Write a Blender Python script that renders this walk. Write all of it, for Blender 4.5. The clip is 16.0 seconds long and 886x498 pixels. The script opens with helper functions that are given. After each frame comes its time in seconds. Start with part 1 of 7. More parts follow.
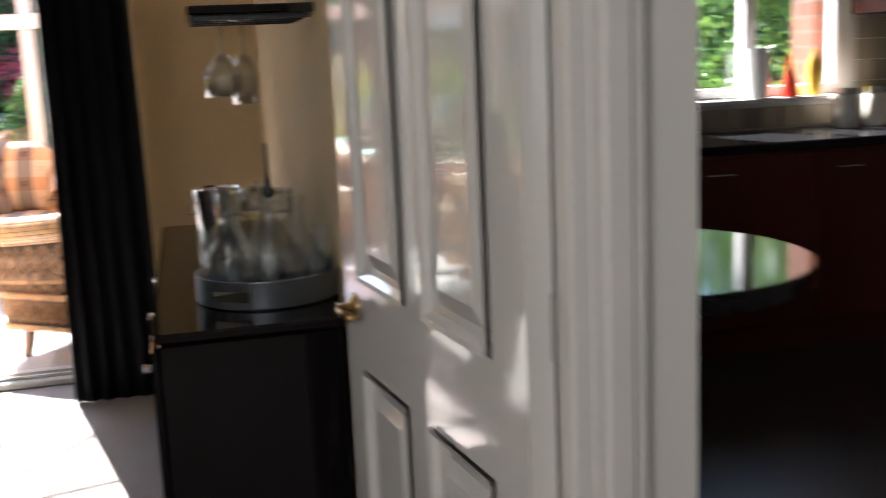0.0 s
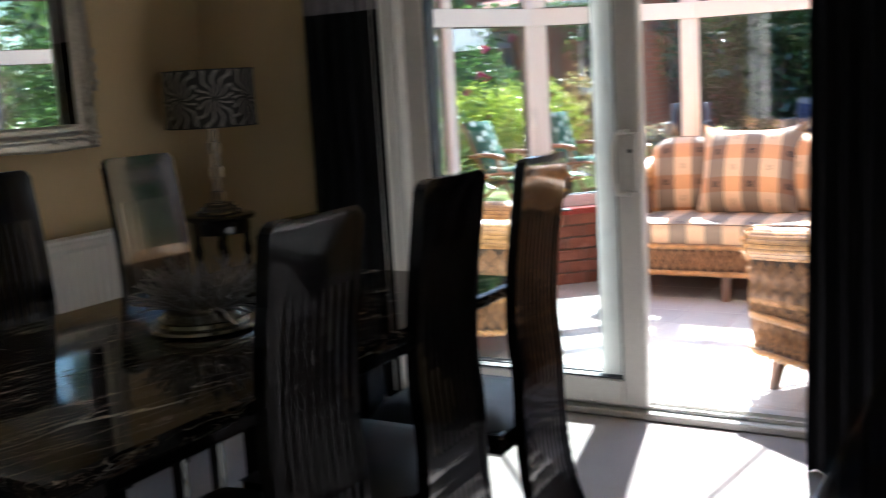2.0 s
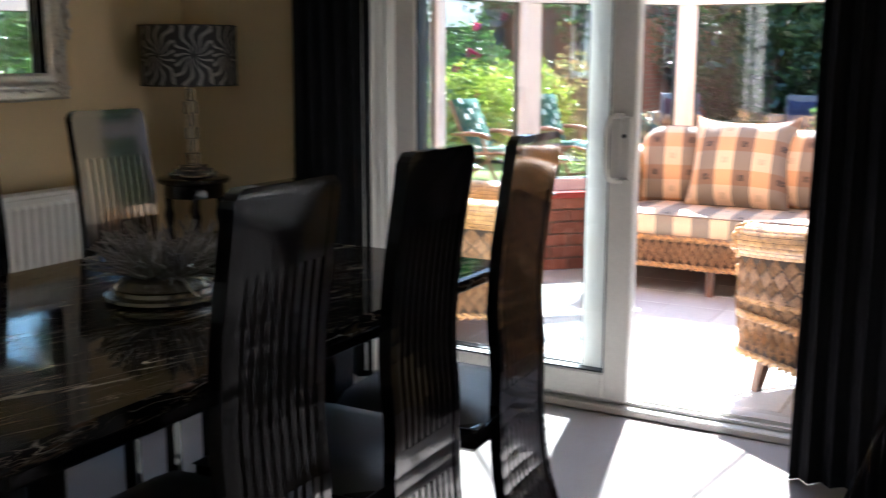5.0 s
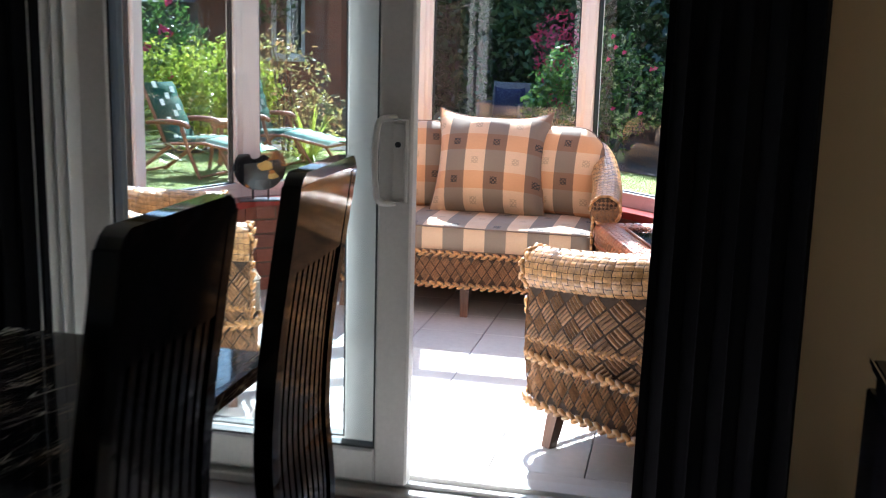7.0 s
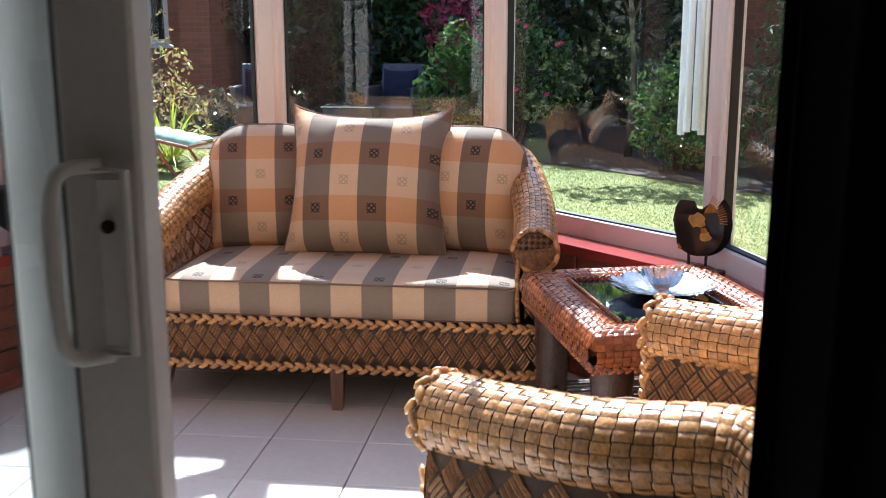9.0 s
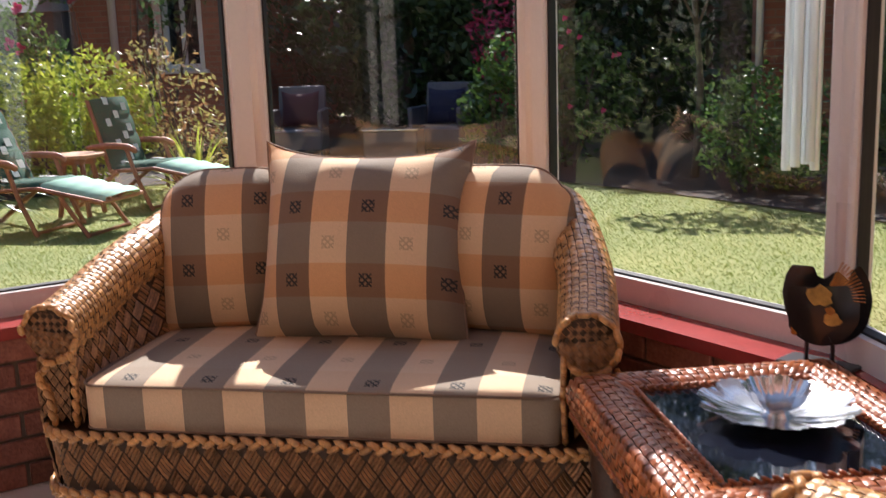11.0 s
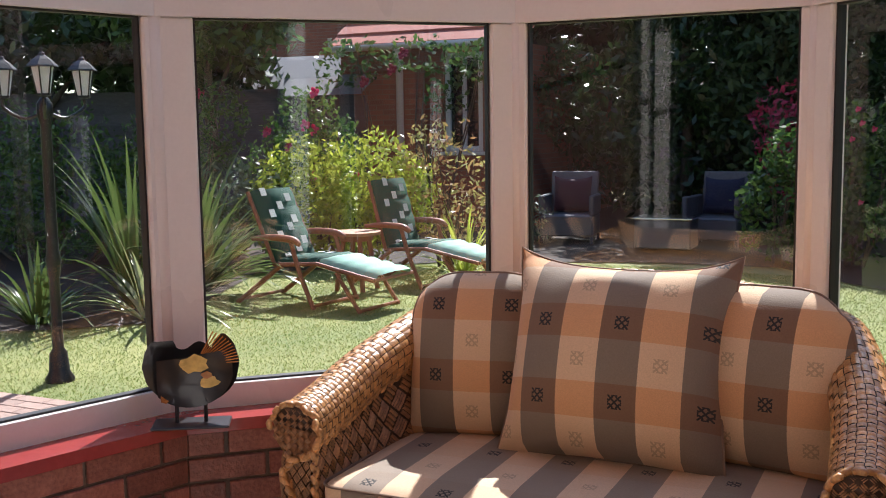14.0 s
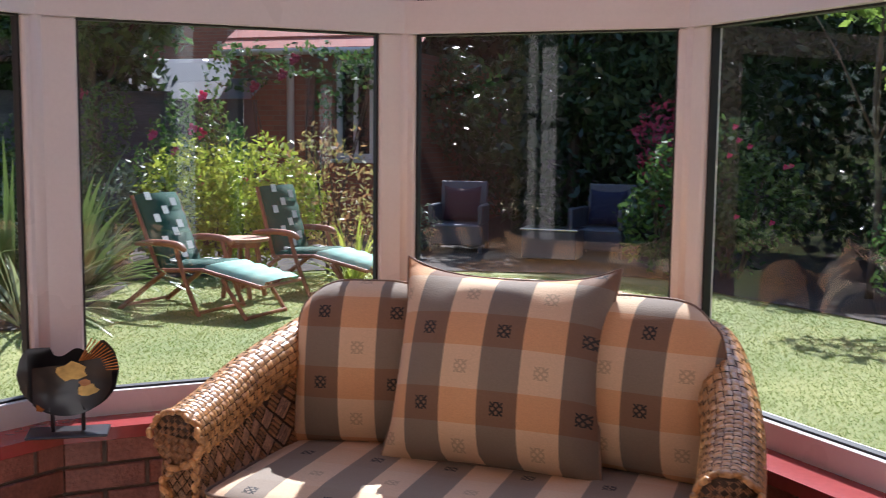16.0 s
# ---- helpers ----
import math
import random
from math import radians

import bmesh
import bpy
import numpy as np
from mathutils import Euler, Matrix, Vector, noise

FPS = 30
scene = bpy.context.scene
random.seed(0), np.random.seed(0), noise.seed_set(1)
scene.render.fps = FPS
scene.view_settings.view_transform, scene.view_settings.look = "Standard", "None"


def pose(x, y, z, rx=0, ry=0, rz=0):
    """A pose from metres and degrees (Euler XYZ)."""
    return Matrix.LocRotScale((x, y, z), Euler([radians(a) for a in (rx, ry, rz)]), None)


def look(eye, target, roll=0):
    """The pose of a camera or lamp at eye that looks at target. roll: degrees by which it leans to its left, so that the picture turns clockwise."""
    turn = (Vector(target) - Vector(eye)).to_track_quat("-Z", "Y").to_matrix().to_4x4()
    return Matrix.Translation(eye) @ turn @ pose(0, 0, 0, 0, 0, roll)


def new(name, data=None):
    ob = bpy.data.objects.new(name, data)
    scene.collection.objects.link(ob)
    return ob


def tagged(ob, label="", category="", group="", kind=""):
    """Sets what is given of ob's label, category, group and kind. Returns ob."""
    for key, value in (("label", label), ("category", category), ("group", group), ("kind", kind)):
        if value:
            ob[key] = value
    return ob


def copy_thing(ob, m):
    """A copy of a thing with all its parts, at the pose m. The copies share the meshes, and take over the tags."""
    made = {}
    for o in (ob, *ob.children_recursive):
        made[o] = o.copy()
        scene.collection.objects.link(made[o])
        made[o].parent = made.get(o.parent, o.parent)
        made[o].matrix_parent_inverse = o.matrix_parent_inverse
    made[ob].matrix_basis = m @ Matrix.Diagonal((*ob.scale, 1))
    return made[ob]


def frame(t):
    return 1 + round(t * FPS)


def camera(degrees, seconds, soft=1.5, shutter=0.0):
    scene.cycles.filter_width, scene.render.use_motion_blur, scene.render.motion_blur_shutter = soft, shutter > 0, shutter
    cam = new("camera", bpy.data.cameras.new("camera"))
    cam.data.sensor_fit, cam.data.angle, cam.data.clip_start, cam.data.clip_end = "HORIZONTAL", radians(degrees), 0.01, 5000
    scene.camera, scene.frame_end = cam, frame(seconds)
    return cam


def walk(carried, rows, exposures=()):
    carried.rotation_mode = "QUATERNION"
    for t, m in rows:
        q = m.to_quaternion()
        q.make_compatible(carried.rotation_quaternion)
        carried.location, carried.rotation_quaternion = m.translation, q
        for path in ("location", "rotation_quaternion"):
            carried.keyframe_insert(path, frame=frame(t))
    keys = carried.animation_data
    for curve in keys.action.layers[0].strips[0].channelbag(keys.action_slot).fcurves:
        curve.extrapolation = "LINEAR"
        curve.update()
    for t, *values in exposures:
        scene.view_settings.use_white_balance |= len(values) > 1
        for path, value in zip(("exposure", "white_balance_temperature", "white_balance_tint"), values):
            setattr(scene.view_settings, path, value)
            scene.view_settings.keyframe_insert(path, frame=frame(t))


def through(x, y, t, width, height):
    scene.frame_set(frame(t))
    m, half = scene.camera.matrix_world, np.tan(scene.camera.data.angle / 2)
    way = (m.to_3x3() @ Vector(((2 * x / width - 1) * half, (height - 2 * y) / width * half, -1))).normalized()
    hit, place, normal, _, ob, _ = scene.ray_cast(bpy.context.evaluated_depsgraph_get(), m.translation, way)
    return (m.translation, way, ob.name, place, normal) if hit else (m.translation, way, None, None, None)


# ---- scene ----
cam = camera(46.0, 16.0, soft=1.0, shutter=0.5)
EXPOSURES = [(0, 3.6, 5900, 10), (0.5, 3.2, 5800, 9), (2.0, 3.15, 5500, 7), (3.5, 4.98, 5500, 9), (4.5, 4.2, 5450, 8), (5.2, 3.35, 5400, 7), (8.2, 2.3, 5200, 5), (10.3, 1.18, 6150, 16), (12, 1.22, 6350, 15), (16, 1.22, 5600, 14)]
PATH = [
    (0, (0.63, -0.362, 1.315), (1.092, 1.549, 0.949), -2.5),
    (0.5, (0.731, -0.024, 1.308), (0.776, 1.943, 0.949), -1.6),
    (1, (0.74, 0.246, 1.3), (0.43, 2.19, 0.948), -2.3),
    (1.5, (0.755, 0.426, 1.313), (0.085, 2.279, 0.973), -3.0),
    (2, (0.773, 0.58, 1.31), (-0.231, 2.279, 0.99), -3.4),
    (2.5, (0.769, 0.616, 1.32), (-0.486, 2.142, 1.011), -2.8),
    (3, (0.772, 0.61, 1.331), (-0.613, 2.019, 1.021), -2.4),
    (3.5, (0.786, 0.605, 1.334), (-0.617, 1.994, 1.016), -2.0),
    (4, (0.761, 0.623, 1.315), (-0.562, 2.086, 0.986), -1.0),
    (4.5, (0.752, 0.634, 1.298), (-0.424, 2.214, 0.954), -0.5),
    (5, (0.686, 0.717, 1.288), (-0.28, 2.43, 0.924), 0.1),
    (5.2, (0.631, 0.734, 1.302), (-0.233, 2.497, 0.923), 0.5),
    (7.5, (0.105, 1.896, 1.284), (-0.271, 3.822, 0.895), 0.7),
    (7.9, (0.055, 2.216, 1.284), (-0.256, 4.152, 0.891), -0.1),
    (8.2, (0.0, 2.447, 1.28), (-0.255, 4.391, 0.885), -0.1),
    (10.3, (-0.031, 3.832, 1.19), (-0.27, 5.761, 0.721), -0.1),
    (10.5, (-0.032, 3.893, 1.204), (-0.302, 5.822, 0.748), -0.8),
    (11, (-0.035, 4.02, 1.213), (-0.393, 5.948, 0.824), -1.9),
    (11.5, (-0.028, 4.075, 1.231), (-0.462, 5.999, 0.898), -2.4),
    (12, (-0.02, 4.117, 1.247), (-0.516, 6.033, 0.955), -2.6),
    (12.5, (-0.006, 4.147, 1.257), (-0.566, 6.048, 0.985), -2.5),
    (13, (-0.004, 4.148, 1.268), (-0.653, 6.022, 1.009), -2.1),
    (13.5, (-0.011, 4.152, 1.271), (-0.765, 5.988, 1.029), -1.7),
    (14, (-0.029, 4.158, 1.279), (-0.879, 5.954, 1.05), -0.8),
    (14.5, (-0.008, 4.147, 1.291), (-0.854, 5.944, 1.061), -1.3),
    (15, (-0.021, 4.159, 1.286), (-0.745, 6.01, 1.063), -0.2),
    (15.5, (0.021, 4.109, 1.291), (-0.581, 6.003, 1.067), -0.0),
    (16, (-0.01, 4.139, 1.283), (-0.666, 6.016, 1.069), 0.6),
]
walk(cam, [(t, look(eye, target, roll)) for t, eye, target, roll in PATH], EXPOSURES)
# ---- end of path ----
# ---- world, sun, large lights ----
SUN_EL, SUN_AZ = radians(47), math.atan2(-0.215, 0.977)   # towards the garden, a little to the left
world = bpy.data.worlds.new("world")
scene.world = world
world.use_nodes = True
wn = world.node_tree.nodes
sky = wn.new("ShaderNodeTexSky")
sky.sky_type, sky.sun_disc = "NISHITA", False
sky.sun_elevation, sky.sun_rotation = SUN_EL, SUN_AZ
world.node_tree.links.new(sky.outputs[0], wn["Background"].inputs[0])
wn["Background"].inputs[1].default_value = 0.095
sun = new("sun", bpy.data.lights.new("sun", "SUN"))
sun.data.energy, sun.data.angle, sun.data.color = 5.0, radians(0.5), (1.0, 0.92, 0.86)
way = Vector((math.sin(SUN_AZ) * math.cos(SUN_EL), math.cos(SUN_AZ) * math.cos(SUN_EL), math.sin(SUN_EL)))
sun.matrix_world = look(way * 30, (0, 0, 0))


# ---- materials ----
def mat(name, base, rough=0.5, metal=0.0, var=0.12, scale=6.0, fine=90.0, bump=0.0, bump_scale=None, stretch=(1, 1, 1),
        coat=0.0, trans=0.0, second=None, spec=0.5, sheen=0.0):
    """A surface with colour that varies at two scales and a fine relief."""
    m = bpy.data.materials.new(name)
    m.use_nodes = True
    n, l = m.node_tree.nodes, m.node_tree.links
    b = n["Principled BSDF"]
    tc, mp = n.new("ShaderNodeTexCoord"), n.new("ShaderNodeMapping")
    l.new(tc.outputs["Object"], mp.inputs[0])
    mp.inputs["Scale"].default_value = stretch
    big, small = n.new("ShaderNodeTexNoise"), n.new("ShaderNodeTexNoise")
    for t, s, d in ((big, scale, 4), (small, fine, 3)):
        t.inputs["Scale"].default_value, t.inputs["Detail"].default_value = s, d
        l.new(mp.outputs[0], t.inputs["Vector"])
    mix = n.new("ShaderNodeMix")
    mix.data_type = "RGBA"
    add = n.new("ShaderNodeMath")
    add.operation = "MULTIPLY_ADD"
    l.new(small.outputs["Fac"], add.inputs[0])
    add.inputs[1].default_value = 0.5
    sub = n.new("ShaderNodeMath")
    sub.operation = "MULTIPLY"
    l.new(big.outputs["Fac"], sub.inputs[0])
    sub.inputs[1].default_value = 0.5
    l.new(sub.outputs[0], add.inputs[2])
    ramp = n.new("ShaderNodeMapRange")
    ramp.inputs["From Min"].default_value, ramp.inputs["From Max"].default_value = 0.32, 0.68
    l.new(add.outputs[0], ramp.inputs["Value"])
    l.new(ramp.outputs[0], mix.inputs["Factor"])
    c = Vector(base)
    mix.inputs["A"].default_value = (*[max(0, v * (1 - var)) for v in c], 1)
    mix.inputs["B"].default_value = (*(second or [min(1, v * (1 + var)) for v in c]), 1)
    l.new(mix.outputs["Result"], b.inputs["Base Color"])
    rr = n.new("ShaderNodeMapRange")
    rr.inputs["To Min"].default_value, rr.inputs["To Max"].default_value = max(0.02, rough * 0.85), min(1, rough * 1.15)
    l.new(big.outputs["Fac"], rr.inputs["Value"])
    l.new(rr.outputs[0], b.inputs["Roughness"])
    b.inputs["Metallic"].default_value = metal
    b.inputs["Coat Weight"].default_value = coat
    b.inputs["Specular IOR Level"].default_value = spec
    b.inputs["Sheen Weight"].default_value = sheen
    if trans:
        b.inputs["Transmission Weight"].default_value = trans
    if bump:
        bp = n.new("ShaderNodeBump")
        bp.inputs["Strength"].default_value, bp.inputs["Distance"].default_value = bump, 0.004
        src = small
        if bump_scale:
            src = n.new("ShaderNodeTexNoise")
            src.inputs["Scale"].default_value, src.inputs["Detail"].default_value = bump_scale, 4
            l.new(mp.outputs[0], src.inputs["Vector"])
        l.new(src.outputs["Fac"], bp.inputs["Height"])
        l.new(bp.outputs[0], b.inputs["Normal"])
    return m


def pane_glass(name, tint, ior=1.5, rough=0.0):
    """Thin window glass: clear, with the mirror image that the angle gives."""
    m = bpy.data.materials.new(name)
    m.use_nodes = True
    n, l = m.node_tree.nodes, m.node_tree.links
    n.remove(n["Principled BSDF"])
    f, t, g, mix = (n.new("ShaderNode" + k) for k in ("Fresnel", "BsdfTransparent", "BsdfGlossy", "MixShader"))
    f.inputs[0].default_value = ior
    t.inputs[0].default_value = (*tint, 1)
    g.inputs["Roughness"].default_value = rough
    l.new(f.outputs[0], mix.inputs[0])
    l.new(t.outputs[0], mix.inputs[1])
    l.new(g.outputs[0], mix.inputs[2])
    l.new(mix.outputs[0], n["Material Output"].inputs[0])
    return m


def clear_glass(name, tint):
    """Thin blown glass: clear face on, mirror-like towards its edges."""
    m = pane_glass(name, tint)
    n, l = m.node_tree.nodes, m.node_tree.links
    w, p, s_ = n.new("ShaderNodeLayerWeight"), n.new("ShaderNodeMath"), n.new("ShaderNodeMath")
    w.inputs["Blend"].default_value = 0.5
    p.operation, s_.operation = "POWER", "MULTIPLY_ADD"
    l.new(w.outputs["Facing"], p.inputs[0])
    p.inputs[1].default_value = 1.4
    l.new(p.outputs[0], s_.inputs[0])
    s_.inputs[1].default_value, s_.inputs[2].default_value = 0.85, 0.10
    for k in n:
        if k.bl_idname == "ShaderNodeMixShader":
            l.new(s_.outputs[0], k.inputs[0])
    return m


def leaf_mat(name, base, second, gloss=0.35, through=0.35):
    """Leaves: each one its own green, light coming through."""
    m = bpy.data.materials.new(name)
    m.use_nodes = True
    n, l = m.node_tree.nodes, m.node_tree.links
    b = n["Principled BSDF"]
    geo, mix = n.new("ShaderNodeNewGeometry"), n.new("ShaderNodeMix")
    mix.data_type = "RGBA"
    l.new(geo.outputs["Random Per Island"], mix.inputs["Factor"])
    mix.inputs["A"].default_value, mix.inputs["B"].default_value = (*base, 1), (*second, 1)
    l.new(mix.outputs["Result"], b.inputs["Base Color"])
    b.inputs["Roughness"].default_value = gloss
    tr, ms = n.new("ShaderNodeBsdfTranslucent"), n.new("ShaderNodeMixShader")
    l.new(mix.outputs["Result"], tr.inputs[0])
    ms.inputs[0].default_value = through
    l.new(b.outputs[0], ms.inputs[1])
    l.new(tr.outputs[0], ms.inputs[2])
    l.new(ms.outputs[0], n["Material Output"].inputs[0])
    return m


def random_tint(m, amount):
    """Varies the colour from object to object."""
    n, l = m.node_tree.nodes, m.node_tree.links
    b = n["Principled BSDF"]
    src = b.inputs["Base Color"].links[0].from_socket
    oi, hsv, mr = n.new("ShaderNodeObjectInfo"), n.new("ShaderNodeHueSaturation"), n.new("ShaderNodeMapRange")
    l.new(oi.outputs["Random"], mr.inputs["Value"])
    mr.inputs["To Min"].default_value, mr.inputs["To Max"].default_value = 1 - amount, 1 + amount
    l.new(mr.outputs[0], hsv.inputs["Value"])
    l.new(src, hsv.inputs["Color"])
    l.new(hsv.outputs[0], b.inputs["Base Color"])
    return m


def island_tint(m, amount):
    """Varies the colour from strand to strand."""
    n, l = m.node_tree.nodes, m.node_tree.links
    b = n["Principled BSDF"]
    src = b.inputs["Base Color"].links[0].from_socket
    geo, hsv, mr = n.new("ShaderNodeNewGeometry"), n.new("ShaderNodeHueSaturation"), n.new("ShaderNodeMapRange")
    l.new(geo.outputs["Random Per Island"], mr.inputs["Value"])
    mr.inputs["To Min"].default_value, mr.inputs["To Max"].default_value = 1 - amount, 1 + amount
    l.new(mr.outputs[0], hsv.inputs["Value"])
    l.new(src, hsv.inputs["Color"])
    l.new(hsv.outputs[0], b.inputs["Base Color"])
    return m


M = {}
M["wall"] = mat("wall_paint", (0.62, 0.47, 0.27), 0.75, var=0.03, scale=1.5, bump=0.05, fine=300)
M["wall_white"] = mat("white_paint", (0.74, 0.70, 0.64), 0.6, var=0.03, scale=1.5, bump=0.05, fine=300)
M["ceiling"] = mat("ceiling_paint", (0.8, 0.79, 0.76), 0.8, var=0.02)
M["gloss"] = mat("white_gloss_paint", (0.72, 0.68, 0.63), 0.07, var=0.03, scale=3, bump=0.05, bump_scale=18, coat=0.6)
M["upvc"] = mat("white_upvc", (0.74, 0.70, 0.68), 0.28, var=0.03, scale=2)
# greyer copy of white_upvc: the backlit door's shade is put into its colour
M["upvc_door"] = mat("backlit_white_upvc", (0.56, 0.53, 0.49), 0.32, var=0.06, scale=3)
M["gasket"] = mat("black_rubber", (0.015, 0.015, 0.016), 0.6)
M["glass"] = pane_glass("window_glass", (0.86, 0.90, 0.89), 1.74)
M["roof_glass"] = pane_glass("roof_glass", (0.78, 0.80, 0.78), 1.45)
M["carpet"] = mat("carpet", (0.31, 0.265, 0.245), 0.95, var=0.12, scale=5, fine=400, bump=0.6, spec=0.1, sheen=0.3)
M["tile"] = random_tint(mat("floor_tile", (0.66, 0.61, 0.56), 0.22, var=0.06, scale=4, fine=40, bump=0.04), 0.05)
M["grout"] = mat("grout", (0.30, 0.27, 0.25), 0.9, var=0.1)
M["brick_in"] = random_tint(mat("red_brick", (0.24, 0.062, 0.038), 0.4, var=0.4, scale=14, fine=90, bump=0.9, second=(0.34, 0.12, 0.075)), 0.3)
M["mortar"] = mat("mortar", (0.15, 0.105, 0.08), 0.9, var=0.15, bump=0.4)
M["sill"] = mat("red_sill_paint", (0.33, 0.045, 0.04), 0.25, var=0.12, scale=4, fine=60, coat=0.3)
M["black_gloss"] = mat("black_lacquer", (0.006, 0.005, 0.006), 0.075, var=0.2, scale=8, coat=0.1, spec=0.4)
M["black_gloss_slat"] = mat("black_lacquer_slats", (0.008, 0.006, 0.006), 0.13, var=0.2, scale=8, coat=0.6, spec=0.6)
M["seat_black"] = mat("black_leatherette", (0.02, 0.02, 0.024), 0.5, var=0.15, bump=0.15, fine=200)
M["curtain"] = mat("black_velvet_curtain", (0.0055, 0.0055, 0.007), 0.8, var=0.15, scale=10, fine=300, bump=0.1, stretch=(1, 1, 0.15), spec=0.15)
M["curtain_band"] = mat("grey_damask", (0.22, 0.20, 0.22), 0.6, var=0.25, scale=14, fine=200)
M["silver"] = mat("silver_gilt", (0.50, 0.47, 0.42), 0.36, metal=0.75, var=0.25, scale=12, fine=90, bump=0.3)
M["silver_dish"] = mat("dull_silver_dish", (0.30, 0.28, 0.24), 0.25, metal=0.85, var=0.3, scale=12, stretch=(1, 1, 12))
M["chrome"] = mat("chrome", (0.75, 0.75, 0.75), 0.08, metal=1.0, var=0.03)
M["tray_metal"] = mat("grey_tray_metal", (0.20, 0.21, 0.23), 0.4, metal=0.7, var=0.15)
M["alu"] = mat("brushed_aluminium", (0.80, 0.83, 0.86), 0.45, metal=0.7, var=0.05)
M["brass"] = mat("brass", (0.6, 0.42, 0.2), 0.2, metal=1.0, var=0.08)
M["steel_dark"] = mat("dark_metal", (0.06, 0.06, 0.065), 0.35, metal=0.8, var=0.1)
M["crystal"] = clear_glass("clear_glass", (0.95, 0.97, 0.97))
M["crystal_block"] = mat("solid_crystal", (0.95, 0.97, 0.97), 0.02, var=0.0, trans=1.0)
M["radiator"] = mat("radiator_enamel", (0.76, 0.73, 0.69), 0.3, var=0.03)
M["wicker"] = island_tint(mat("light_wicker", (0.50, 0.245, 0.08), 0.36, var=0.45, scale=35, coat=0.3, fine=160, bump=0.3), 0.24)
M["wicker_dark"] = island_tint(mat("dark_wicker", (0.055, 0.025, 0.012), 0.45, var=0.45, scale=40, fine=160, bump=0.3), 0.35)
M["wicker_red"] = island_tint(mat("red_brown_wicker", (0.30, 0.085, 0.024), 0.3, var=0.35, scale=30, fine=160, bump=0.3, coat=0.15), 0.24)
M["wicker_mid"] = island_tint(mat("umber_wicker", (0.31, 0.155, 0.068), 0.45, var=0.4, scale=40, fine=160, bump=0.3), 0.3)
M["leg_wood"] = mat("brown_wood", (0.17, 0.08, 0.045), 0.35, var=0.3, scale=10, stretch=(1, 1, 0.1))
M["blackglass"] = mat("black_table_glass", (0.01, 0.012, 0.02), 0.03, var=0.0, coat=0.6)
M["pewter"] = mat("polished_pewter", (0.72, 0.72, 0.74), 0.2, metal=1.0, var=0.08, scale=15)
M["teak"] = mat("oiled_teak", (0.30, 0.11, 0.055), 0.45, var=0.3, scale=12, fine=80, stretch=(1, 1, 0.3))
M["teak_top"] = mat("weathered_teak", (0.42, 0.20, 0.10), 0.6, var=0.25, scale=12, fine=80)
M["green_pad"] = mat("green_pad", (0.022, 0.085, 0.055), 0.85, var=0.12, fine=300, bump=0.2)
M["pale_pad"] = mat("pale_green_pad", (0.30, 0.52, 0.40), 0.85, var=0.08)
M["pad_white"] = mat("pad_white_square", (0.72, 0.72, 0.66), 0.85, var=0.05)
M["iron"] = mat("black_painted_iron", (0.018, 0.018, 0.02), 0.35, var=0.2)
M["frost"] = mat("frosted_lantern_glass", (0.72, 0.75, 0.78), 0.35, var=0.05, trans=0.3)
M["soil"] = mat("garden_soil", (0.035, 0.024, 0.017), 0.95, var=0.4, scale=4, fine=60, bump=1.0)
M["lawn"] = mat("lawn_ground", (0.15, 0.22, 0.045), 0.95, var=0.3, scale=0.9, fine=160, bump=0.5, second=(0.36, 0.35, 0.13))
M["paving"] = random_tint(mat("block_paving", (0.36, 0.25, 0.20), 0.85, var=0.15, fine=80, bump=0.4), 0.12)
M["fence"] = random_tint(mat("fence_board", (0.10, 0.095, 0.11), 0.8, var=0.3, scale=3, fine=50, bump=0.4, stretch=(0.2, 1, 1)), 0.15)
M["roof_red"] = mat("red_roof_tile", (0.42, 0.13, 0.09), 0.8, var=0.25, scale=10)
M["shed_roof"] = mat("grey_felt_roof", (0.17, 0.175, 0.19), 0.85, var=0.15, scale=5)
M["bark"] = mat("bark", (0.10, 0.075, 0.055), 0.9, var=0.3, bump=0.8)
M["leaf_dark"] = leaf_mat("dark_leaves", (0.014, 0.032, 0.010), (0.045, 0.085, 0.024), 0.28, 0.22)
M["leaf_mid"] = leaf_mat("mid_leaves", (0.03, 0.075, 0.016), (0.12, 0.21, 0.05), 0.28, 0.35)
M["leaf_lime"] = leaf_mat("lime_leaves", (0.22, 0.30, 0.03), (0.50, 0.55, 0.08), 0.4, 0.45)
M["leaf_bronze"] = leaf_mat("bronze_leaves", (0.34, 0.17, 0.08), (0.36, 0.38, 0.12), 0.4, 0.45)
M["leaf_grey"] = leaf_mat("grey_leaves", (0.13, 0.18, 0.12), (0.24, 0.30, 0.20), 0.5, 0.3)
M["leaf_strap"] = leaf_mat("strap_leaves", (0.022, 0.05, 0.014), (0.17, 0.24, 0.07), 0.2, 0.25)
M["leaf_strap_pale"] = leaf_mat("variegated_strap_leaves", (0.12, 0.17, 0.05), (0.42, 0.44, 0.24), 0.25, 0.35)
M["leaf_sun"] = leaf_mat("bright_leaves", (0.05, 0.11, 0.02), (0.30, 0.42, 0.08), 0.3, 0.5)
M["conifer"] = leaf_mat("conifer_sprays", (0.018, 0.045, 0.014), (0.07, 0.12, 0.035), 0.6, 0.25)
M["petal"] = leaf_mat("pink_petals", (0.70, 0.03, 0.16), (0.75, 0.12, 0.30), 0.5, 0.4)
M["petal_deep"] = leaf_mat("crimson_petals", (0.30, 0.02, 0.06), (0.45, 0.05, 0.12), 0.5, 0.3)
M["blade"] = leaf_mat("grass_blades", (0.15, 0.23, 0.04), (0.36, 0.38, 0.13), 0.5, 0.45)
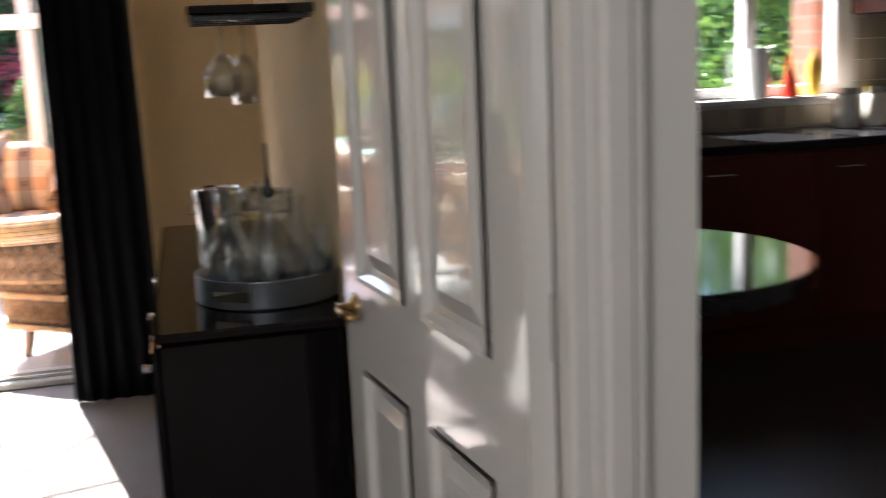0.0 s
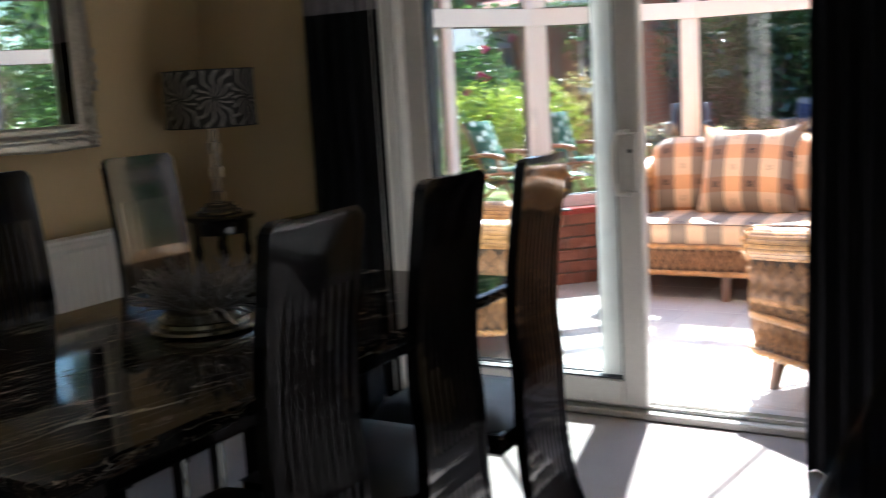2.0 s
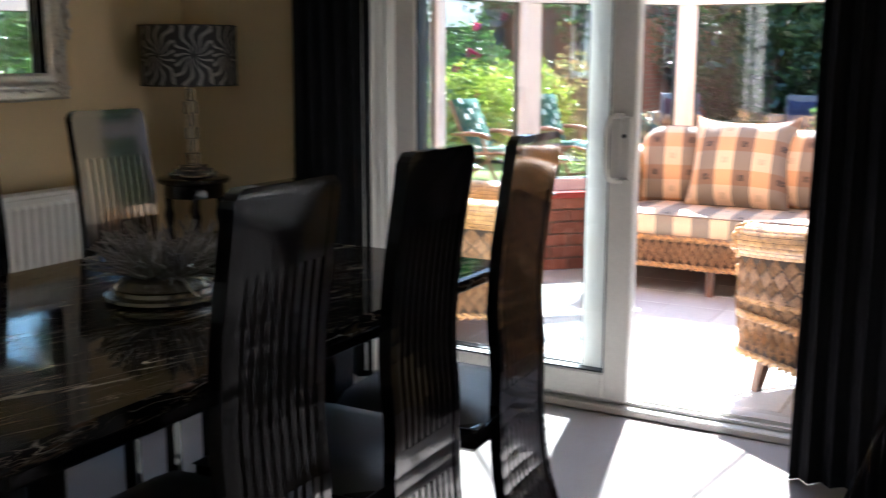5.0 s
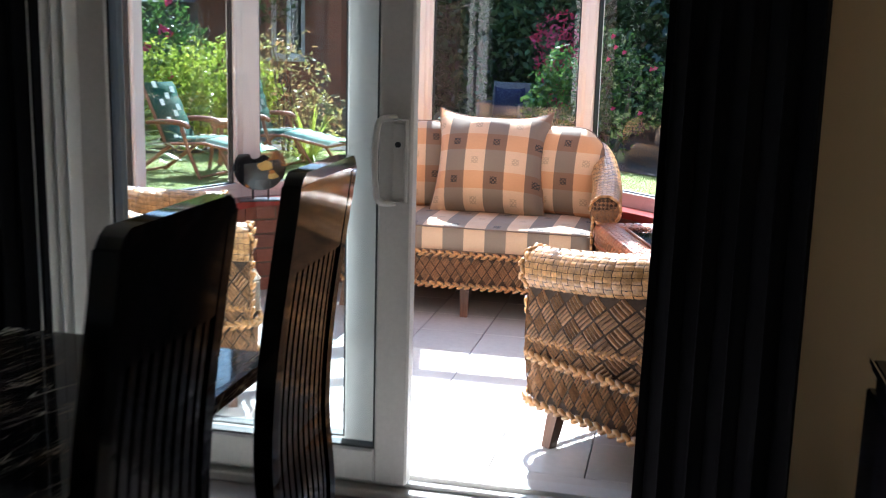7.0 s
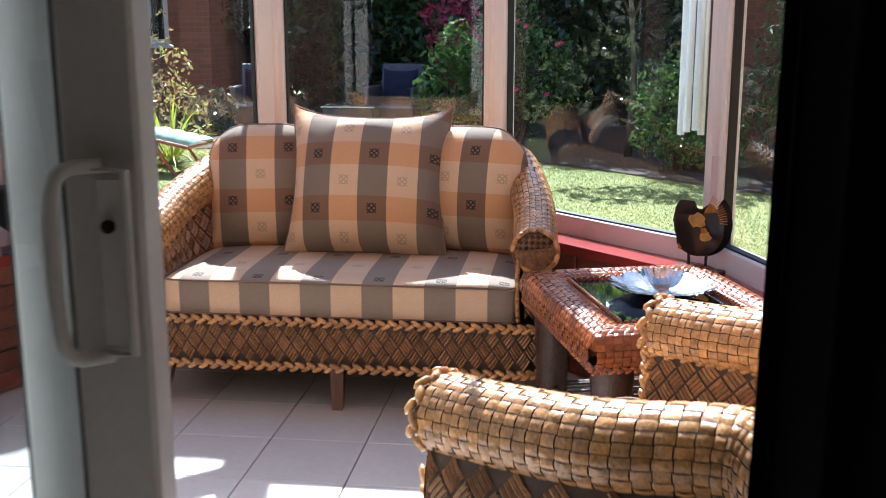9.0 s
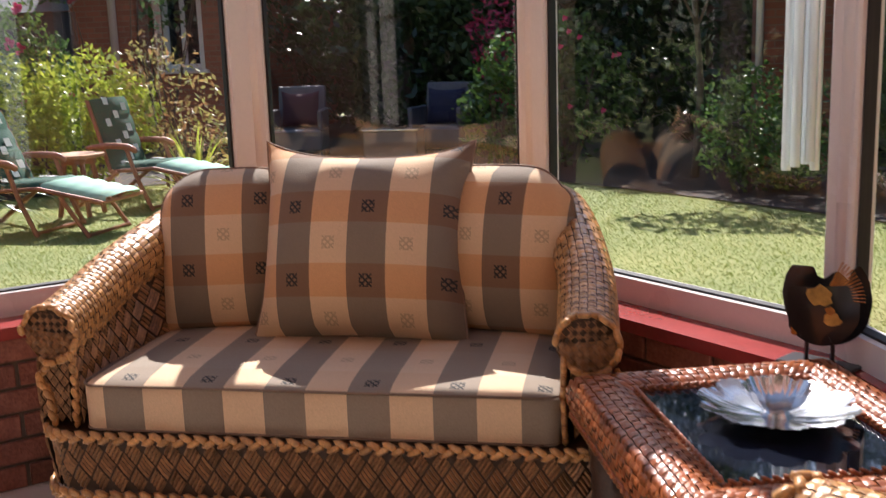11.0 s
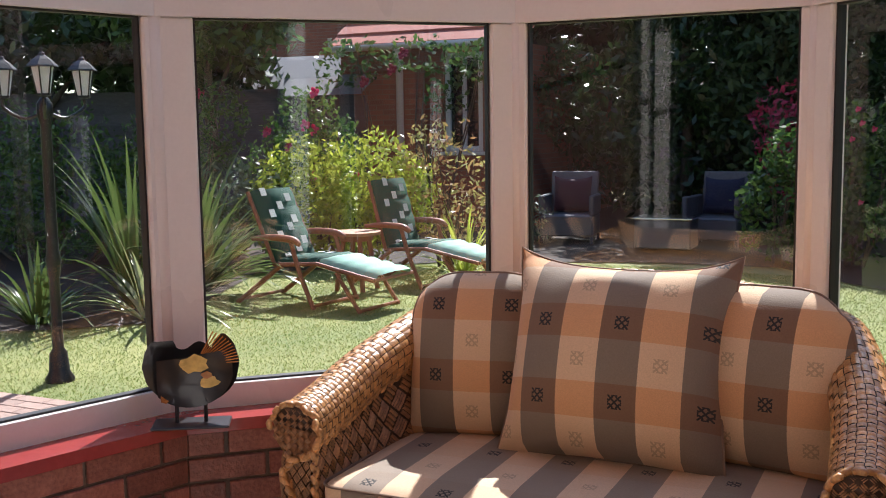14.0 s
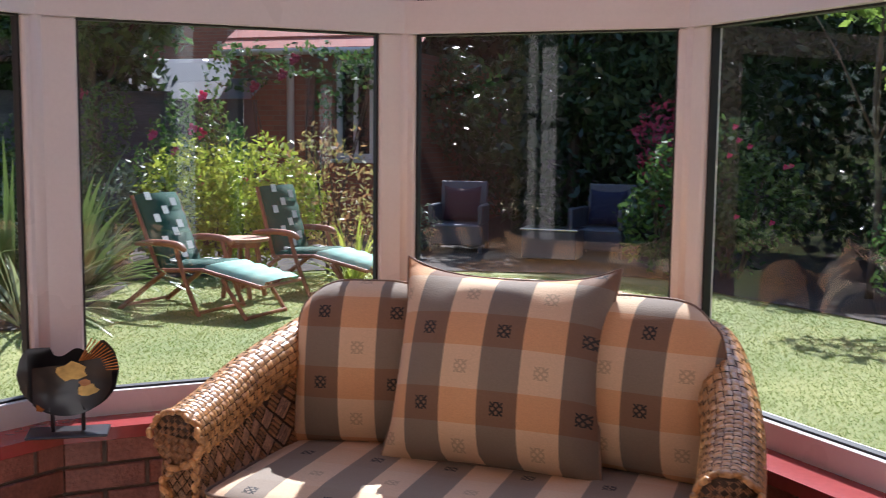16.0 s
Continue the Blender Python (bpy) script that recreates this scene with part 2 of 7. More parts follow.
M["resin"] = mat("grey_resin_weave", (0.10, 0.10, 0.115), 0.5, var=0.2)
M["navy"] = mat("navy_cushion", (0.016, 0.018, 0.05), 0.85)
M["maroon"] = mat("maroon_cushion", (0.06, 0.02, 0.03), 0.85)
M["worktop"] = mat("black_granite", (0.015, 0.015, 0.018), 0.08, var=0.3, fine=200)
M["cherry"] = mat("cherry_wood_door", (0.09, 0.018, 0.010), 0.3, var=0.25, scale=5, stretch=(1, 1, 0.15), coat=0.2)
M["tile_wall"] = random_tint(mat("kitchen_tile", (0.42, 0.34, 0.24), 0.25, var=0.1), 0.35)
M["red_plastic"] = mat("red_plastic", (0.7, 0.04, 0.02), 0.3)
M["yellow_liquid"] = mat("yellow_bottle", (0.7, 0.5, 0.06), 0.2)
M["white_ceramic"] = mat("white_ceramic", (0.8, 0.8, 0.78), 0.2)
M["sugar"] = mat("cream_jar_filling", (0.6, 0.55, 0.48), 0.5)
M["twig"] = mat("silvered_twig", (0.30, 0.27, 0.235), 0.42, metal=0.15, var=0.3, bump=0.3)
M["blind"] = mat("white_vertical_blind", (0.74, 0.72, 0.68), 0.7, var=0.04)


def mirror_mat():
    m = bpy.data.materials.new("mirror")
    m.use_nodes = True
    b = m.node_tree.nodes["Principled BSDF"]
    b.inputs["Base Color"].default_value = (0.88, 0.9, 0.88, 1)
    b.inputs["Metallic"].default_value, b.inputs["Roughness"].default_value = 1.0, 0.0
    return m


M["mirror"] = mirror_mat()


def marble_mat():
    """Polished black marble with thin pale and brown veins running one way."""
    m = mat("black_veined_marble", (0.007, 0.0055, 0.005), 0.05, var=0.3, scale=3, spec=0.22)
    n, l = m.node_tree.nodes, m.node_tree.links
    b = n["Principled BSDF"]
    base = b.inputs["Base Color"].links[0].from_socket
    tc, mp = n.new("ShaderNodeTexCoord"), n.new("ShaderNodeMapping")
    l.new(tc.outputs["Object"], mp.inputs[0])
    turn = n.new("ShaderNodeMapping")
    turn.inputs["Rotation"].default_value = (0, 0, radians(14))
    l.new(tc.outputs["Object"], turn.inputs[0])
    l.new(turn.outputs[0], mp.inputs[0])
    mp.inputs["Scale"].default_value = (6.5, 0.8, 9)
    last = base
    for s, w, col in ((1.7, 0.022, (0.46, 0.40, 0.31)), (2.6, 0.10, (0.075, 0.045, 0.026)), (4.6, 0.03, (0.30, 0.24, 0.17)), (7.5, 0.03, (0.20, 0.16, 0.12))):
        t = n.new("ShaderNodeTexNoise")
        t.inputs["Scale"].default_value, t.inputs["Detail"].default_value, t.inputs["Distortion"].default_value = s, 3, 0.35
        l.new(mp.outputs[0], t.inputs["Vector"])
        a, c = n.new("ShaderNodeMath"), n.new("ShaderNodeMapRange")
        a.operation = "COMPARE"
        sub, ab = n.new("ShaderNodeMath"), n.new("ShaderNodeMath")
        sub.operation, ab.operation = "SUBTRACT", "ABSOLUTE"
        n.remove(a)
        l.new(t.outputs["Fac"], sub.inputs[0])
        sub.inputs[1].default_value = 0.5
        l.new(sub.outputs[0], ab.inputs[0])
        l.new(ab.outputs[0], c.inputs["Value"])
        c.inputs["From Min"].default_value, c.inputs["From Max"].default_value = 0.0, w * 0.32
        c.inputs["To Min"].default_value, c.inputs["To Max"].default_value = 1, 0
        brk, mul = n.new("ShaderNodeTexNoise"), n.new("ShaderNodeMath")
        brk.inputs["Scale"].default_value = 2.3 + s
        l.new(mp.outputs[0], brk.inputs["Vector"])
        bm_, mr = n.new("ShaderNodeMath"), n.new("ShaderNodeMapRange")
        n.remove(bm_)
        mr.inputs["From Min"].default_value, mr.inputs["From Max"].default_value = 0.42, 0.56
        l.new(brk.outputs["Fac"], mr.inputs["Value"])
        mul.operation = "MULTIPLY"
        l.new(c.outputs[0], mul.inputs[0])
        l.new(mr.outputs[0], mul.inputs[1])
        mx = n.new("ShaderNodeMix")
        mx.data_type = "RGBA"
        l.new(mul.outputs[0], mx.inputs["Factor"])
        l.new(last, mx.inputs["A"])
        mx.inputs["B"].default_value = (*col, 1)
        last = mx.outputs["Result"]
    l.new(last, b.inputs["Base Color"])
    return m


M["marble"] = marble_mat()


def plaid_mat(name, ax_u, ax_v, period=0.135, phase_u=0.0, phase_v=0.0, vper=0.18, plain=False):
    """Woven check: brown and cream stripes up the cloth, broad orange and blue-grey bars across it. Object x, y, z give the cloth's way."""
    m = mat(name, (0.5, 0.4, 0.3), 0.85, var=0.1, fine=260, bump=0.25, sheen=0.1)
    n, l = m.node_tree.nodes, m.node_tree.links
    b = n["Principled BSDF"]
    tc, sp = n.new("ShaderNodeTexCoord"), n.new("ShaderNodeSeparateXYZ")
    l.new(tc.outputs["Object"], sp.inputs[0])

    def math1(op, a, c=None):
        k = n.new("ShaderNodeMath")
        k.operation = op
        for i, v in enumerate((a, c)):
            if v is None:
                continue
            if isinstance(v, (int, float)):
                k.inputs[i].default_value = v
            else:
                l.new(v, k.inputs[i])
        return k.outputs[0]

    def stripe(axis, per, phase, duty):
        v = math1("ADD", sp.outputs[axis], phase + 100 * per)
        v = math1("FRACT", math1("DIVIDE", v, per))
        return math1("LESS_THAN", v, duty), v

    s, fu = stripe(ax_u, period, phase_u, 0.5)
    h, fv = stripe(ax_v, vper, phase_v, 0.44)

    def mixc(f, a, c):
        k = n.new("ShaderNodeMix")
        k.data_type = "RGBA"
        l.new(f, k.inputs["Factor"])
        for i, v in (("A", a), ("B", c)):
            if isinstance(v, tuple):
                k.inputs[i].default_value = (*v, 1)
            else:
                l.new(v, k.inputs[i])
        return k.outputs["Result"]

    dark = mixc(h, (0.225, 0.175, 0.125), (0.21, 0.12, 0.068))
    pale = mixc(h, (0.70, 0.49, 0.30), (0.66, 0.355, 0.165))
    if plain:
        dark, pale = mixc(h, (0.27, 0.215, 0.16), (0.26, 0.20, 0.145)), mixc(h, (0.70, 0.51, 0.33), (0.68, 0.47, 0.29))
    col = mixc(s, pale, dark)
    # small woven stars, dark on the dark stripe and faint on the pale one
    def near_c(f, c, per):
        return math1("MULTIPLY", math1("ABSOLUTE", math1("SUBTRACT", f, c)), per)

    du2 = math1("MINIMUM", near_c(fu, 0.25, period), near_c(fu, 0.75, period))
    hs, hw = near_c(fv, 0.22, vper), near_c(fv, 0.72, vper)
    k = n.new("ShaderNodeMix")
    l.new(s, k.inputs["Factor"])
    l.new(hw, k.inputs["A"])
    l.new(hs, k.inputs["B"])
    dv2 = k.outputs["Result"]
    # a saltire with four curled hooks round it
    big = math1("LESS_THAN", math1("MAXIMUM", du2, dv2), 0.0165)
    cross = math1("LESS_THAN", math1("ABSOLUTE", math1("SUBTRACT", du2, dv2)), 0.0030)
    total = math1("ADD", du2, dv2)
    hook = math1("LESS_THAN", math1("ABSOLUTE", math1("SUBTRACT", total, 0.0165)), 0.0030)
    tip = math1("MULTIPLY", math1("GREATER_THAN", math1("MAXIMUM", du2, dv2), 0.0135), math1("LESS_THAN", math1("MINIMUM", du2, dv2), 0.0075))
    open_ = math1("GREATER_THAN", math1("MINIMUM", du2, dv2), 0.0028)
    star = math1("MULTIPLY", big, math1("MAXIMUM", math1("MAXIMUM", cross, math1("MULTIPLY", hook, open_)), tip))
    if plain:
        star = math1("MULTIPLY", star, math1("GREATER_THAN", sp.outputs[2], 0.112))
    # stars fall on every other crossing
    strong = math1("MULTIPLY", star, s)
    weak = math1("MULTIPLY", math1("MULTIPLY", star, math1("SUBTRACT", 1, s)), 0.3)
    star_all = math1("ADD", strong, weak)
    col = mixc(star_all, col, (0.02, 0.018, 0.016))
    nz = n.new("ShaderNodeTexNoise")
    nz.inputs["Scale"].default_value = 350
    mr = n.new("ShaderNodeMapRange")
    mr.inputs["To Min"].default_value, mr.inputs["To Max"].default_value = 0.8, 1.2
    l.new(tc.outputs["Object"], nz.inputs["Vector"])
    l.new(nz.outputs["Fac"], mr.inputs["Value"])
    hsv = n.new("ShaderNodeHueSaturation")
    l.new(col, hsv.inputs["Color"])
    l.new(mr.outputs[0], hsv.inputs["Value"])
    l.new(hsv.outputs[0], b.inputs["Base Color"])
    return m


M["plaid_back"] = plaid_mat("check_cloth_upright", 0, 2, 0.20, 0.205, 0.082, 0.19)
M["plaid_side"] = plaid_mat("check_cloth_side", 0, 2, 0.20, 0.163, 0.056, 0.19)
M["plaid_corner"] = plaid_mat("check_cloth_corner", 0, 2, 0.20, 0.006, 0.056, 0.19)
M["plaid_seat"] = plaid_mat("check_cloth_seat", 0, 1, 0.200, 0.113, 0.05, 0.30, True)


def shade_mat():
    """Black and silver print: eight sunbursts of curling rays round the drum."""
    m = mat("printed_lampshade", (0.02, 0.02, 0.02), 0.55, var=0.1)
    n, l = m.node_tree.nodes, m.node_tree.links
    tc, sp = n.new("ShaderNodeTexCoord"), n.new("ShaderNodeSeparateXYZ")
    l.new(tc.outputs["Object"], sp.inputs[0])

    def calc(op, *vals):
        k = n.new("ShaderNodeMath")
        k.operation = op
        for i, v in enumerate(vals):
            if isinstance(v, (int, float)):
                k.inputs[i].default_value = v
            else:
                l.new(v, k.inputs[i])
        return k.outputs[0]
    th = calc("DIVIDE", calc("ADD", calc("ARCTAN2", sp.outputs[1], sp.outputs[0]), 6.6), math.pi / 4)
    u = calc("MULTIPLY", calc("SUBTRACT", calc("FRACT", th), 0.5), 0.157)
    v = calc("SUBTRACT", sp.outputs[2], 0.51)
    ang, rad = calc("ARCTAN2", v, u), calc("SQRT", calc("ADD", calc("MULTIPLY", u, u), calc("MULTIPLY", v, v)))
    curl = calc("MULTIPLY", calc("SINE", calc("MULTIPLY", rad, 62)), 1.5)
    ray = calc("SINE", calc("ADD", calc("MULTIPLY", ang, 13), curl))
    f = calc("MULTIPLY", calc("GREATER_THAN", ray, 0.55), calc("GREATER_THAN", rad, 0.012))
    mx = n.new("ShaderNodeMix")
    mx.data_type = "RGBA"
    l.new(f, mx.inputs["Factor"])
    mx.inputs["A"].default_value, mx.inputs["B"].default_value = (0.010, 0.010, 0.010, 1), (0.24, 0.225, 0.21, 1)
    l.new(mx.outputs["Result"], n["Principled BSDF"].inputs["Base Color"])
    return m


M["shade"] = shade_mat()


def brickwork_mat(name, c1, c2, mortar, scale=1.0):
    """Far brickwork, too small to lay brick by brick."""
    m = mat(name, c1, 0.8, var=0.2, bump=0.3)
    n, l = m.node_tree.nodes, m.node_tree.links
    tc, mp, t = n.new("ShaderNodeTexCoord"), n.new("ShaderNodeMapping"), n.new("ShaderNodeTexBrick")
    l.new(tc.outputs["Object"], mp.inputs[0])
    sp, cb, al = n.new("ShaderNodeSeparateXYZ"), n.new("ShaderNodeCombineXYZ"), n.new("ShaderNodeMath")
    l.new(mp.outputs[0], sp.inputs[0])
    l.new(sp.outputs[0], al.inputs[0])
    l.new(sp.outputs[1], al.inputs[1])
    l.new(al.outputs[0], cb.inputs[0])
    l.new(sp.outputs[2], cb.inputs[1])
    l.new(cb.outputs[0], t.inputs[0])
    t.inputs["Color1"].default_value, t.inputs["Color2"].default_value, t.inputs["Mortar"].default_value = (*c1, 1), (*c2, 1), (*mortar, 1)
    t.inputs["Scale"].default_value, t.inputs["Brick Width"].default_value, t.inputs["Row Height"].default_value = 1, 0.225, 0.075
    t.inputs["Mortar Size"].default_value = 0.006
    l.new(t.outputs["Color"], n["Principled BSDF"].inputs["Base Color"])
    return m


# darker copy of far_brickwork: shade put into its colour to dim window reflections
M["brick_shade"] = brickwork_mat("shaded_brickwork", (0.12, 0.048, 0.032), (0.085, 0.034, 0.024), (0.09, 0.065, 0.05))
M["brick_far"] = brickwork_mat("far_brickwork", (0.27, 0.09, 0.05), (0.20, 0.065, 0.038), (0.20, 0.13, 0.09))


# ---- mesh makers ----
class Shape:
    """Gathers vertices and faces of one mesh."""

    def __init__(self):
        self.v, self.f = [], []

    def add(self, verts, faces, m=None):
        k = len(self.v)
        self.v += [tuple(m @ Vector(p)) for p in verts] if m else [tuple(p) for p in verts]
        self.f += [tuple(i + k for i in f) for f in faces]
        return self

    def box(self, lo, hi, m=None, c=0.0):
        """A box; c: the width of its chamfered upright and level edges."""
        (x0, y0, z0), (x1, y1, z1) = lo, hi
        if c <= 0 or min(x1 - x0, y1 - y0, z1 - z0) < 2.2 * c:
            vs = [(x, y, z) for z in (z0, z1) for x, y in ((x0, y0), (x1, y0), (x1, y1), (x0, y1))]
            return self.add(vs, [(3, 2, 1, 0), (4, 5, 6, 7), (0, 1, 5, 4), (1, 2, 6, 5), (2, 3, 7, 6), (3, 0, 4, 7)], m)
        def ring(d, z):
            return [
                (x0 + c, y0 + c - d, z), (x1 - c, y0 + c - d, z), (x1 - c + d, y0 + c, z), (x1 - c + d, y1 - c, z),
                (x1 - c, y1 - c + d, z), (x0 + c, y1 - c + d, z), (x0 + c - d, y1 - c, z), (x0 + c - d, y0 + c, z)]
        low = [(x0 + c, y0 + c, z0), (x1 - c, y0 + c, z0), (x1 - c, y1 - c, z0), (x0 + c, y1 - c, z0)]
        vs = low + ring(c, z0 + c) + ring(c, z1 - c) + [(p[0], p[1], z1) for p in low]
        fs = [(3, 2, 1, 0), (20, 21, 22, 23)]
        for i in range(8):
            j = (i + 1) % 8
            fs.append((4 + i, 4 + j, 12 + j, 12 + i))
        for i in range(4):
            j = (i + 1) % 4
            a = 2 * i
            fs.append((i, j, 4 + (a + 1) % 8, 4 + a))
            fs.append((20 + j, 20 + i, 12 + a, 12 + (a + 1) % 8))
            fs.append((j, 4 + (a + 2) % 8, 4 + (a + 1) % 8))
            fs.append((20 + j, 12 + (a + 1) % 8, 12 + (a + 2) % 8))
        return self.add(vs, fs, m)

    def lathe(self, prof, n=24, m=None, at=(0, 0, 0), close=True):
        vs, fs = [], []
        for r, z in prof:
            for i in range(n):
                a = 2 * math.pi * i / n
                vs.append((at[0] + r * math.cos(a), at[1] + r * math.sin(a), at[2] + z))
        for k in range(len(prof) - 1):
            for i in range(n):
                j = (i + 1) % n
                fs.append((k * n + i, k * n + j, (k + 1) * n + j, (k + 1) * n + i))
        if close:
            fs.append(tuple(range(n - 1, -1, -1)))
            fs.append(tuple(range((len(prof) - 1) * n, len(prof) * n)))
        return self.add(vs, fs, m)

    def tube(self, path, r, n=8, m=None):
        """A round bar along a path; r: one radius or one a point."""
        pts = [Vector(p) for p in path]
        rs = r if isinstance(r, (list, tuple)) else [r] * len(pts)
        vs, fs = [], []
        side = None
        for k, p in enumerate(pts):
            d = (pts[min(k + 1, len(pts) - 1)] - pts[max(k - 1, 0)]).normalized()
            if side is None:
                side = d.cross(Vector((0, 0, 1)) if abs(d.z) < 0.9 else Vector((1, 0, 0))).normalized()
            side = (side - d * side.dot(d)).normalized()
            up = d.cross(side)
            for i in range(n):
                a = 2 * math.pi * i / n
                vs.append(p + (side * math.cos(a) + up * math.sin(a)) * rs[k])
        for k in range(len(pts) - 1):
            for i in range(n):
                j = (i + 1) % n
                fs.append((k * n + i, k * n + j, (k + 1) * n + j, (k + 1) * n + i))
        fs.append(tuple(range(n - 1, -1, -1)))
        fs.append(tuple(range((len(pts) - 1) * n, len(pts) * n)))
        return self.add(vs, fs, m)

    def grid(self, pts, wrap=False):
        """A sheet from rows of points."""
        nu, nv = len(pts), len(pts[0])
        vs = [p for row in pts for p in row]
        fs = [(i * nv + j, i * nv + (j + 1) % nv, ((i + 1)) * nv + (j + 1) % nv, (i + 1) * nv + j)
              for i in range(nu - 1) for j in range(nv if wrap else nv - 1)]
        return self.add(vs, fs)

    def lump(self, c, ax, up, r, n=6):
        """A small pointed oval of the half lengths r along ax, its side and up."""
        ax, up = ax.normalized(), up.normalized()
        side = ax.cross(up).normalized()
        vs = [c - ax * r[0]]
        for t, w in ((-0.5, 0.85), (0.5, 0.85)):
            for i in range(n):
                a = 2 * math.pi * i / n
                vs.append(c + ax * r[0] * t + side * math.cos(a) * r[1] * w + up * math.sin(a) * r[2] * w)
        vs.append(c + ax * r[0])
        fs = [(0, 1 + (i + 1) % n, 1 + i) for i in range(n)]
        fs += [(1 + i, 1 + (i + 1) % n, 1 + n + (i + 1) % n, 1 + n + i) for i in range(n)]
        fs += [(1 + 2 * n, 1 + n + i, 1 + n + (i + 1) % n) for i in range(n)]
        return self.add(vs, fs)

    def mesh(self, name, material, smooth=False):
        me = bpy.data.meshes.new(name)
        me.from_pydata([tuple(p) for p in self.v], [], self.f)
        me.materials.append(M[material] if isinstance(material, str) else material)
        if smooth:
            me.polygons.foreach_set("use_smooth", [True] * len(me.polygons))
        me.update()
        return me


def part(name, shape, material, parent=None, label="", smooth=False, loc=None, kind="", sharp=None):
    """One mesh object, under a thing, a part or nothing."""
    ob = new(name, shape.mesh(name, material, smooth))
    if smooth and sharp:
        ob.data.set_sharp_from_angle(angle=radians(sharp))
    if loc:
        ob.matrix_basis = loc
    if parent:
        ob.parent = parent
    return tagged(ob, label=label, kind=kind)


def thing(name, label, category="", group="", at=None, kind=""):
    ob = new(name)
    ob.empty_display_size = 0.1
    if at is not None:
        ob.matrix_basis = at
    return tagged(ob, label, category, group, kind)


def structure(name, shape, material, label="", **kw):
    return tagged(part(name, shape, material, None, **kw), label=label, kind="structure")


def box_shape(lo, hi, c=0.0):
    return Shape().box(lo, hi, None, c)


def smoothpath(pts, n=6):
    """Catmull-Rom through the points."""
    P = [Vector(p) for p in pts]
    P = [P[0] * 2 - P[1]] + P + [P[-1] * 2 - P[-2]]
    out = []
    for i in range(1, len(P) - 2):
        for k in range(n):
            t = k / n
            a, b, c, d = P[i - 1], P[i], P[i + 1], P[i + 2]
            out.append(0.5 * ((2 * b) + (c - a) * t + (2 * a - 5 * b + 4 * c - d) * t * t + (3 * b - a - 3 * c + d) * t ** 3))
    out.append(P[-2])
    return out

# near-black sheets behind the wicker: shade in the weave's gaps, put into colour
M["gap_shade"] = mat("weave_gap_shade", (0.06, 0.032, 0.018), 0.7, var=0.3)
# near-black: the dim kitchen's darkness is put into the floor colour
M["floor_dark"] = mat("dark_floor_sheet", (0.035, 0.028, 0.025), 0.3, var=0.2)

# ---- large structure ----
WX, DOORY, ROOM_H = -2.70, 4.33, 2.4          # mirror wall, garden-side wall, ceiling
structure("floor", box_shape((WX - 0.15, -1.6, -0.15), (5.0, DOORY, 0.0)), "carpet", "pale beige fitted carpet of the dining room")
structure("ceiling", box_shape((WX - 0.15, -1.6, ROOM_H), (5.0, DOORY + 0.2, ROOM_H + 0.15)), "ceiling", "white plastered ceiling over the dining room")
structure("wall_west", box_shape((WX - 0.15, -1.6, 0), (WX, DOORY, ROOM_H)), "wall", "warm ochre painted wall behind the gilt mirror")
s = Shape()
s.box((WX - 0.15, DOORY, 0), (-1.62, DOORY + 0.26, ROOM_H)).box((0.44, DOORY, 0), (1.9, DOORY + 0.26, ROOM_H)).box((-1.62, DOORY, 2.10), (0.44, DOORY + 0.26, ROOM_H))
structure("wall_north", s, "wall", "ochre wall round the sliding patio door")
s = Shape().box((WX, 0.72, 0), (0.135, 0.84, ROOM_H)).box((1.065, 0.72, 0), (1.195, 0.84, ROOM_H)).box((0.135, 0.72, 2.06), (1.065, 0.84, ROOM_H))
structure("wall_south", s, "wall_white", "cream wall with the doorway from the hall")
structure("wall_east", Shape().box((1.035, 0.84, 0), (1.195, 1.62, ROOM_H)).box((0.96, 1.62, 0), (1.195, DOORY, ROOM_H)), "wall", "ochre wall between dining room and kitchen")
structure("wall_hall", Shape().box((WX, -1.6, 0), (5.0, -1.5, ROOM_H)).box((4.9, -1.5, 0), (5.0, DOORY, ROOM_H)), "wall_white", "plain cream wall of the hall")
# doorway trim
jamb = thing("door_frame_inner", "white gloss painted door frame of the dining room", kind="structure")
for x0, x1 in ((0.135, 0.17), (1.03, 1.065)):
    part("jamb", box_shape((x0, 0.70, 0), (x1, 0.86, 2.06), 0.004), "gloss", jamb)
part("head", box_shape((0.135, 0.70, 2.03), (1.065, 0.86, 2.065), 0.004), "gloss", jamb)
for y0, y1 in ((0.842, 0.862), (0.698, 0.718)):
    for x0, x1 in ((0.07, 0.15), (1.05, 1.125)):
        if y0 > 0.8 and x0 > 1:
            continue
        part("architrave", Shape().box((x0, y0, 0), (x1, y1, 2.12), None, 0.006).box((x0 + 0.02, y0 - 0.006, 0), (x1 - 0.02, y1 + 0.006, 2.12), None, 0.004), "gloss", jamb)
s = Shape()
for lo, hi in (((WX, 0.90, 0), (WX + 0.018, 4.3, 0.10)), ((WX + 0.02, DOORY - 0.018, 0), (-1.75, DOORY, 0.10)), ((0.942, 1.65, 0), (0.96, DOORY - 0.02, 0.10))):
    s.box(lo, hi, None, 0.004)
structure("baseboard", s, "gloss", "white gloss skirting board")

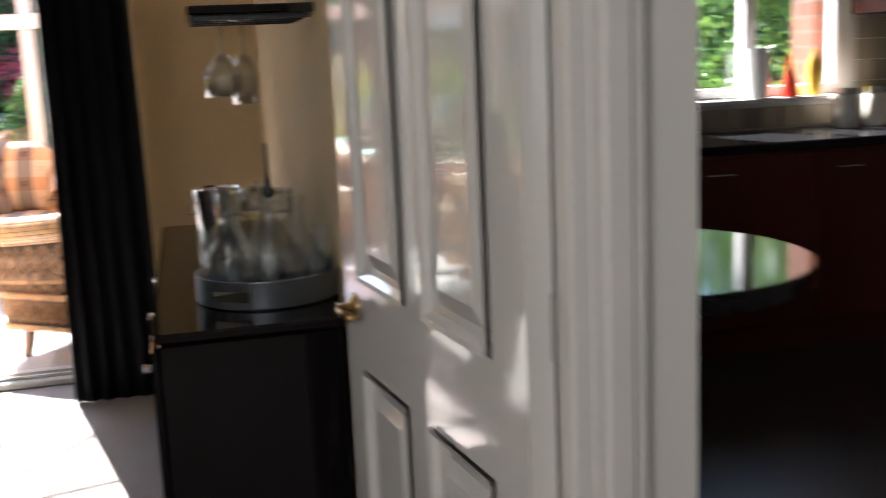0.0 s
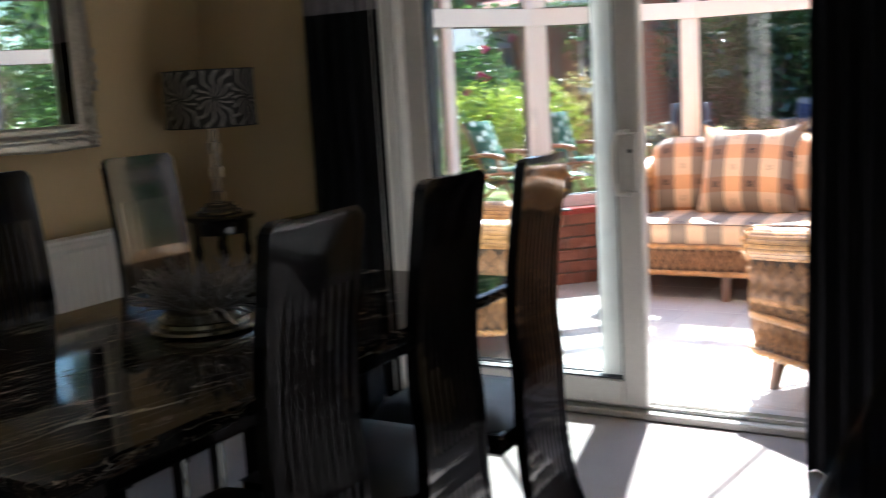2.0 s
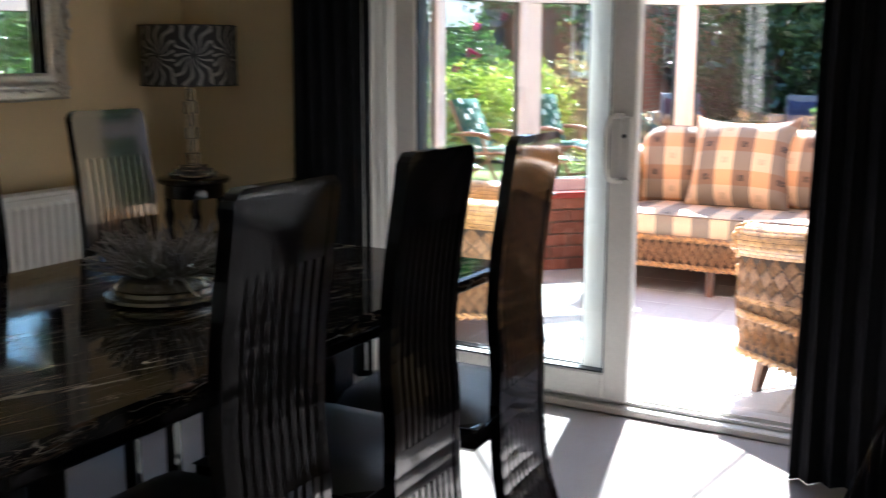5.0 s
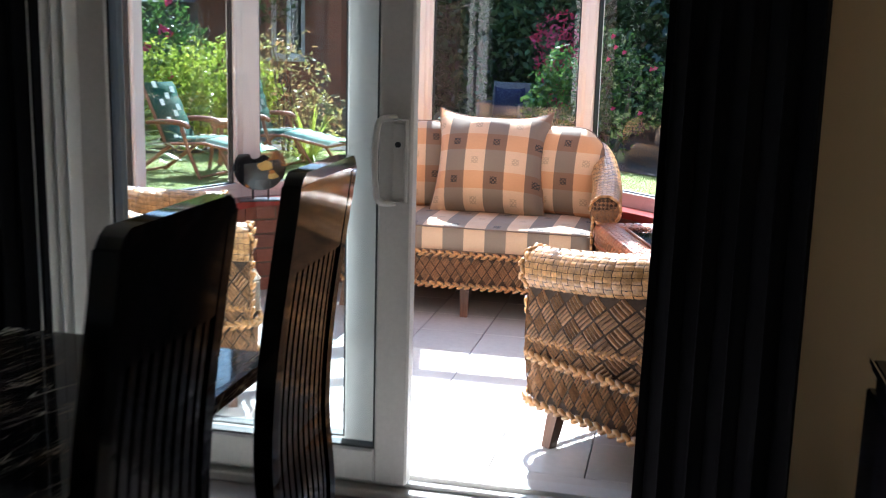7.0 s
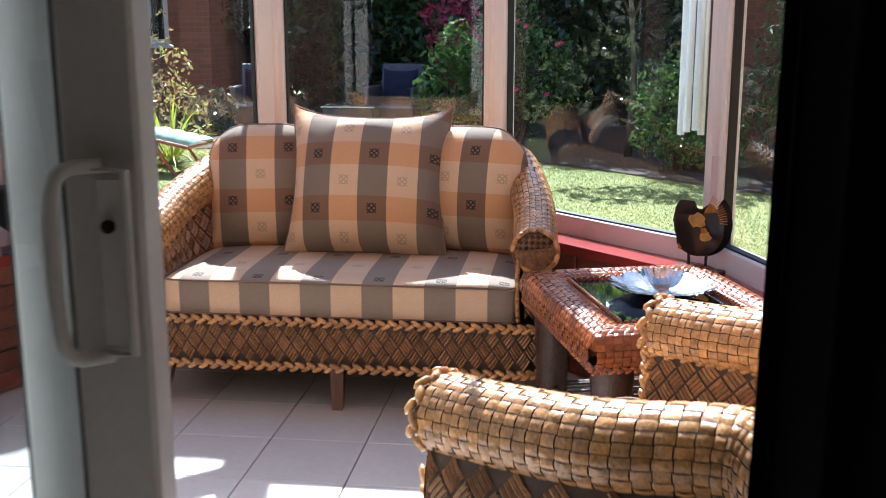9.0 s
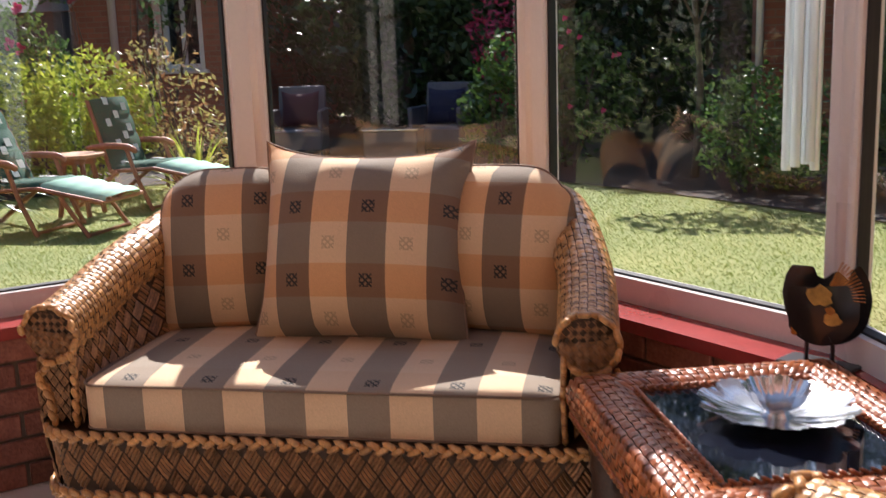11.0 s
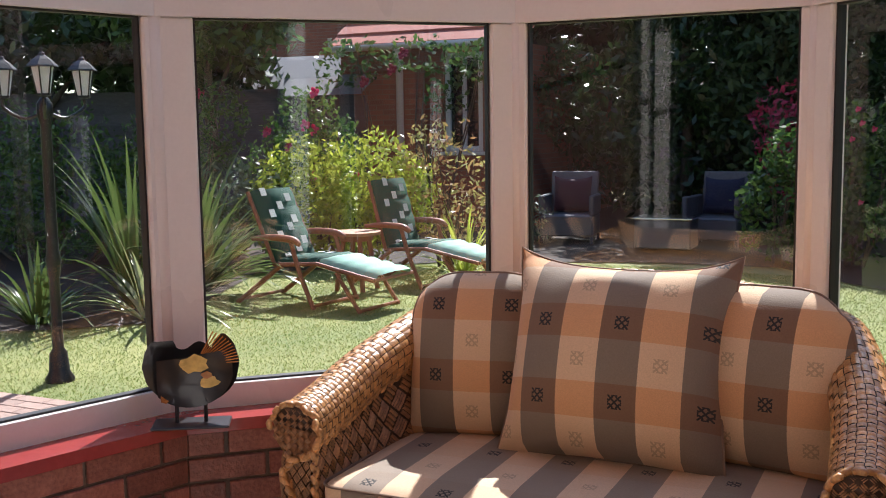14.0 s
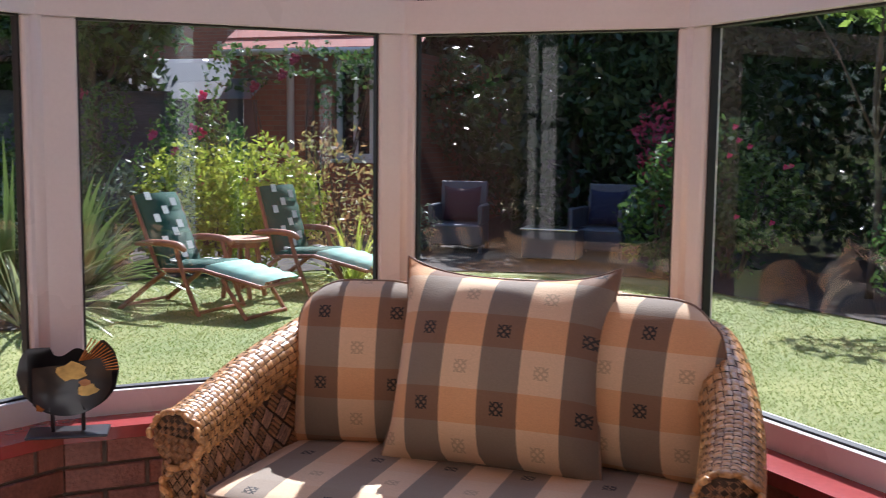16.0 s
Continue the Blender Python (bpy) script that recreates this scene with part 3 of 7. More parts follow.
# ---- patio door ----
PD = thing("door_1", "white plastic sliding patio door slid open, with a pull handle", "door", kind="structure")
part("frame_side", box_shape((-1.62, 4.20, 0), (-1.53, 4.40, 2.10), 0.006), "upvc_door", PD)
part("frame_side", box_shape((-1.53, 4.23, 0.05), (-1.505, 4.25, 2.05), 0.004), "upvc_door", PD)
part("frame_side", box_shape((0.36, 4.20, 0), (0.44, 4.329, 2.10), 0.006), "upvc_door", PD)
part("frame_head", box_shape((-1.62, 4.20, 2.04), (0.44, 4.40, 2.10), 0.006), "upvc_door", PD)
s = Shape().box((-1.53, 4.19, 0), (0.36, 4.40, 0.028), None, 0.004).box((-1.53, 4.235, 0.028), (0.36, 4.25, 0.042)).box((-1.53, 4.295, 0.028), (0.36, 4.31, 0.042))
part("threshold", s, "upvc_door", PD, "white plastic track worn by feet")


def sash(name, x0, x1, y0, y1, z0, z1, w, rail, parent):
    """A framed pane: stiles, rails, black gasket and glass."""
    o = new(name)
    o.parent = parent
    f = Shape()
    for lo, hi in (((x0, y0, z0), (x0 + w, y1, z1)), ((x1 - w, y0, z0), (x1, y1, z1)),
                   ((x0 + w, y0, z0), (x1 - w, y1, z0 + rail)), ((x0 + w, y0, z1 - w), (x1 - w, y1, z1))):
        f.box(lo, hi, None, 0.006)
    part("sash_frame", f, "upvc_door", o)
    g, a, b = Shape(), 0.006, (y0 + y1) / 2
    xi0, xi1, zi0, zi1 = x0 + w, x1 - w, z0 + rail, z1 - w
    for lo, hi in (((xi0, y0 + 0.008, zi0), (xi0 + a, y1 - 0.008, zi1)), ((xi1 - a, y0 + 0.008, zi0), (xi1, y1 - 0.008, zi1)),
                   ((xi0 + a, y0 + 0.008, zi0), (xi1 - a, y1 - 0.008, zi0 + a)), ((xi0 + a, y0 + 0.008, zi1 - a), (xi1 - a, y1 - 0.008, zi1))):
        g.box(lo, hi)
    part("gasket", g, "gasket", o, "black rubber seal")
    part("glass_pane", Shape().add([(xi0, b, zi0), (xi1, b, zi0), (xi1, b, zi1), (xi0, b, zi1)], [(0, 1, 2, 3)]), "glass", o)
    return o


sash("sliding_sash", -1.50, -0.515, 4.205, 4.262, 0.044, 2.03, 0.095, 0.10, PD)
sash("fixed_sash", -1.52, -0.625, 4.272, 4.330, 0.044, 2.03, 0.095, 0.10, PD)
# pull handle on the sliding sash
hd = new("pull_handle")
hd.parent = PD
hx = -0.565
part("back_plate", box_shape((hx - 0.005, 4.192, 0.865), (hx + 0.034, 4.206, 1.075), 0.006), "upvc_door", hd)
part("grip", Shape().tube(smoothpath([(hx + 0.005, 4.20, 1.085), (hx - 0.028, 4.168, 1.080), (hx - 0.038, 4.160, 1.04), (hx - 0.040, 4.158, 0.97), (hx - 0.038, 4.160, 0.90), (hx - 0.028, 4.168, 0.862), (hx + 0.005, 4.20, 0.857)], 5), 0.009, 8), "upvc_door", hd, "curved white pull bar", smooth=True)
part("plate_rim", Shape().tube([(hx - 0.02, 4.19, 1.08), (hx + 0.036, 4.19, 1.08), (hx + 0.036, 4.19, 0.862), (hx - 0.02, 4.19, 0.862)], 0.006, 6), "upvc_door", hd)
part("keyhole", Shape().lathe([(0.008, 0), (0.008, 0.006)], 12, pose(hx + 0.014, 4.192, 1.015, 90)), "steel_dark", hd, "dark lock barrel")

# ---- conservatory ----
GL, GT, TR, TOP = 0.545, 1.60, 1.70, 2.06       # glass bottom and top, transom top, top light head
RING = [(-2.62, 4.60), (-2.45, 5.20), (-2.035, 6.50), (-1.235, 7.255), (-0.335, 7.255), (0.455, 6.47), (0.89, 5.20), (1.06, 4.60)]


def inset(pts, d):
    """The same ring moved inwards by d."""
    out = []
    for i, p in enumerate(pts):
        a = Vector(pts[max(i - 1, 0)]) if i else None
        c = Vector(pts[i + 1]) if i + 1 < len(pts) else None
        p = Vector(p)
        n1 = Vector(((p - a).y, -(p - a).x)).normalized() if a is not None else None
        n2 = Vector(((c - p).y, -(c - p).x)).normalized() if c is not None else None
        if n1 is None or n2 is None:
            out.append(p + (n1 or n2) * d)
        else:
            m_ = (n1 + n2).normalized()
            out.append(p + m_ * (d / m_.dot(n1)))
    return out


def band(d0, d1, z0, z1, pts=RING):
    """A solid strip along the ring between two insets."""
    a, b = inset(pts, d0), inset(pts, d1)
    s_, n_ = Shape(), len(pts)
    vs = [(*p, z) for z in (z0, z1) for r_ in (a, b) for p in r_]
    fs = []
    for i in range(n_ - 1):
        A, B, C, D = i, n_ + i, 2 * n_ + i, 3 * n_ + i
        fs += [(A, A + 1, C + 1, C), (B + 1, B, D, D + 1), (C, C + 1, D + 1, D), (B, B + 1, A + 1, A)]
    fs += [(0, 2 * n_, 3 * n_, n_), (n_ - 1, 2 * n_ - 1, 4 * n_ - 1, 3 * n_ - 1)]
    return s_.add(vs, fs)


EXT = [(-2.80, 4.594)] + RING[1:-1] + [(1.24, 4.594)]
structure("floor_slab", Shape().add([(*p, z) for z in (-0.16, -0.010) for p in [(-2.75, 4.33)] + RING + [(1.2, 4.33)]],
          [tuple(range(10)), tuple(range(19, 9, -1))] + [(i, (i + 1) % 10, 10 + (i + 1) % 10, 10 + i) for i in range(10)]), "grout", "grouted slab of the conservatory")
dwarf = structure("wall_dwarf", band(0.148, -0.08, -0.16, 0.435, RING), "mortar", "low red brick wall under the conservatory windows")
structure("window_sill", band(0.165, -0.10, 0.440, 0.475, RING), "sill", "glossy red painted inner window sill")
structure("window_board", band(0.035, -0.035, 0.475, 0.545, RING), "upvc", "white plastic bottom frame of the conservatory windows")
structure("transom", band(0.040, -0.035, GT, TR, RING), "upvc", "white plastic transom under the top lights")
structure("eaves_beam", band(0.03, -0.03, TOP, TOP + 0.05, RING), "upvc", "white eaves beam of the conservatory")


def facet_window(k, cuts):
    """One flat side of the conservatory with its glass, cut at the shares given."""
    a, b = Vector(RING[k]), Vector(RING[k + 1])
    d, L = (b - a).normalized(), (b - a).length
    m = Matrix(((d.x, -d.y, 0, a.x), (d.y, d.x, 0, a.y), (0, 0, 1, 0), (0, 0, 0, 1)))
    w = tagged(thing("window_%d" % (k + 1), "white plastic framed conservatory window with a top light", kind="structure", at=m))
    ea, eb = {2: (0.115, 0.092), 4: (0.082, 0.055), 3: (0.046, 0.046)}.get(k, (0.042, 0.042))
    edges = [0.0] + [c * L for c in cuts] + [L]
    for i in range(len(edges) - 1):
        x0, x1 = edges[i] + (ea + 0.001 if i == 0 else 0.035), edges[i + 1] - (eb + 0.001 if i == len(edges) - 2 else 0.035)
        for z0, z1 in ((GL, GT), (TR, TOP)):
            g = Shape()
            for lo, hi in (((x0, -0.014, z0), (x0 + 0.006, 0.014, z1)), ((x1 - 0.006, -0.014, z0), (x1, 0.014, z1)),
                           ((x0 + 0.006, -0.014, z0), (x1 - 0.006, 0.014, z0 + 0.006)), ((x0 + 0.006, -0.014, z1 - 0.006), (x1 - 0.006, 0.014, z1))):
                g.box(lo, hi)
            part("gasket", g, "gasket", w)
            part("pane", Shape().add([(x0, 0, z0), (x1, 0, z0), (x1, 0, z1), (x0, 0, z1)], [(0, 1, 2, 3)]), "glass", w)
    for i, x in enumerate(edges):
        for z0, z1 in ((GL, GT), (TR, TOP)):
            if i == 0:
                part("mullion", box_shape((0.004, -0.03, z0), (ea, 0.03, z1), 0.006), "upvc", w)
            elif i == len(edges) - 1:
                part("mullion", box_shape((L - eb, -0.03, z0), (L - 0.004, 0.03, z1), 0.006), "upvc", w)
            else:
                part("mullion", box_shape((x - 0.034, -0.034, z0), (x + 0.034, 0.034, z1), 0.008), "upvc", w)
    return w


for k_, cuts_ in enumerate(([], [0.5], [], [], [], [0.5], [])):
    facet_window(k_, cuts_)
for i_, p_ in enumerate(RING[1:-1]):
    q_ = Shape().lathe([(0.040, GL), (0.040, TOP)], 10)
    structure("corner_post", q_, "upvc", "white corner post of the conservatory", loc=pose(p_[0], p_[1], 0), smooth=True)
# brick cheeks where the conservatory meets the house
structure("wall_cheek", Shape().box((-2.80, 4.595, 0), (-2.58, 4.66, TOP)).box((1.02, 4.595, 0), (1.24, 4.66, TOP)), "upvc", "white panel beside the house wall")
structure("wall_brick_inside", Shape().box((-2.58, 4.5915, 0), (-1.62, 4.597, 2.41)).box((0.44, 4.5915, 0), (1.02, 4.597, 2.41)).box((-1.62, 4.5915, 2.10), (0.44, 4.597, 2.41)), "brick_shade", "red brick house wall inside the conservatory, shade put into its colour")
# glazed roof with bars
apex = (-0.785, 5.6, 3.0)
roof = thing("roof_glazed", "tinted glazed conservatory roof with white bars", kind="structure")
eav = [(-2.78, 4.595)] + [tuple(p) for p in inset(RING, -0.04)[1:-1]] + [(1.22, 4.595)]
ridge = [(-0.785, 4.6, 3.0)] + [apex] * (len(eav) - 2) + [(-0.785, 4.6, 3.0)]
zt = TOP + 0.055
for i in range(len(eav) - 1):
    A, B, C, D = (*eav[i], zt), (*eav[i + 1], zt), ridge[i + 1], ridge[i]
    fs = [(0, 1, 2, 3)] if C != D else [(0, 1, 2)]
    part("roof_pane", Shape().add([A, B, C, D] if C != D else [A, B, C], fs), "roof_glass", roof)
for i in range(len(eav)):
    part("roof_bar", Shape().tube([(*eav[i], zt), ridge[i]], 0.012, 6), "upvc", roof)
part("ridge_bar", Shape().tube([(-0.785, 4.6, 3.0), apex], 0.04, 6), "upvc", roof)
structure("house_wall_outer", Shape().box((-7, 4.40, -0.2), (-2.80, 4.594, 5.0)).box((1.24, 4.40, -0.2), (2.75, 4.594, 5.0)).box((3.75, 4.40, -0.2), (6, 4.594, 5.0)).box((2.75, 4.40, -0.2), (3.75, 4.594, 1.05)).box((2.75, 4.40, 2.1), (3.75, 4.594, 5.0)).box((-2.80, 4.595, 3.05), (1.24, 4.60, 5.0)).box((-2.80, 4.595, 2.42), (1.24, 4.599, 3.05)),
          "brick_far", "red brick outer wall of the house")

# ---- ground ----
g_ = Shape().add([(-400, 4.7, -0.155), (400, 4.7, -0.155), (400, 400, -0.155), (-400, 400, -0.155)], [(0, 1, 2, 3)])
g_.add([(-400, -400, -0.155), (400, -400, -0.155), (400, 4.7, -0.155), (-400, 4.7, -0.155)], [(0, 1, 2, 3)])
structure("ground", g_, "lawn", "sunlit garden lawn with dry patches")

# area lamp added in the unseen hall to brighten the dining room through the doorway
hl = new("hall_fill_light", bpy.data.lights.new("hall_fill_light", "AREA"))
hl.data.shape, hl.data.size, hl.data.size_y, hl.data.energy, hl.data.color = "RECTANGLE", 1.6, 1.3, 3, (1.0, 0.97, 0.92)
hl.matrix_world = look((-0.6, -1.46, 1.5), (-0.3, 3, 1.2))

# thin dark sheet added so that the kitchen floor stays in gloom
structure("floor_kitchen", box_shape((1.20, 0.86, 0.0), (4.9, 4.125, 0.004)), "floor_dark", "near-black sheet added over the kitchen floor to darken it")

# ---- dining room things ----
def dining_table():
    t = thing("dining_table", "dining table with a polished black veined marble top on pedestals", "dining table", at=pose(-0.965, 2.31, 0))
    w, l = 0.495, 0.80
    s = Shape().box((-w, -l, 0.728), (w, l, 0.765), None, 0.006)
    part("tabletop", s, "marble", t, "polished black marble slab with pale veins")
    part("apron", Shape().box((-w + 0.10, -l + 0.14, 0.655), (w - 0.10, l - 0.14, 0.727), None, 0.006), "black_gloss", t)
    for y in (-0.45, 0.45):
        s = Shape().box((-0.22, y - 0.06, 0.06), (0.22, y + 0.06, 0.655), None, 0.02)
        part("pedestal", s, "black_gloss", t)
        part("foot", box_shape((-0.36, y - 0.09, 0.0), (0.36, y + 0.09, 0.06), 0.02), "black_gloss", t)
    return t


def dining_chair(at):
    """Faces +x; the tall back leans at -x in a long S."""
    c = thing("dining_chair", "tall slatted black lacquered dining chair with a black padded seat", "dining chair", "chairs round the dining table", at)
    prof = [(0.105, 0.0), (0.055, 0.12), (0.012, 0.26), (-0.004, 0.42), (0.004, 0.55), (0.014, 0.68), (0.006, 0.82), (-0.012, 0.95), (-0.023, 1.02), (-0.028, 1.055), (-0.030, 1.078)]
    P = [(-0.02 - x if z < 0.5 else -0.02 + x, z) for x, z in prof]
    path = smoothpath([(x, 0, z) for x, z in P], 4)

    def strip(y0, y1, z0, z1, th=0.011):
        pts = [p for p in path if z0 - 1e-6 <= p.z <= z1 + 1e-6]
        def at_z(z):
            for a, b in zip(path, path[1:]):
                if a.z <= z <= b.z:
                    return a.lerp(b, (z - a.z) / max(b.z - a.z, 1e-6))
            return path[-1]
        pts = [at_z(z0)] + [p for p in pts if z0 + 0.004 < p.z < z1 - 0.004] + [at_z(min(z1, path[-1].z))]
        s = Shape()
        vs, fs = [], []
        for p in pts:
            vs += [(p.x - th, y0, p.z), (p.x + th, y0, p.z), (p.x + th, y1, p.z), (p.x - th, y1, p.z)]
        for k in range(len(pts) - 1):
            for i in range(4):
                j = (i + 1) % 4
                fs.append((4 * k + i, 4 * k + j, 4 * k + 4 + j, 4 * k + 4 + i))
        e = 4 * (len(pts) - 1)
        fs += [(3, 2, 1, 0), (e, e + 1, e + 2, e + 3)]
        return s.add(vs, fs)

    W = 0.136
    for y in (-W, W - 0.024):
        part("back_post", strip(y, y + 0.024, 0.0, 1.06, 0.014), "black_gloss", c)
    # solid top panel with rounded corners
    top = strip(-W, W, 0.94, 1.050, 0.013)
    for z0, z1, cut in ((1.050, 1.062, 0.003), (1.062, 1.071, 0.010), (1.071, 1.078, 0.022)):
        k = len(top.v)
        cap = strip(-W + cut, W - cut, z0, z1, 0.013)
        low = -W + (0.0 if z0 == 1.050 else 0.003 if z0 == 1.062 else 0.010)
        cap.v = [(x, (math.copysign(-low, y) if z < z0 + 0.002 else y), z) for x, y, z in cap.v]
        top.add(cap.v, cap.f)
    part("top_panel", top, "black_gloss", c, smooth=True, sharp=40)
    part("middle_band", strip(-W + 0.024, W - 0.024, 0.40, 0.50), "black_gloss", c)
    part("lower_band", strip(-W + 0.024, W - 0.024, 0.055, 0.11), "black_gloss", c)
    n = 9
    for i in range(n):
        y = -W + 0.024 + (2 * W - 0.048) * (i + 0.5) / n
        part("slat", strip(y - 0.0078, y + 0.0078, 0.50, 0.94, 0.010), "black_gloss_slat", c)
    low = Shape()
    for i in range(n):
        y = -W + 0.024 + (2 * W - 0.048) * (i + 0.5) / n
        part("lower_slat", strip(y - 0.0078, y + 0.0078, 0.11, 0.40, 0.010), "black_gloss_slat", c)
    # padded seat
    rows = []
    for i in range(9):
        u = i / 8
        row = []
        for j in range(9):
            v = j / 8
            k = (1 - (2 * u - 1) ** 6) * (1 - (2 * v - 1) ** 6)
            row.append((0.005 + 0.42 * u, (v - 0.5) * 0.40 * (1 + 0.08 * u), 0.43 + 0.045 * k))
        rows.append(row)
    s = Shape().grid(rows)
    part("seat_pad", s, "seat_black", c, "black padded seat", smooth=True)
    part("seat_frame", box_shape((0.0, -0.205, 0.375), (0.43, 0.205, 0.432), 0.01), "black_gloss", c)
    for y in (-0.20, 0.165):
        part("front_leg", box_shape((0.385, y, 0.0), (0.42, y + 0.035, 0.375), 0.005), "black_gloss", c)
    return c


dining_table()
near = dining_chair(pose(-0.385, 2.02, 0, 0, 0, 180) @ Matrix.Diagonal((1, 1, 1.015, 1)))
for x_, y_, a_ in ((-0.375, 2.49, 181), (-0.372, 2.94, 182)):
    copy_thing(near, pose(x_, y_, 0, 0, 0, a_) @ Matrix.Diagonal((1, 1, 1.015, 1)))
for x_, y_, a_ in ((-1.78, 1.93, -2), (-1.78, 2.47, -1), (-1.79, 3.05, -4)):
    copy_thing(near, pose(x_, y_, 0, 0, 0, a_) @ Matrix.Diagonal((1, 1.03, 1.025, 1)))


def centrepiece():
    t = thing("twig_centrepiece", "round bundle of silvered twigs on a stepped pewter dish", "centrepiece", at=pose(-0.95, 2.37, 0.766) @ Matrix.Scale(0.86, 4))
    part("dish", Shape().lathe([(0.135, 0), (0.15, 0.006), (0.148, 0.014), (0.125, 0.018), (0.122, 0.028), (0.128, 0.034), (0.112, 0.040), (0.104, 0.052), (0.085, 0.055), (0.02, 0.055)], 32), "silver_dish", t, "stepped pewter dish", smooth=True, sharp=40)
    rnd = random.Random(5)
    s = Shape()
    for i in range(190):
        a, el = rnd.uniform(0, 6.283), rnd.uniform(0.3, 1.4)
        L = rnd.uniform(0.08, 0.145)
        d = Vector((math.cos(a) * math.cos(el), math.sin(a) * math.cos(el), math.sin(el) * 0.75))
        b = Vector((math.cos(a) * 0.05, math.sin(a) * 0.05, 0.055)) + d * 0.02
        pts = [b]
        for k in range(3):
            d = (d + Vector((rnd.gauss(0, 0.22), rnd.gauss(0, 0.22), rnd.gauss(0, 0.16)))).normalized()
            pts.append(pts[-1] + d * L / 3)
        r = rnd.uniform(0.0034, 0.0062)
        s.tube(pts, [r, r * 0.9, r * 0.8, r * 0.5], 4)
        if i % 2:
            e = (d + Vector((rnd.gauss(0, 0.6), rnd.gauss(0, 0.6), rnd.gauss(0, 0.5)))).normalized()
            s.tube([pts[2], pts[2] + e * L * 0.35], [r * 0.7, r * 0.4], 4)
    part("twig_tangle", s, "twig", t, "crossing silvered twigs", kind="stuff")
    return t


centrepiece()


def radiator():
    t = thing("radiator", "white ribbed panel radiator on the ochre wall", "radiator", at=pose(WX, 3.0, 0))
    part("top_grille", box_shape((0.03, -0.72, 0.752), (0.115, 0.72, 0.772), 0.004), "radiator", t)
    part("back_panel", box_shape((0.035, -0.715, 0.17), (0.055, 0.715, 0.75)), "radiator", t)
    s = Shape()
    prof = []
    n = 36
    for i in range(n):
        y0 = -0.71 + 1.42 * i / n
        p = 1.42 / n
        prof += [(y0, 0.100), (y0 + 0.18 * p, 0.112), (y0 + 0.68 * p, 0.112), (y0 + 0.86 * p, 0.100)]
    prof.append((0.71, 0.100))
    rows = []
    for z, k in ((0.17, 0.0), (0.19, 0.0), (0.205, 1.0), (0.715, 1.0), (0.73, 0.0), (0.752, 0.0)):
        rows.append([(0.100 + (x - 0.100) * k, y, z) for y, x in prof])
    part("front_panel", s.grid(rows), "radiator", t)
    part("side", box_shape((0.055, 0.712, 0.17), (0.112, 0.722, 0.752)), "radiator", t)
    part("side", box_shape((0.055, -0.722, 0.17), (0.112, -0.712, 0.752)), "radiator", t)
    for y in (-0.6, 0.6):
        part("bracket", box_shape((0.0, y - 0.02, 0.25), (0.034, y + 0.02, 0.7)), "radiator", t)
    return t


radiator()


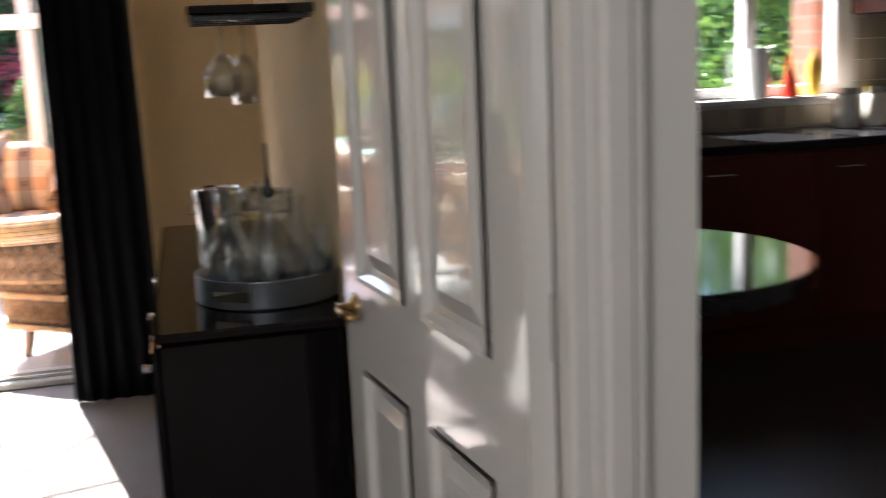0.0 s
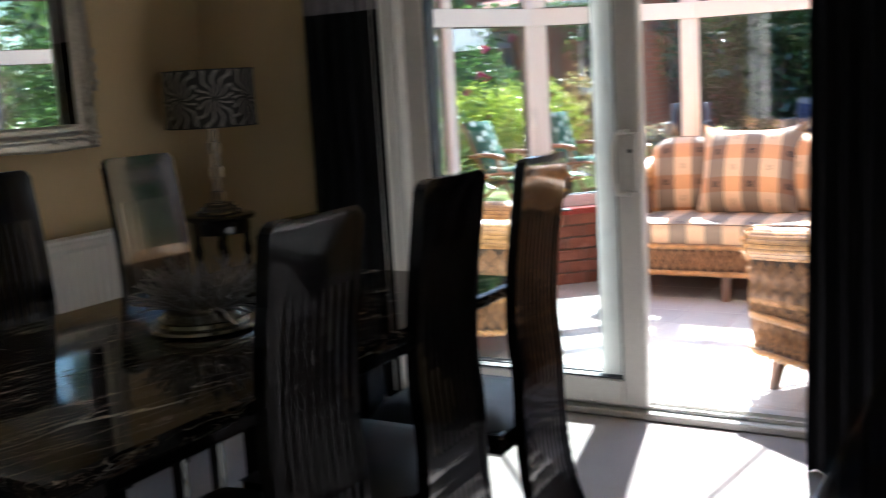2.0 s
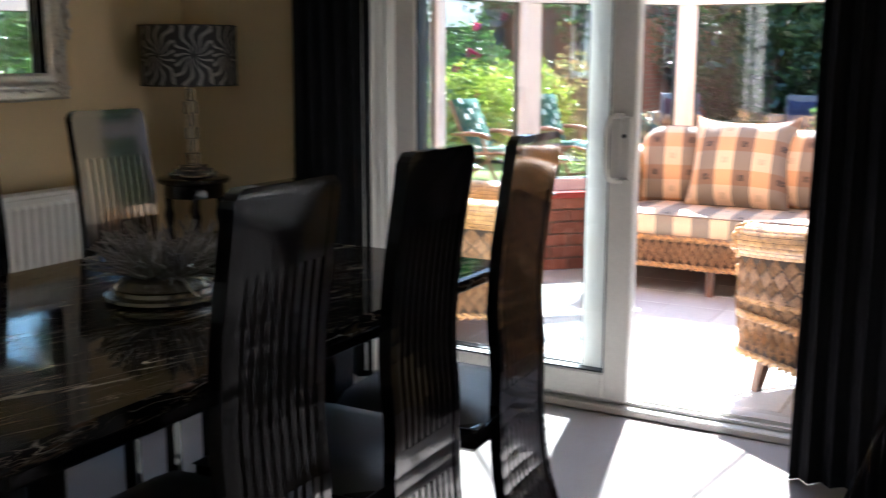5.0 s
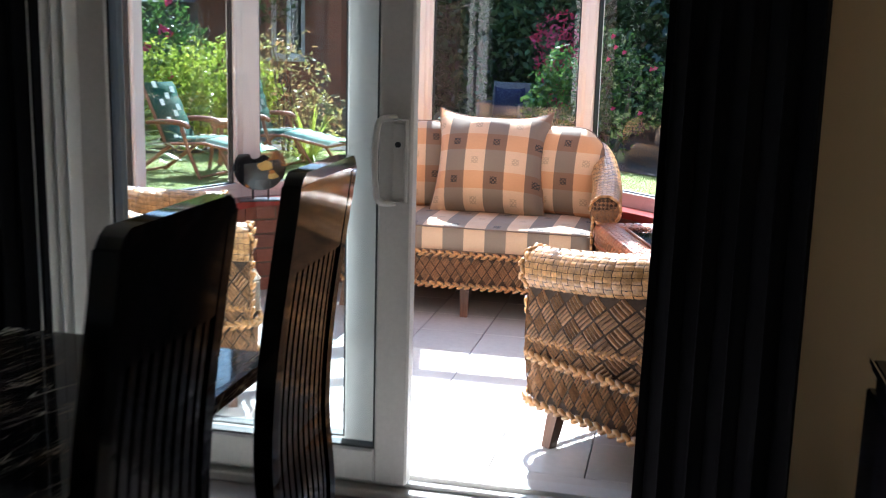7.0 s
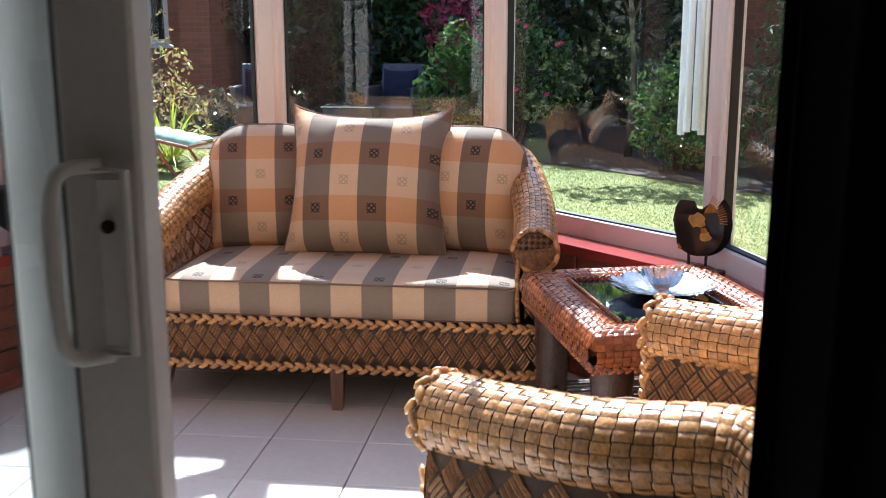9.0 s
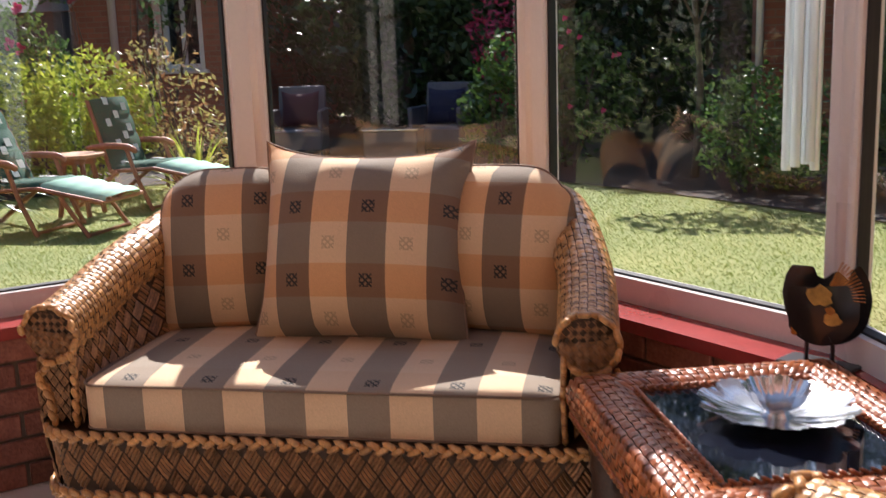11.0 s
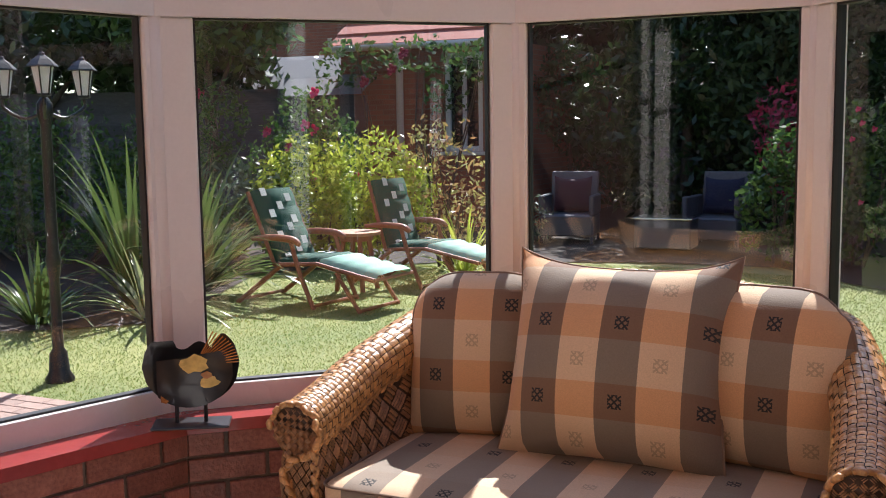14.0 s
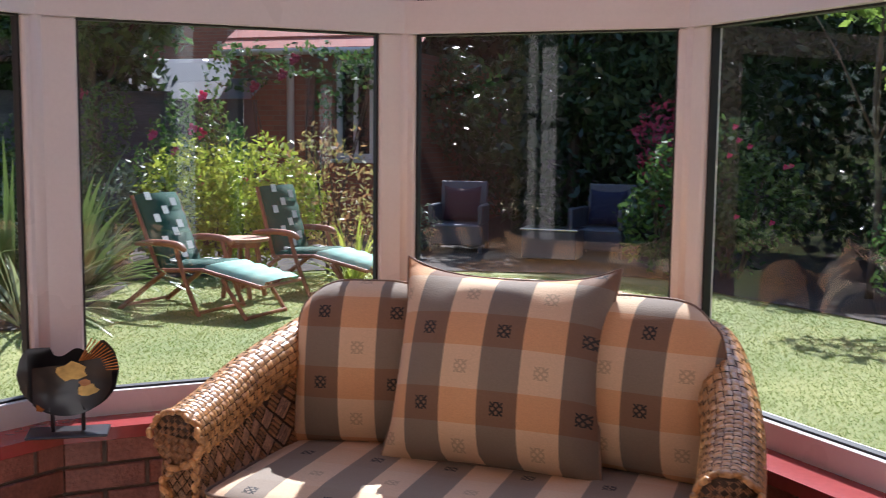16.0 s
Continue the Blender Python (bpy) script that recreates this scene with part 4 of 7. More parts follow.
def gilt_mirror():
    y0, y1, z0, z1 = 1.80, 3.575, 1.12, 2.16
    t = thing("wall_mirror", "large mirror in a carved silver gilt frame on the wall", "mirror", at=pose(WX, 1.80, 0, 0, 0, -2.7) @ pose(0, -1.80, 0))
    hy, hz = (y1 - y0) / 2 - 0.095, (z1 - z0) / 2 - 0.095
    part("mirror_glass", Shape().box((-0.002, -hy, -hz), (0.002, hy, hz)), "mirror", t, "clear mirror glass", loc=pose(0.026, (y0 + y1) / 2, (z0 + z1) / 2))
    part("backing", Shape().box((0.001, y0 + 0.03, z0 + 0.03), (0.006, y1 - 0.03, z1 - 0.03)), "steel_dark", t)
    prof = [(0.004, 0.0), (0.030, 0.004), (0.040, 0.015), (0.034, 0.028), (0.046, 0.042), (0.052, 0.052), (0.040, 0.062), (0.030, 0.078), (0.036, 0.086), (0.034, 0.094), (0.024, 0.105)]
    rnd = random.Random(3)
    for a, b, inward in (((y0, z0), (y1, z0), (0, 1)), ((y1, z0), (y1, z1), (-1, 0)), ((y1, z1), (y0, z1), (0, -1)), ((y0, z1), (y0, z0), (1, 0))):
        s, n = Shape(), 60
        rows = []
        for i in range(n + 1):
            u = i / n
            L = math.hypot(b[0] - a[0], b[1] - a[1])
            row = []
            for h, d in prof:
                cut = min(max(u * L, d), L - d)
                w = 0.006 * math.sin(u * L * 11) * math.sin(u * L * 5.3) if d < 0.02 else 0
                p = (a[0] + (b[0] - a[0]) * cut / L + inward[0] * (d + w), a[1] + (b[1] - a[1]) * cut / L + inward[1] * (d + w))
                row.append((h, p[0], p[1]))
            rows.append(row)
        part("frame_rail", s.grid(rows), "silver", t, "reeded silver gilt moulding", smooth=True)
    # carved corner scrolls and mid-rail crests
    def scroll(cy, cz, sy, sz, big=1.0):
        s = Shape()
        for k in range(7):
            a = k / 7 * 6.283
            s.lump(Vector((0.05, cy + math.cos(a) * 0.020 * big, cz + math.sin(a) * 0.020 * big)), Vector((0, math.cos(a), math.sin(a))), Vector((1, 0, 0)), (0.017 * big, 0.009 * big, 0.010))
        s.lump(Vector((0.056, cy, cz)), Vector((0, 1, 0)), Vector((1, 0, 0)), (0.011 * big, 0.011 * big, 0.012))
        for k in range(9):
            for dy, dz in ((1, 0), (0, 1)):
                q = 0.045 + 0.022 * k
                off = 0.012 * math.sin(k * 1.9)
                cx, cc = cy + sy * (q if dy else off), cz + sz * (q if dz else off)
                ang = Vector((0, sy * (dy or 0.5 * math.sin(k * 2.1)), sz * (dz or 0.5 * math.cos(k * 2.1))))
                s.lump(Vector((0.046, cx, cc)), ang, Vector((1, 0, 0)), (0.018 * (1 - k * 0.06), 0.008, 0.011))
        return s
    for cy, cz, sy, sz in ((y1 - 0.045, z0 + 0.045, -1, 1), (y0 + 0.045, z0 + 0.045, 1, 1), (y1 - 0.045, z1 - 0.045, -1, -1), (y0 + 0.045, z1 - 0.045, 1, -1)):
        part("carved_corner", scroll(cy, cz, sy, sz), "silver", t, "carved scroll ornament", smooth=True, kind="stuff")
    for cy, cz in (((y0 + y1) / 2, z0 + 0.01), ((y0 + y1) / 2, z1 - 0.01)):
        s = Shape()
        for k in range(-4, 5):
            s.lump(Vector((0.045, cy + k * 0.02, cz + 0.012 - abs(k) * 0.002)), Vector((0, 1, -0.6 * (k > 0) + 0.6 * (k < 0))), Vector((1, 0, 0)), (0.018, 0.010, 0.012))
        part("carved_crest", s, "silver", t, "carved leaf crest", smooth=True, kind="stuff")
    s = Shape()
    for k in range(9):
        for z in ((z0 + z1) / 2 - 0.28, (z0 + z1) / 2 + 0.10):
            s.lump(Vector((0.045, y1 - 0.006 + 0.008 * math.sin(k * 1.8), z + k * 0.018)), Vector((0, 0.5 * math.sin(k * 2), 1)), Vector((1, 0, 0)), (0.017, 0.009, 0.011))
    part("carved_side", s, "silver", t, smooth=True, kind="stuff")
    return t


gilt_mirror()


def lamp_stand():
    at = pose(-2.45, 4.09, 0)
    t = thing("side_table", "small round black turned wooden side table", "side table", at=at)
    part("top", Shape().lathe([(0.12, 0.745), (0.150, 0.752), (0.156, 0.762), (0.153, 0.772), (0.14, 0.776), (0.01, 0.776)], 28), "black_gloss", t, smooth=True, sharp=40)
    part("apron", Shape().lathe([(0.125, 0.69), (0.13, 0.70), (0.128, 0.745)], 28), "black_gloss", t, smooth=True, sharp=40)
    for k in range(4):
        a = radians(45 + 90 * k)
        prof = [(0.016, 0), (0.020, 0.03), (0.013, 0.10), (0.017, 0.2), (0.012, 0.35), (0.021, 0.5), (0.013, 0.56), (0.023, 0.61), (0.014, 0.65), (0.02, 0.70)]
        part("turned_leg", Shape().lathe(prof, 10, None, (0.108 * math.cos(a), 0.108 * math.sin(a), 0)), "black_gloss", t, smooth=True)
    part("shelf", Shape().lathe([(0.10, 0.22), (0.105, 0.23), (0.10, 0.24)], 20), "black_gloss", t, smooth=True, sharp=40)
    l = thing("table_lamp", "crystal-stemmed table lamp with a black and silver printed drum shade", "table lamp", at=pose(-2.45, 4.09, 0.777))
    for lo in ((0.075, 0.0, 0.018), (0.06, 0.018, 0.034), (0.045, 0.034, 0.05)):
        w, z0, z1 = lo
        part("base_plate", box_shape((-w, -w, z0), (w, w, z1), 0.003), "crystal_block", l, "clear crystal slab")
    for k in range(6):
        w = 0.016 if k % 2 else 0.024
        part("crystal_block", box_shape((-w, -w, 0.050 + k * 0.054), (w, w, 0.102 + k * 0.054), 0.004), "crystal_block", l, "clear crystal block")
    part("rod", Shape().lathe([(0.003, 0.05), (0.003, 0.40)], 8), "chrome", l)
    z0, z1 = 0.388, 0.632
    n = 40
    s = Shape()
    s.grid([[(0.2 * math.cos(2 * math.pi * i / n), 0.2 * math.sin(2 * math.pi * i / n), z) for i in range(n)] for z in (z0, z1)], wrap=True)
    s.grid([[(0.197 * math.cos(2 * math.pi * i / n), 0.197 * math.sin(2 * math.pi * i / n), z) for i in range(n)] for z in (z1, z0)], wrap=True)
    part("shade", s, "shade", l, "printed drum shade", smooth=True)
    for z in (z0, z1):
        part("shade_rim", Shape().tube([(0.2 * math.cos(2 * math.pi * i / n), 0.2 * math.sin(2 * math.pi * i / n), z) for i in range(n + 1)], 0.003, 6), "gasket", l)
    part("shade_spider", Shape().tube([(-0.197, 0, z0 + 0.03), (0.197, 0, z0 + 0.03)], 0.002, 5).tube([(0, -0.197, z0 + 0.03), (0, 0.197, z0 + 0.03)], 0.002, 5), "chrome", l)


lamp_stand()


def curtain(name, x0, x1, y, folds, seed, label):
    t = thing(name, label, "curtain", "curtains at the patio door", pose(0, y, 0))
    def sheet(z0, z1, nz, amp, off):
        rnd = random.Random(seed)
        ph = [rnd.uniform(0, 6) for _ in range(4)]
        rows = []
        for k in range(nz + 1):
            z = z0 + (z1 - z0) * k / nz
            row = []
            n = folds * 10
            spread = 1 + 0.05 * (1 - z / 2.2) + 0.01 * math.sin(z * 3 + ph[3])
            for i in range(n + 1):
                u = i / n
                a = u * folds * 2 * math.pi + 0.5 * math.sin(u * 5 + ph[0]) + 0.25 * math.sin(z * 1.7 + ph[1])
                xx = (x0 + x1) / 2 + (u - 0.5) * (x1 - x0) * spread + 0.008 * math.sin(2 * a)
                row.append((xx, amp * math.sin(a) * (0.75 + 0.25 * math.sin(u * 7 + ph[2])) + off, z))
            rows.append(row)
        return rows
    for nm, z0, z1, mt, lab in (("drape", 0.002, 1.60, "curtain", "plain black cloth"), ("top_band", 1.60, 2.2, "curtain_band", "patterned grey top band")):
        part(nm, Shape().grid(sheet(z0, z1, 12, 0.030, 0)).grid([r[::-1] for r in sheet(z0, z1, 12, 0.030, 0.004)]), mt, t, lab, smooth=True)
    return t


curtain("curtain", -1.935, -1.56, 4.12, 6, 1, "long black curtain with a grey top band near the lamp")
curtain("curtain", 0.135, 0.47, 3.90, 5, 2, "long black curtain with a grey top band beside the sideboard")
rail = thing("curtain_pole", "dark metal curtain pole over the patio door", "curtain pole", at=pose(0, 4.0, 2.22))
part("pole", Shape().tube([(-2.05, 0.05, 0), (0.6, -0.05, 0)], 0.014, 10), "steel_dark", rail, smooth=True)
for x_ in (-1.98, 0.52):
    part("bracket", Shape().tube([(x_, 0.0, 0), (x_, 0.33, 0)], 0.008, 6), "steel_dark", rail)
# pale vertical strips gathered beside the door
bl = thing("vertical_blind", "white vertical blind slats stacked beside the patio door", "blind", at=pose(-1.60, 4.12, 0.03))
for i_ in range(4):
    part("blind_slat", Shape().box((0.0, -0.004, 0), (0.075, 0.0, 2.05), pose(0.005 + 0.028 * i_, 0.012 * i_, 0, 0, 0, 62 + 5 * i_)), "blind", bl)


def sideboard():
    t = thing("sideboard", "glossy black sideboard with a chrome edged glass top", "sideboard", at=pose(0.53, 1.84, 0))
    part("carcass", box_shape((0.008, 0.008, 0.04), (0.40, 1.55, 0.735), 0.004), "black_gloss", t)
    part("top", box_shape((0.0, 0.0, 0.740), (0.41, 1.56, 0.762), 0.005), "black_gloss", t)
    part("plinth", box_shape((0.03, 0.02, 0.0), (0.39, 1.53, 0.04)), "black_gloss", t)
    part("edge_trim", Shape().box((-0.004, 0.0, 0.755), (-0.0005, 1.56, 0.764)), "chrome", t, "thin bright edge strip")
    for k in range(3):
        part("door", box_shape((-0.010, 0.03 + 0.505 * k, 0.07), (0.007, 0.52 + 0.505 * k, 0.72), 0.004), "black_gloss", t)
        part("door_knob", Shape().lathe([(0.008, 0), (0.010, 0.02), (0.0, 0.024)], 10, pose(-0.010, 0.12 + 0.505 * k, 0.66, 0, -90)), "chrome", t)


sideboard()


def tray_set():
    c = (0.80, 2.14)
    z = 0.763
    t = thing("serving_tray", "round ribbed grey metal tray with cut-out grips", "tray", at=pose(c[0], c[1], z) @ Matrix.Diagonal((0.88, 0.88, 1, 1)))
    part("tray_base", Shape().lathe([(0.19, 0.0), (0.19, 0.006), (0.01, 0.006)], 40), "steel_dark", t)
    prof = []
    for k in range(9):
        prof += [(0.196, 0.002 + k * 0.0075), (0.199, 0.005 + k * 0.0075)]
    n = 48
    s = Shape()
    s.grid([[(r * math.cos(2 * math.pi * i / n), r * math.sin(2 * math.pi * i / n), h) for i in range(n)] for r, h in prof + [(0.192, 0.066), (0.191, 0.008)]], wrap=True)
    part("tray_rim", s, "tray_metal", t, "ribbed rim", smooth=True)
    part("grip_slot", Shape().box((-0.05, -0.004, 0.022), (0.05, 0.0, 0.046), pose(-0.11, -0.171, 0, 0, 0, -33), 0.003), "chrome", t, "polished grip slot")
    base = z + 0.007

    def glassware(name, label, prof, x, y, grp="", rot=None):
        g = thing(name, label, "glass" if "glass" in name else "decanter", grp, pose(c[0] + x * 0.88, c[1] + y * 0.88, base) if rot is None else rot)
        outer = prof
        part("bowl", Shape().lathe(outer, 20, close=False).lathe([(0.001, outer[0][1] + 0.004), (outer[0][0], outer[0][1] + 0.004)], 20, close=False), "crystal", g, smooth=True)
        return g

    deca = [(0.045, 0), (0.055, 0.01), (0.06, 0.05), (0.052, 0.10), (0.030, 0.15), (0.016, 0.19), (0.014, 0.24), (0.022, 0.27)]
    cara = [(0.05, 0), (0.058, 0.01), (0.055, 0.06), (0.040, 0.13), (0.022, 0.18), (0.018, 0.23), (0.024, 0.26)]
    glassware("glass_decanter", "tall clear glass decanter with a narrow neck", deca, 0.0, 0.03)
    glassware("glass_carafe", "clear glass carafe with a flared lip", cara, -0.10, 0.05)
    glassware("glass_carafe", "short clear glass carafe with a flared lip", [(r, h * 0.85) for r, h in cara], 0.09, 0.07)
    d = glassware("glass_decanter", "clear conical glass decanter with a metal pourer", [(0.062, 0), (0.068, 0.008), (0.05, 0.09), (0.028, 0.17), (0.016, 0.22), (0.018, 0.24)], 0.01, -0.06)
    part("pourer", Shape().lathe([(0.013, 0.235), (0.016, 0.25), (0.008, 0.262), (0.004, 0.30), (0.0035, 0.36)], 10), "steel_dark", d, "dark metal pourer", smooth=True)
    flute = [(0.021, 0), (0.022, 0.003), (0.005, 0.008), (0.004, 0.06), (0.012, 0.075), (0.021, 0.12), (0.023, 0.16)]
    tumbler = [(0.019, 0), (0.020, 0.003), (0.0235, 0.12)]
    shot = [(0.026, 0), (0.028, 0.004), (0.034, 0.08)]
    rnd = random.Random(2)
    spots = [(-0.165, -0.03), (-0.13, -0.09), (-0.07, -0.13), (-0.01, -0.155), (0.055, -0.14), (0.11, -0.10), (0.15, -0.05), (0.165, 0.01), (-0.12, -0.02), (-0.06, -0.06), (0.075, -0.05), (0.12, 0.01), (-0.155, 0.03), (0.15, 0.07), (-0.05, 0.11), (0.05, 0.13)]
    for i, (x, y) in enumerate(spots):
        k = i % 3
        glassware(("cocktail_glass", "tall_glass", "tumbler_glass")[k], ("small clear stemmed glass on the tray", "tall narrow clear glass on the tray", "short clear tumbler on the tray")[k], (flute, tumbler, shot)[k], x * 0.97, y * 0.97, grp="glasses on the tray")
    b = thing("ice_bucket", "polished steel ice bucket with black inside", "ice bucket", at=pose(0.70, 2.60, z) @ Matrix.Diagonal((0.66, 0.66, 1.05, 1)))
    part("bucket_wall", Shape().lathe([(0.065, 0), (0.07, 0.01), (0.095, 0.20), (0.099, 0.205), (0.093, 0.20), (0.068, 0.02), (0.001, 0.02)], 28), "chrome", b, smooth=True, sharp=40)
    part("bucket_ring", Shape().tube([(-0.095, 0, 0.17), (-0.115, 0, 0.16), (-0.11, 0, 0.14), (-0.092, 0, 0.14)], 0.004, 6), "chrome", b)
    for x, y in ((0.80, 2.50), (0.86, 2.42), (0.73, 2.42)):
        g = thing("wine_glass", "upright clear wine glass behind the tray", "glass", "wine glasses on the sideboard", pose(x, y, z))
        pr = [(0.034, 0), (0.034, 0.003), (0.005, 0.010), (0.004, 0.10), (0.02, 0.12), (0.038, 0.16), (0.036, 0.22)]
        part("bowl", Shape().lathe(pr + [(r - 0.0015, h) for r, h in pr[::-1] if h > 0.12], 20), "crystal", g, smooth=True)


tray_set()
# glasses hung upside down from a dark shelf on the wall
shelf = thing("wall_glass_rack", "black wall rack over the sideboard holding glasses upside down", "glass rack", at=pose(0.80, 2.36, 1.430))
part("rack_board", box_shape((-0.14, -0.16, 0.0), (0.158, 0.35, 0.022), 0.004), "black_gloss", shelf)
for i_ in range(4):
    part("rack_rail", box_shape((-0.13, -0.13 + 0.13 * i_, -0.012), (0.15, -0.115 + 0.13 * i_, -0.001)), "steel_dark", shelf)
for x_, y_, w_, lab_ in ((-0.085, -0.10, 1.0, "clear round wine glass hanging upside down"), (-0.03, -0.02, 0.7, "clear tall flute hanging upside down")):
    pr_ = [(0.033, 0), (0.033, -0.003), (0.005, -0.010), (0.004, -0.075), (0.02 * w_, -0.085), (0.043 * w_, -0.12), (0.040 * w_, -0.165 - 0.02 * (w_ < 1))]
    g_ = thing("hanging_glass", lab_, "glass", "glasses on the wall rack", pose(0.82 + x_, 2.36 + y_, 1.427) @ Matrix.Scale(1.15, 4))
    part("bowl", Shape().lathe(pr_ + [(r - 0.0014, h) for r, h in pr_[::-1] if h < -0.09], 20, close=False), "crystal", g_, smooth=True)

# open panelled door against the east wall
dr = thing("door_2", "white gloss panelled inner door standing open with a brass lever", "door", kind="structure", at=pose(1.025, 0.745, 0, 0, 0, 97.8))
dw, dh, dt = 0.745, 1.98, 0.035


def leaf_panel(x0, x1, z0, z1):
    """A raised panel with stepped moulding on both faces."""
    s_ = Shape()
    for sgn, yy in ((-1, 0.0), (1, dt)):
        ring_ = [(0.0, 0.008), (0.008, 0.006), (0.018, -0.004), (0.030, -0.006), (0.055, 0.001)]
        rows_ = []
        for d, h in ring_:
            rows_.append([(x0 + d, yy + sgn * h, z0 + d), (x1 - d, yy + sgn * h, z0 + d), (x1 - d, yy + sgn * h, z1 - d), (x0 + d, yy + sgn * h, z1 - d)])
        s_.grid(rows_, wrap=True)
        s_.add(rows_[-1], [(0, 1, 2, 3)])
    return s_


s = Shape()
for lo, hi in (((0, 0, 0.01), (0.10, dt, dh)), ((dw - 0.10, 0, 0.01), (dw, dt, dh)), ((dw / 2 - 0.045, 0, 0.01), (dw / 2 + 0.045, dt, dh)),
               ((0.10, 0, 0.01), (dw / 2 - 0.045, dt, 0.22)), ((0.10, 0, 0.78), (dw / 2 - 0.045, dt, 0.94)), ((0.10, 0, dh - 0.11), (dw / 2 - 0.045, dt, dh)),
               ((dw / 2 + 0.045, 0, 0.01), (dw - 0.10, dt, 0.22)), ((dw / 2 + 0.045, 0, 0.78), (dw - 0.10, dt, 0.94)), ((dw / 2 + 0.045, 0, dh - 0.11), (dw - 0.10, dt, dh))):
    s.box(lo, hi)
part("door_leaf", s, "gloss", dr)
for a_, b_ in ((0.10, dw / 2 - 0.045), (dw / 2 + 0.045, dw - 0.10)):
    for z0_, z1_ in ((0.22, 0.78), (0.94, dh - 0.11)):
        part("door_panel", leaf_panel(a_, b_, z0_, z1_), "gloss", dr)
lv = Shape().lathe([(0.026, 0), (0.024, 0.006), (0.010, 0.010), (0.009, 0.035)], 14, pose(dw - 0.06, dt, 0.885, -90)).tube([(dw - 0.06, dt + 0.032, 0.885), (dw - 0.09, dt + 0.036, 0.885), (dw - 0.15, dt + 0.034, 0.888)], 0.008, 8)
part("lever_handle", lv, "brass", dr, "brass lever handle", smooth=True)
for z_ in (0.25, 1.0, 1.75):
    part("hinge", Shape().lathe([(0.006, -0.04), (0.006, 0.04)], 8, None, (-0.004, 0.0, z_)), "chrome", dr)

# ---- conservatory things ----
def weave_sheet(S, nu, nv, depth=0.004, sub=3, diag=False):
    """A sheet S(u, v) of nu by nv woven cells in relief."""
    rows = []
    N, K = nu * sub, nv * sub
    pts = [[Vector(S(i / N, j / K)) for j in range(K + 1)] for i in range(N + 1)]
    for i in range(N + 1):
        row = []
        for j in range(K + 1):
            a, b = pts[min(i + 1, N)][j] - pts[max(i - 1, 0)][j], pts[i][min(j + 1, K)] - pts[i][max(j - 1, 0)]
            n = a.cross(b)
            n = n.normalized() if n.length > 1e-9 else Vector((0, 0, 1))
            cu, cv = i / sub, j / sub
            if diag:
                p, q = cu + cv, cu - cv
                h = abs(math.sin(math.pi * p / 2)) * 0.6 + abs(math.sin(math.pi * q / 2)) * 0.6
                h = h + 0.35 * (math.sin(math.pi * cu * 2) * math.sin(math.pi * cv * 2))
            else:
                ku, kv = int(math.floor(cu + 1e-6)), int(math.floor(cv + 1e-6))
                fu, fv = cu - ku, cv - kv
                if (ku + kv) % 2:
                    h = math.sin(math.pi * fu) ** 0.7 if 0.02 < fu < 0.98 else 0
                    h *= 0.55 + 0.45 * math.sin(math.pi * fv)
                else:
                    h = math.sin(math.pi * fv) ** 0.7 if 0.02 < fv < 0.98 else 0
                    h *= 0.55 + 0.45 * math.sin(math.pi * fu)
            row.append(pts[i][j] + n * depth * h)
        rows.append(row)
    return Shape().grid(rows)


def cane_sheet(S, nu, nv, depth=0.005):
    """Basket weave: every cell its own arched strand patch, over and under by turns."""
    s = Shape()
    e = 0.002
    for i in range(nu):
        for j in range(nv):
            over = (i + j) % 2 == 0
            uu = [i / nu, (i + 0.5) / nu, (i + 1) / nu]
            c = Vector(S(uu[1], (j + 0.5) / nv))
            a = Vector(S(min(1, uu[1] + e), (j + 0.5) / nv)) - Vector(S(max(0, uu[1] - e), (j + 0.5) / nv))
            b = Vector(S(uu[1], min(1, (j + 0.5) / nv + e * 4))) - Vector(S(uu[1], max(0, (j + 0.5) / nv - e * 4)))
            n = a.cross(b)
            n = n.normalized() if n.length > 1e-12 else Vector((0, 0, 1))
            rows = []
            for p in range(4):
                row = []
                for q in range(4):
                    fu, fv = p / 3, q / 3
                    g = 0.07
                    if over:
                        h = math.sin(math.pi * (0.06 + 0.88 * fu)) * (0.75 + 0.25 * math.sin(math.pi * fv))
                        fv = g + (1 - 2 * g) * fv
                    else:
                        h = math.sin(math.pi * (0.06 + 0.88 * fv)) * (0.75 + 0.25 * math.sin(math.pi * fu))
                        fu = g + (1 - 2 * g) * fu
                    row.append(Vector(S((i + fu) / nu, (j + fv) / nv)) + n * depth * h)
                rows.append(row)
            s.grid(rows)
    return s


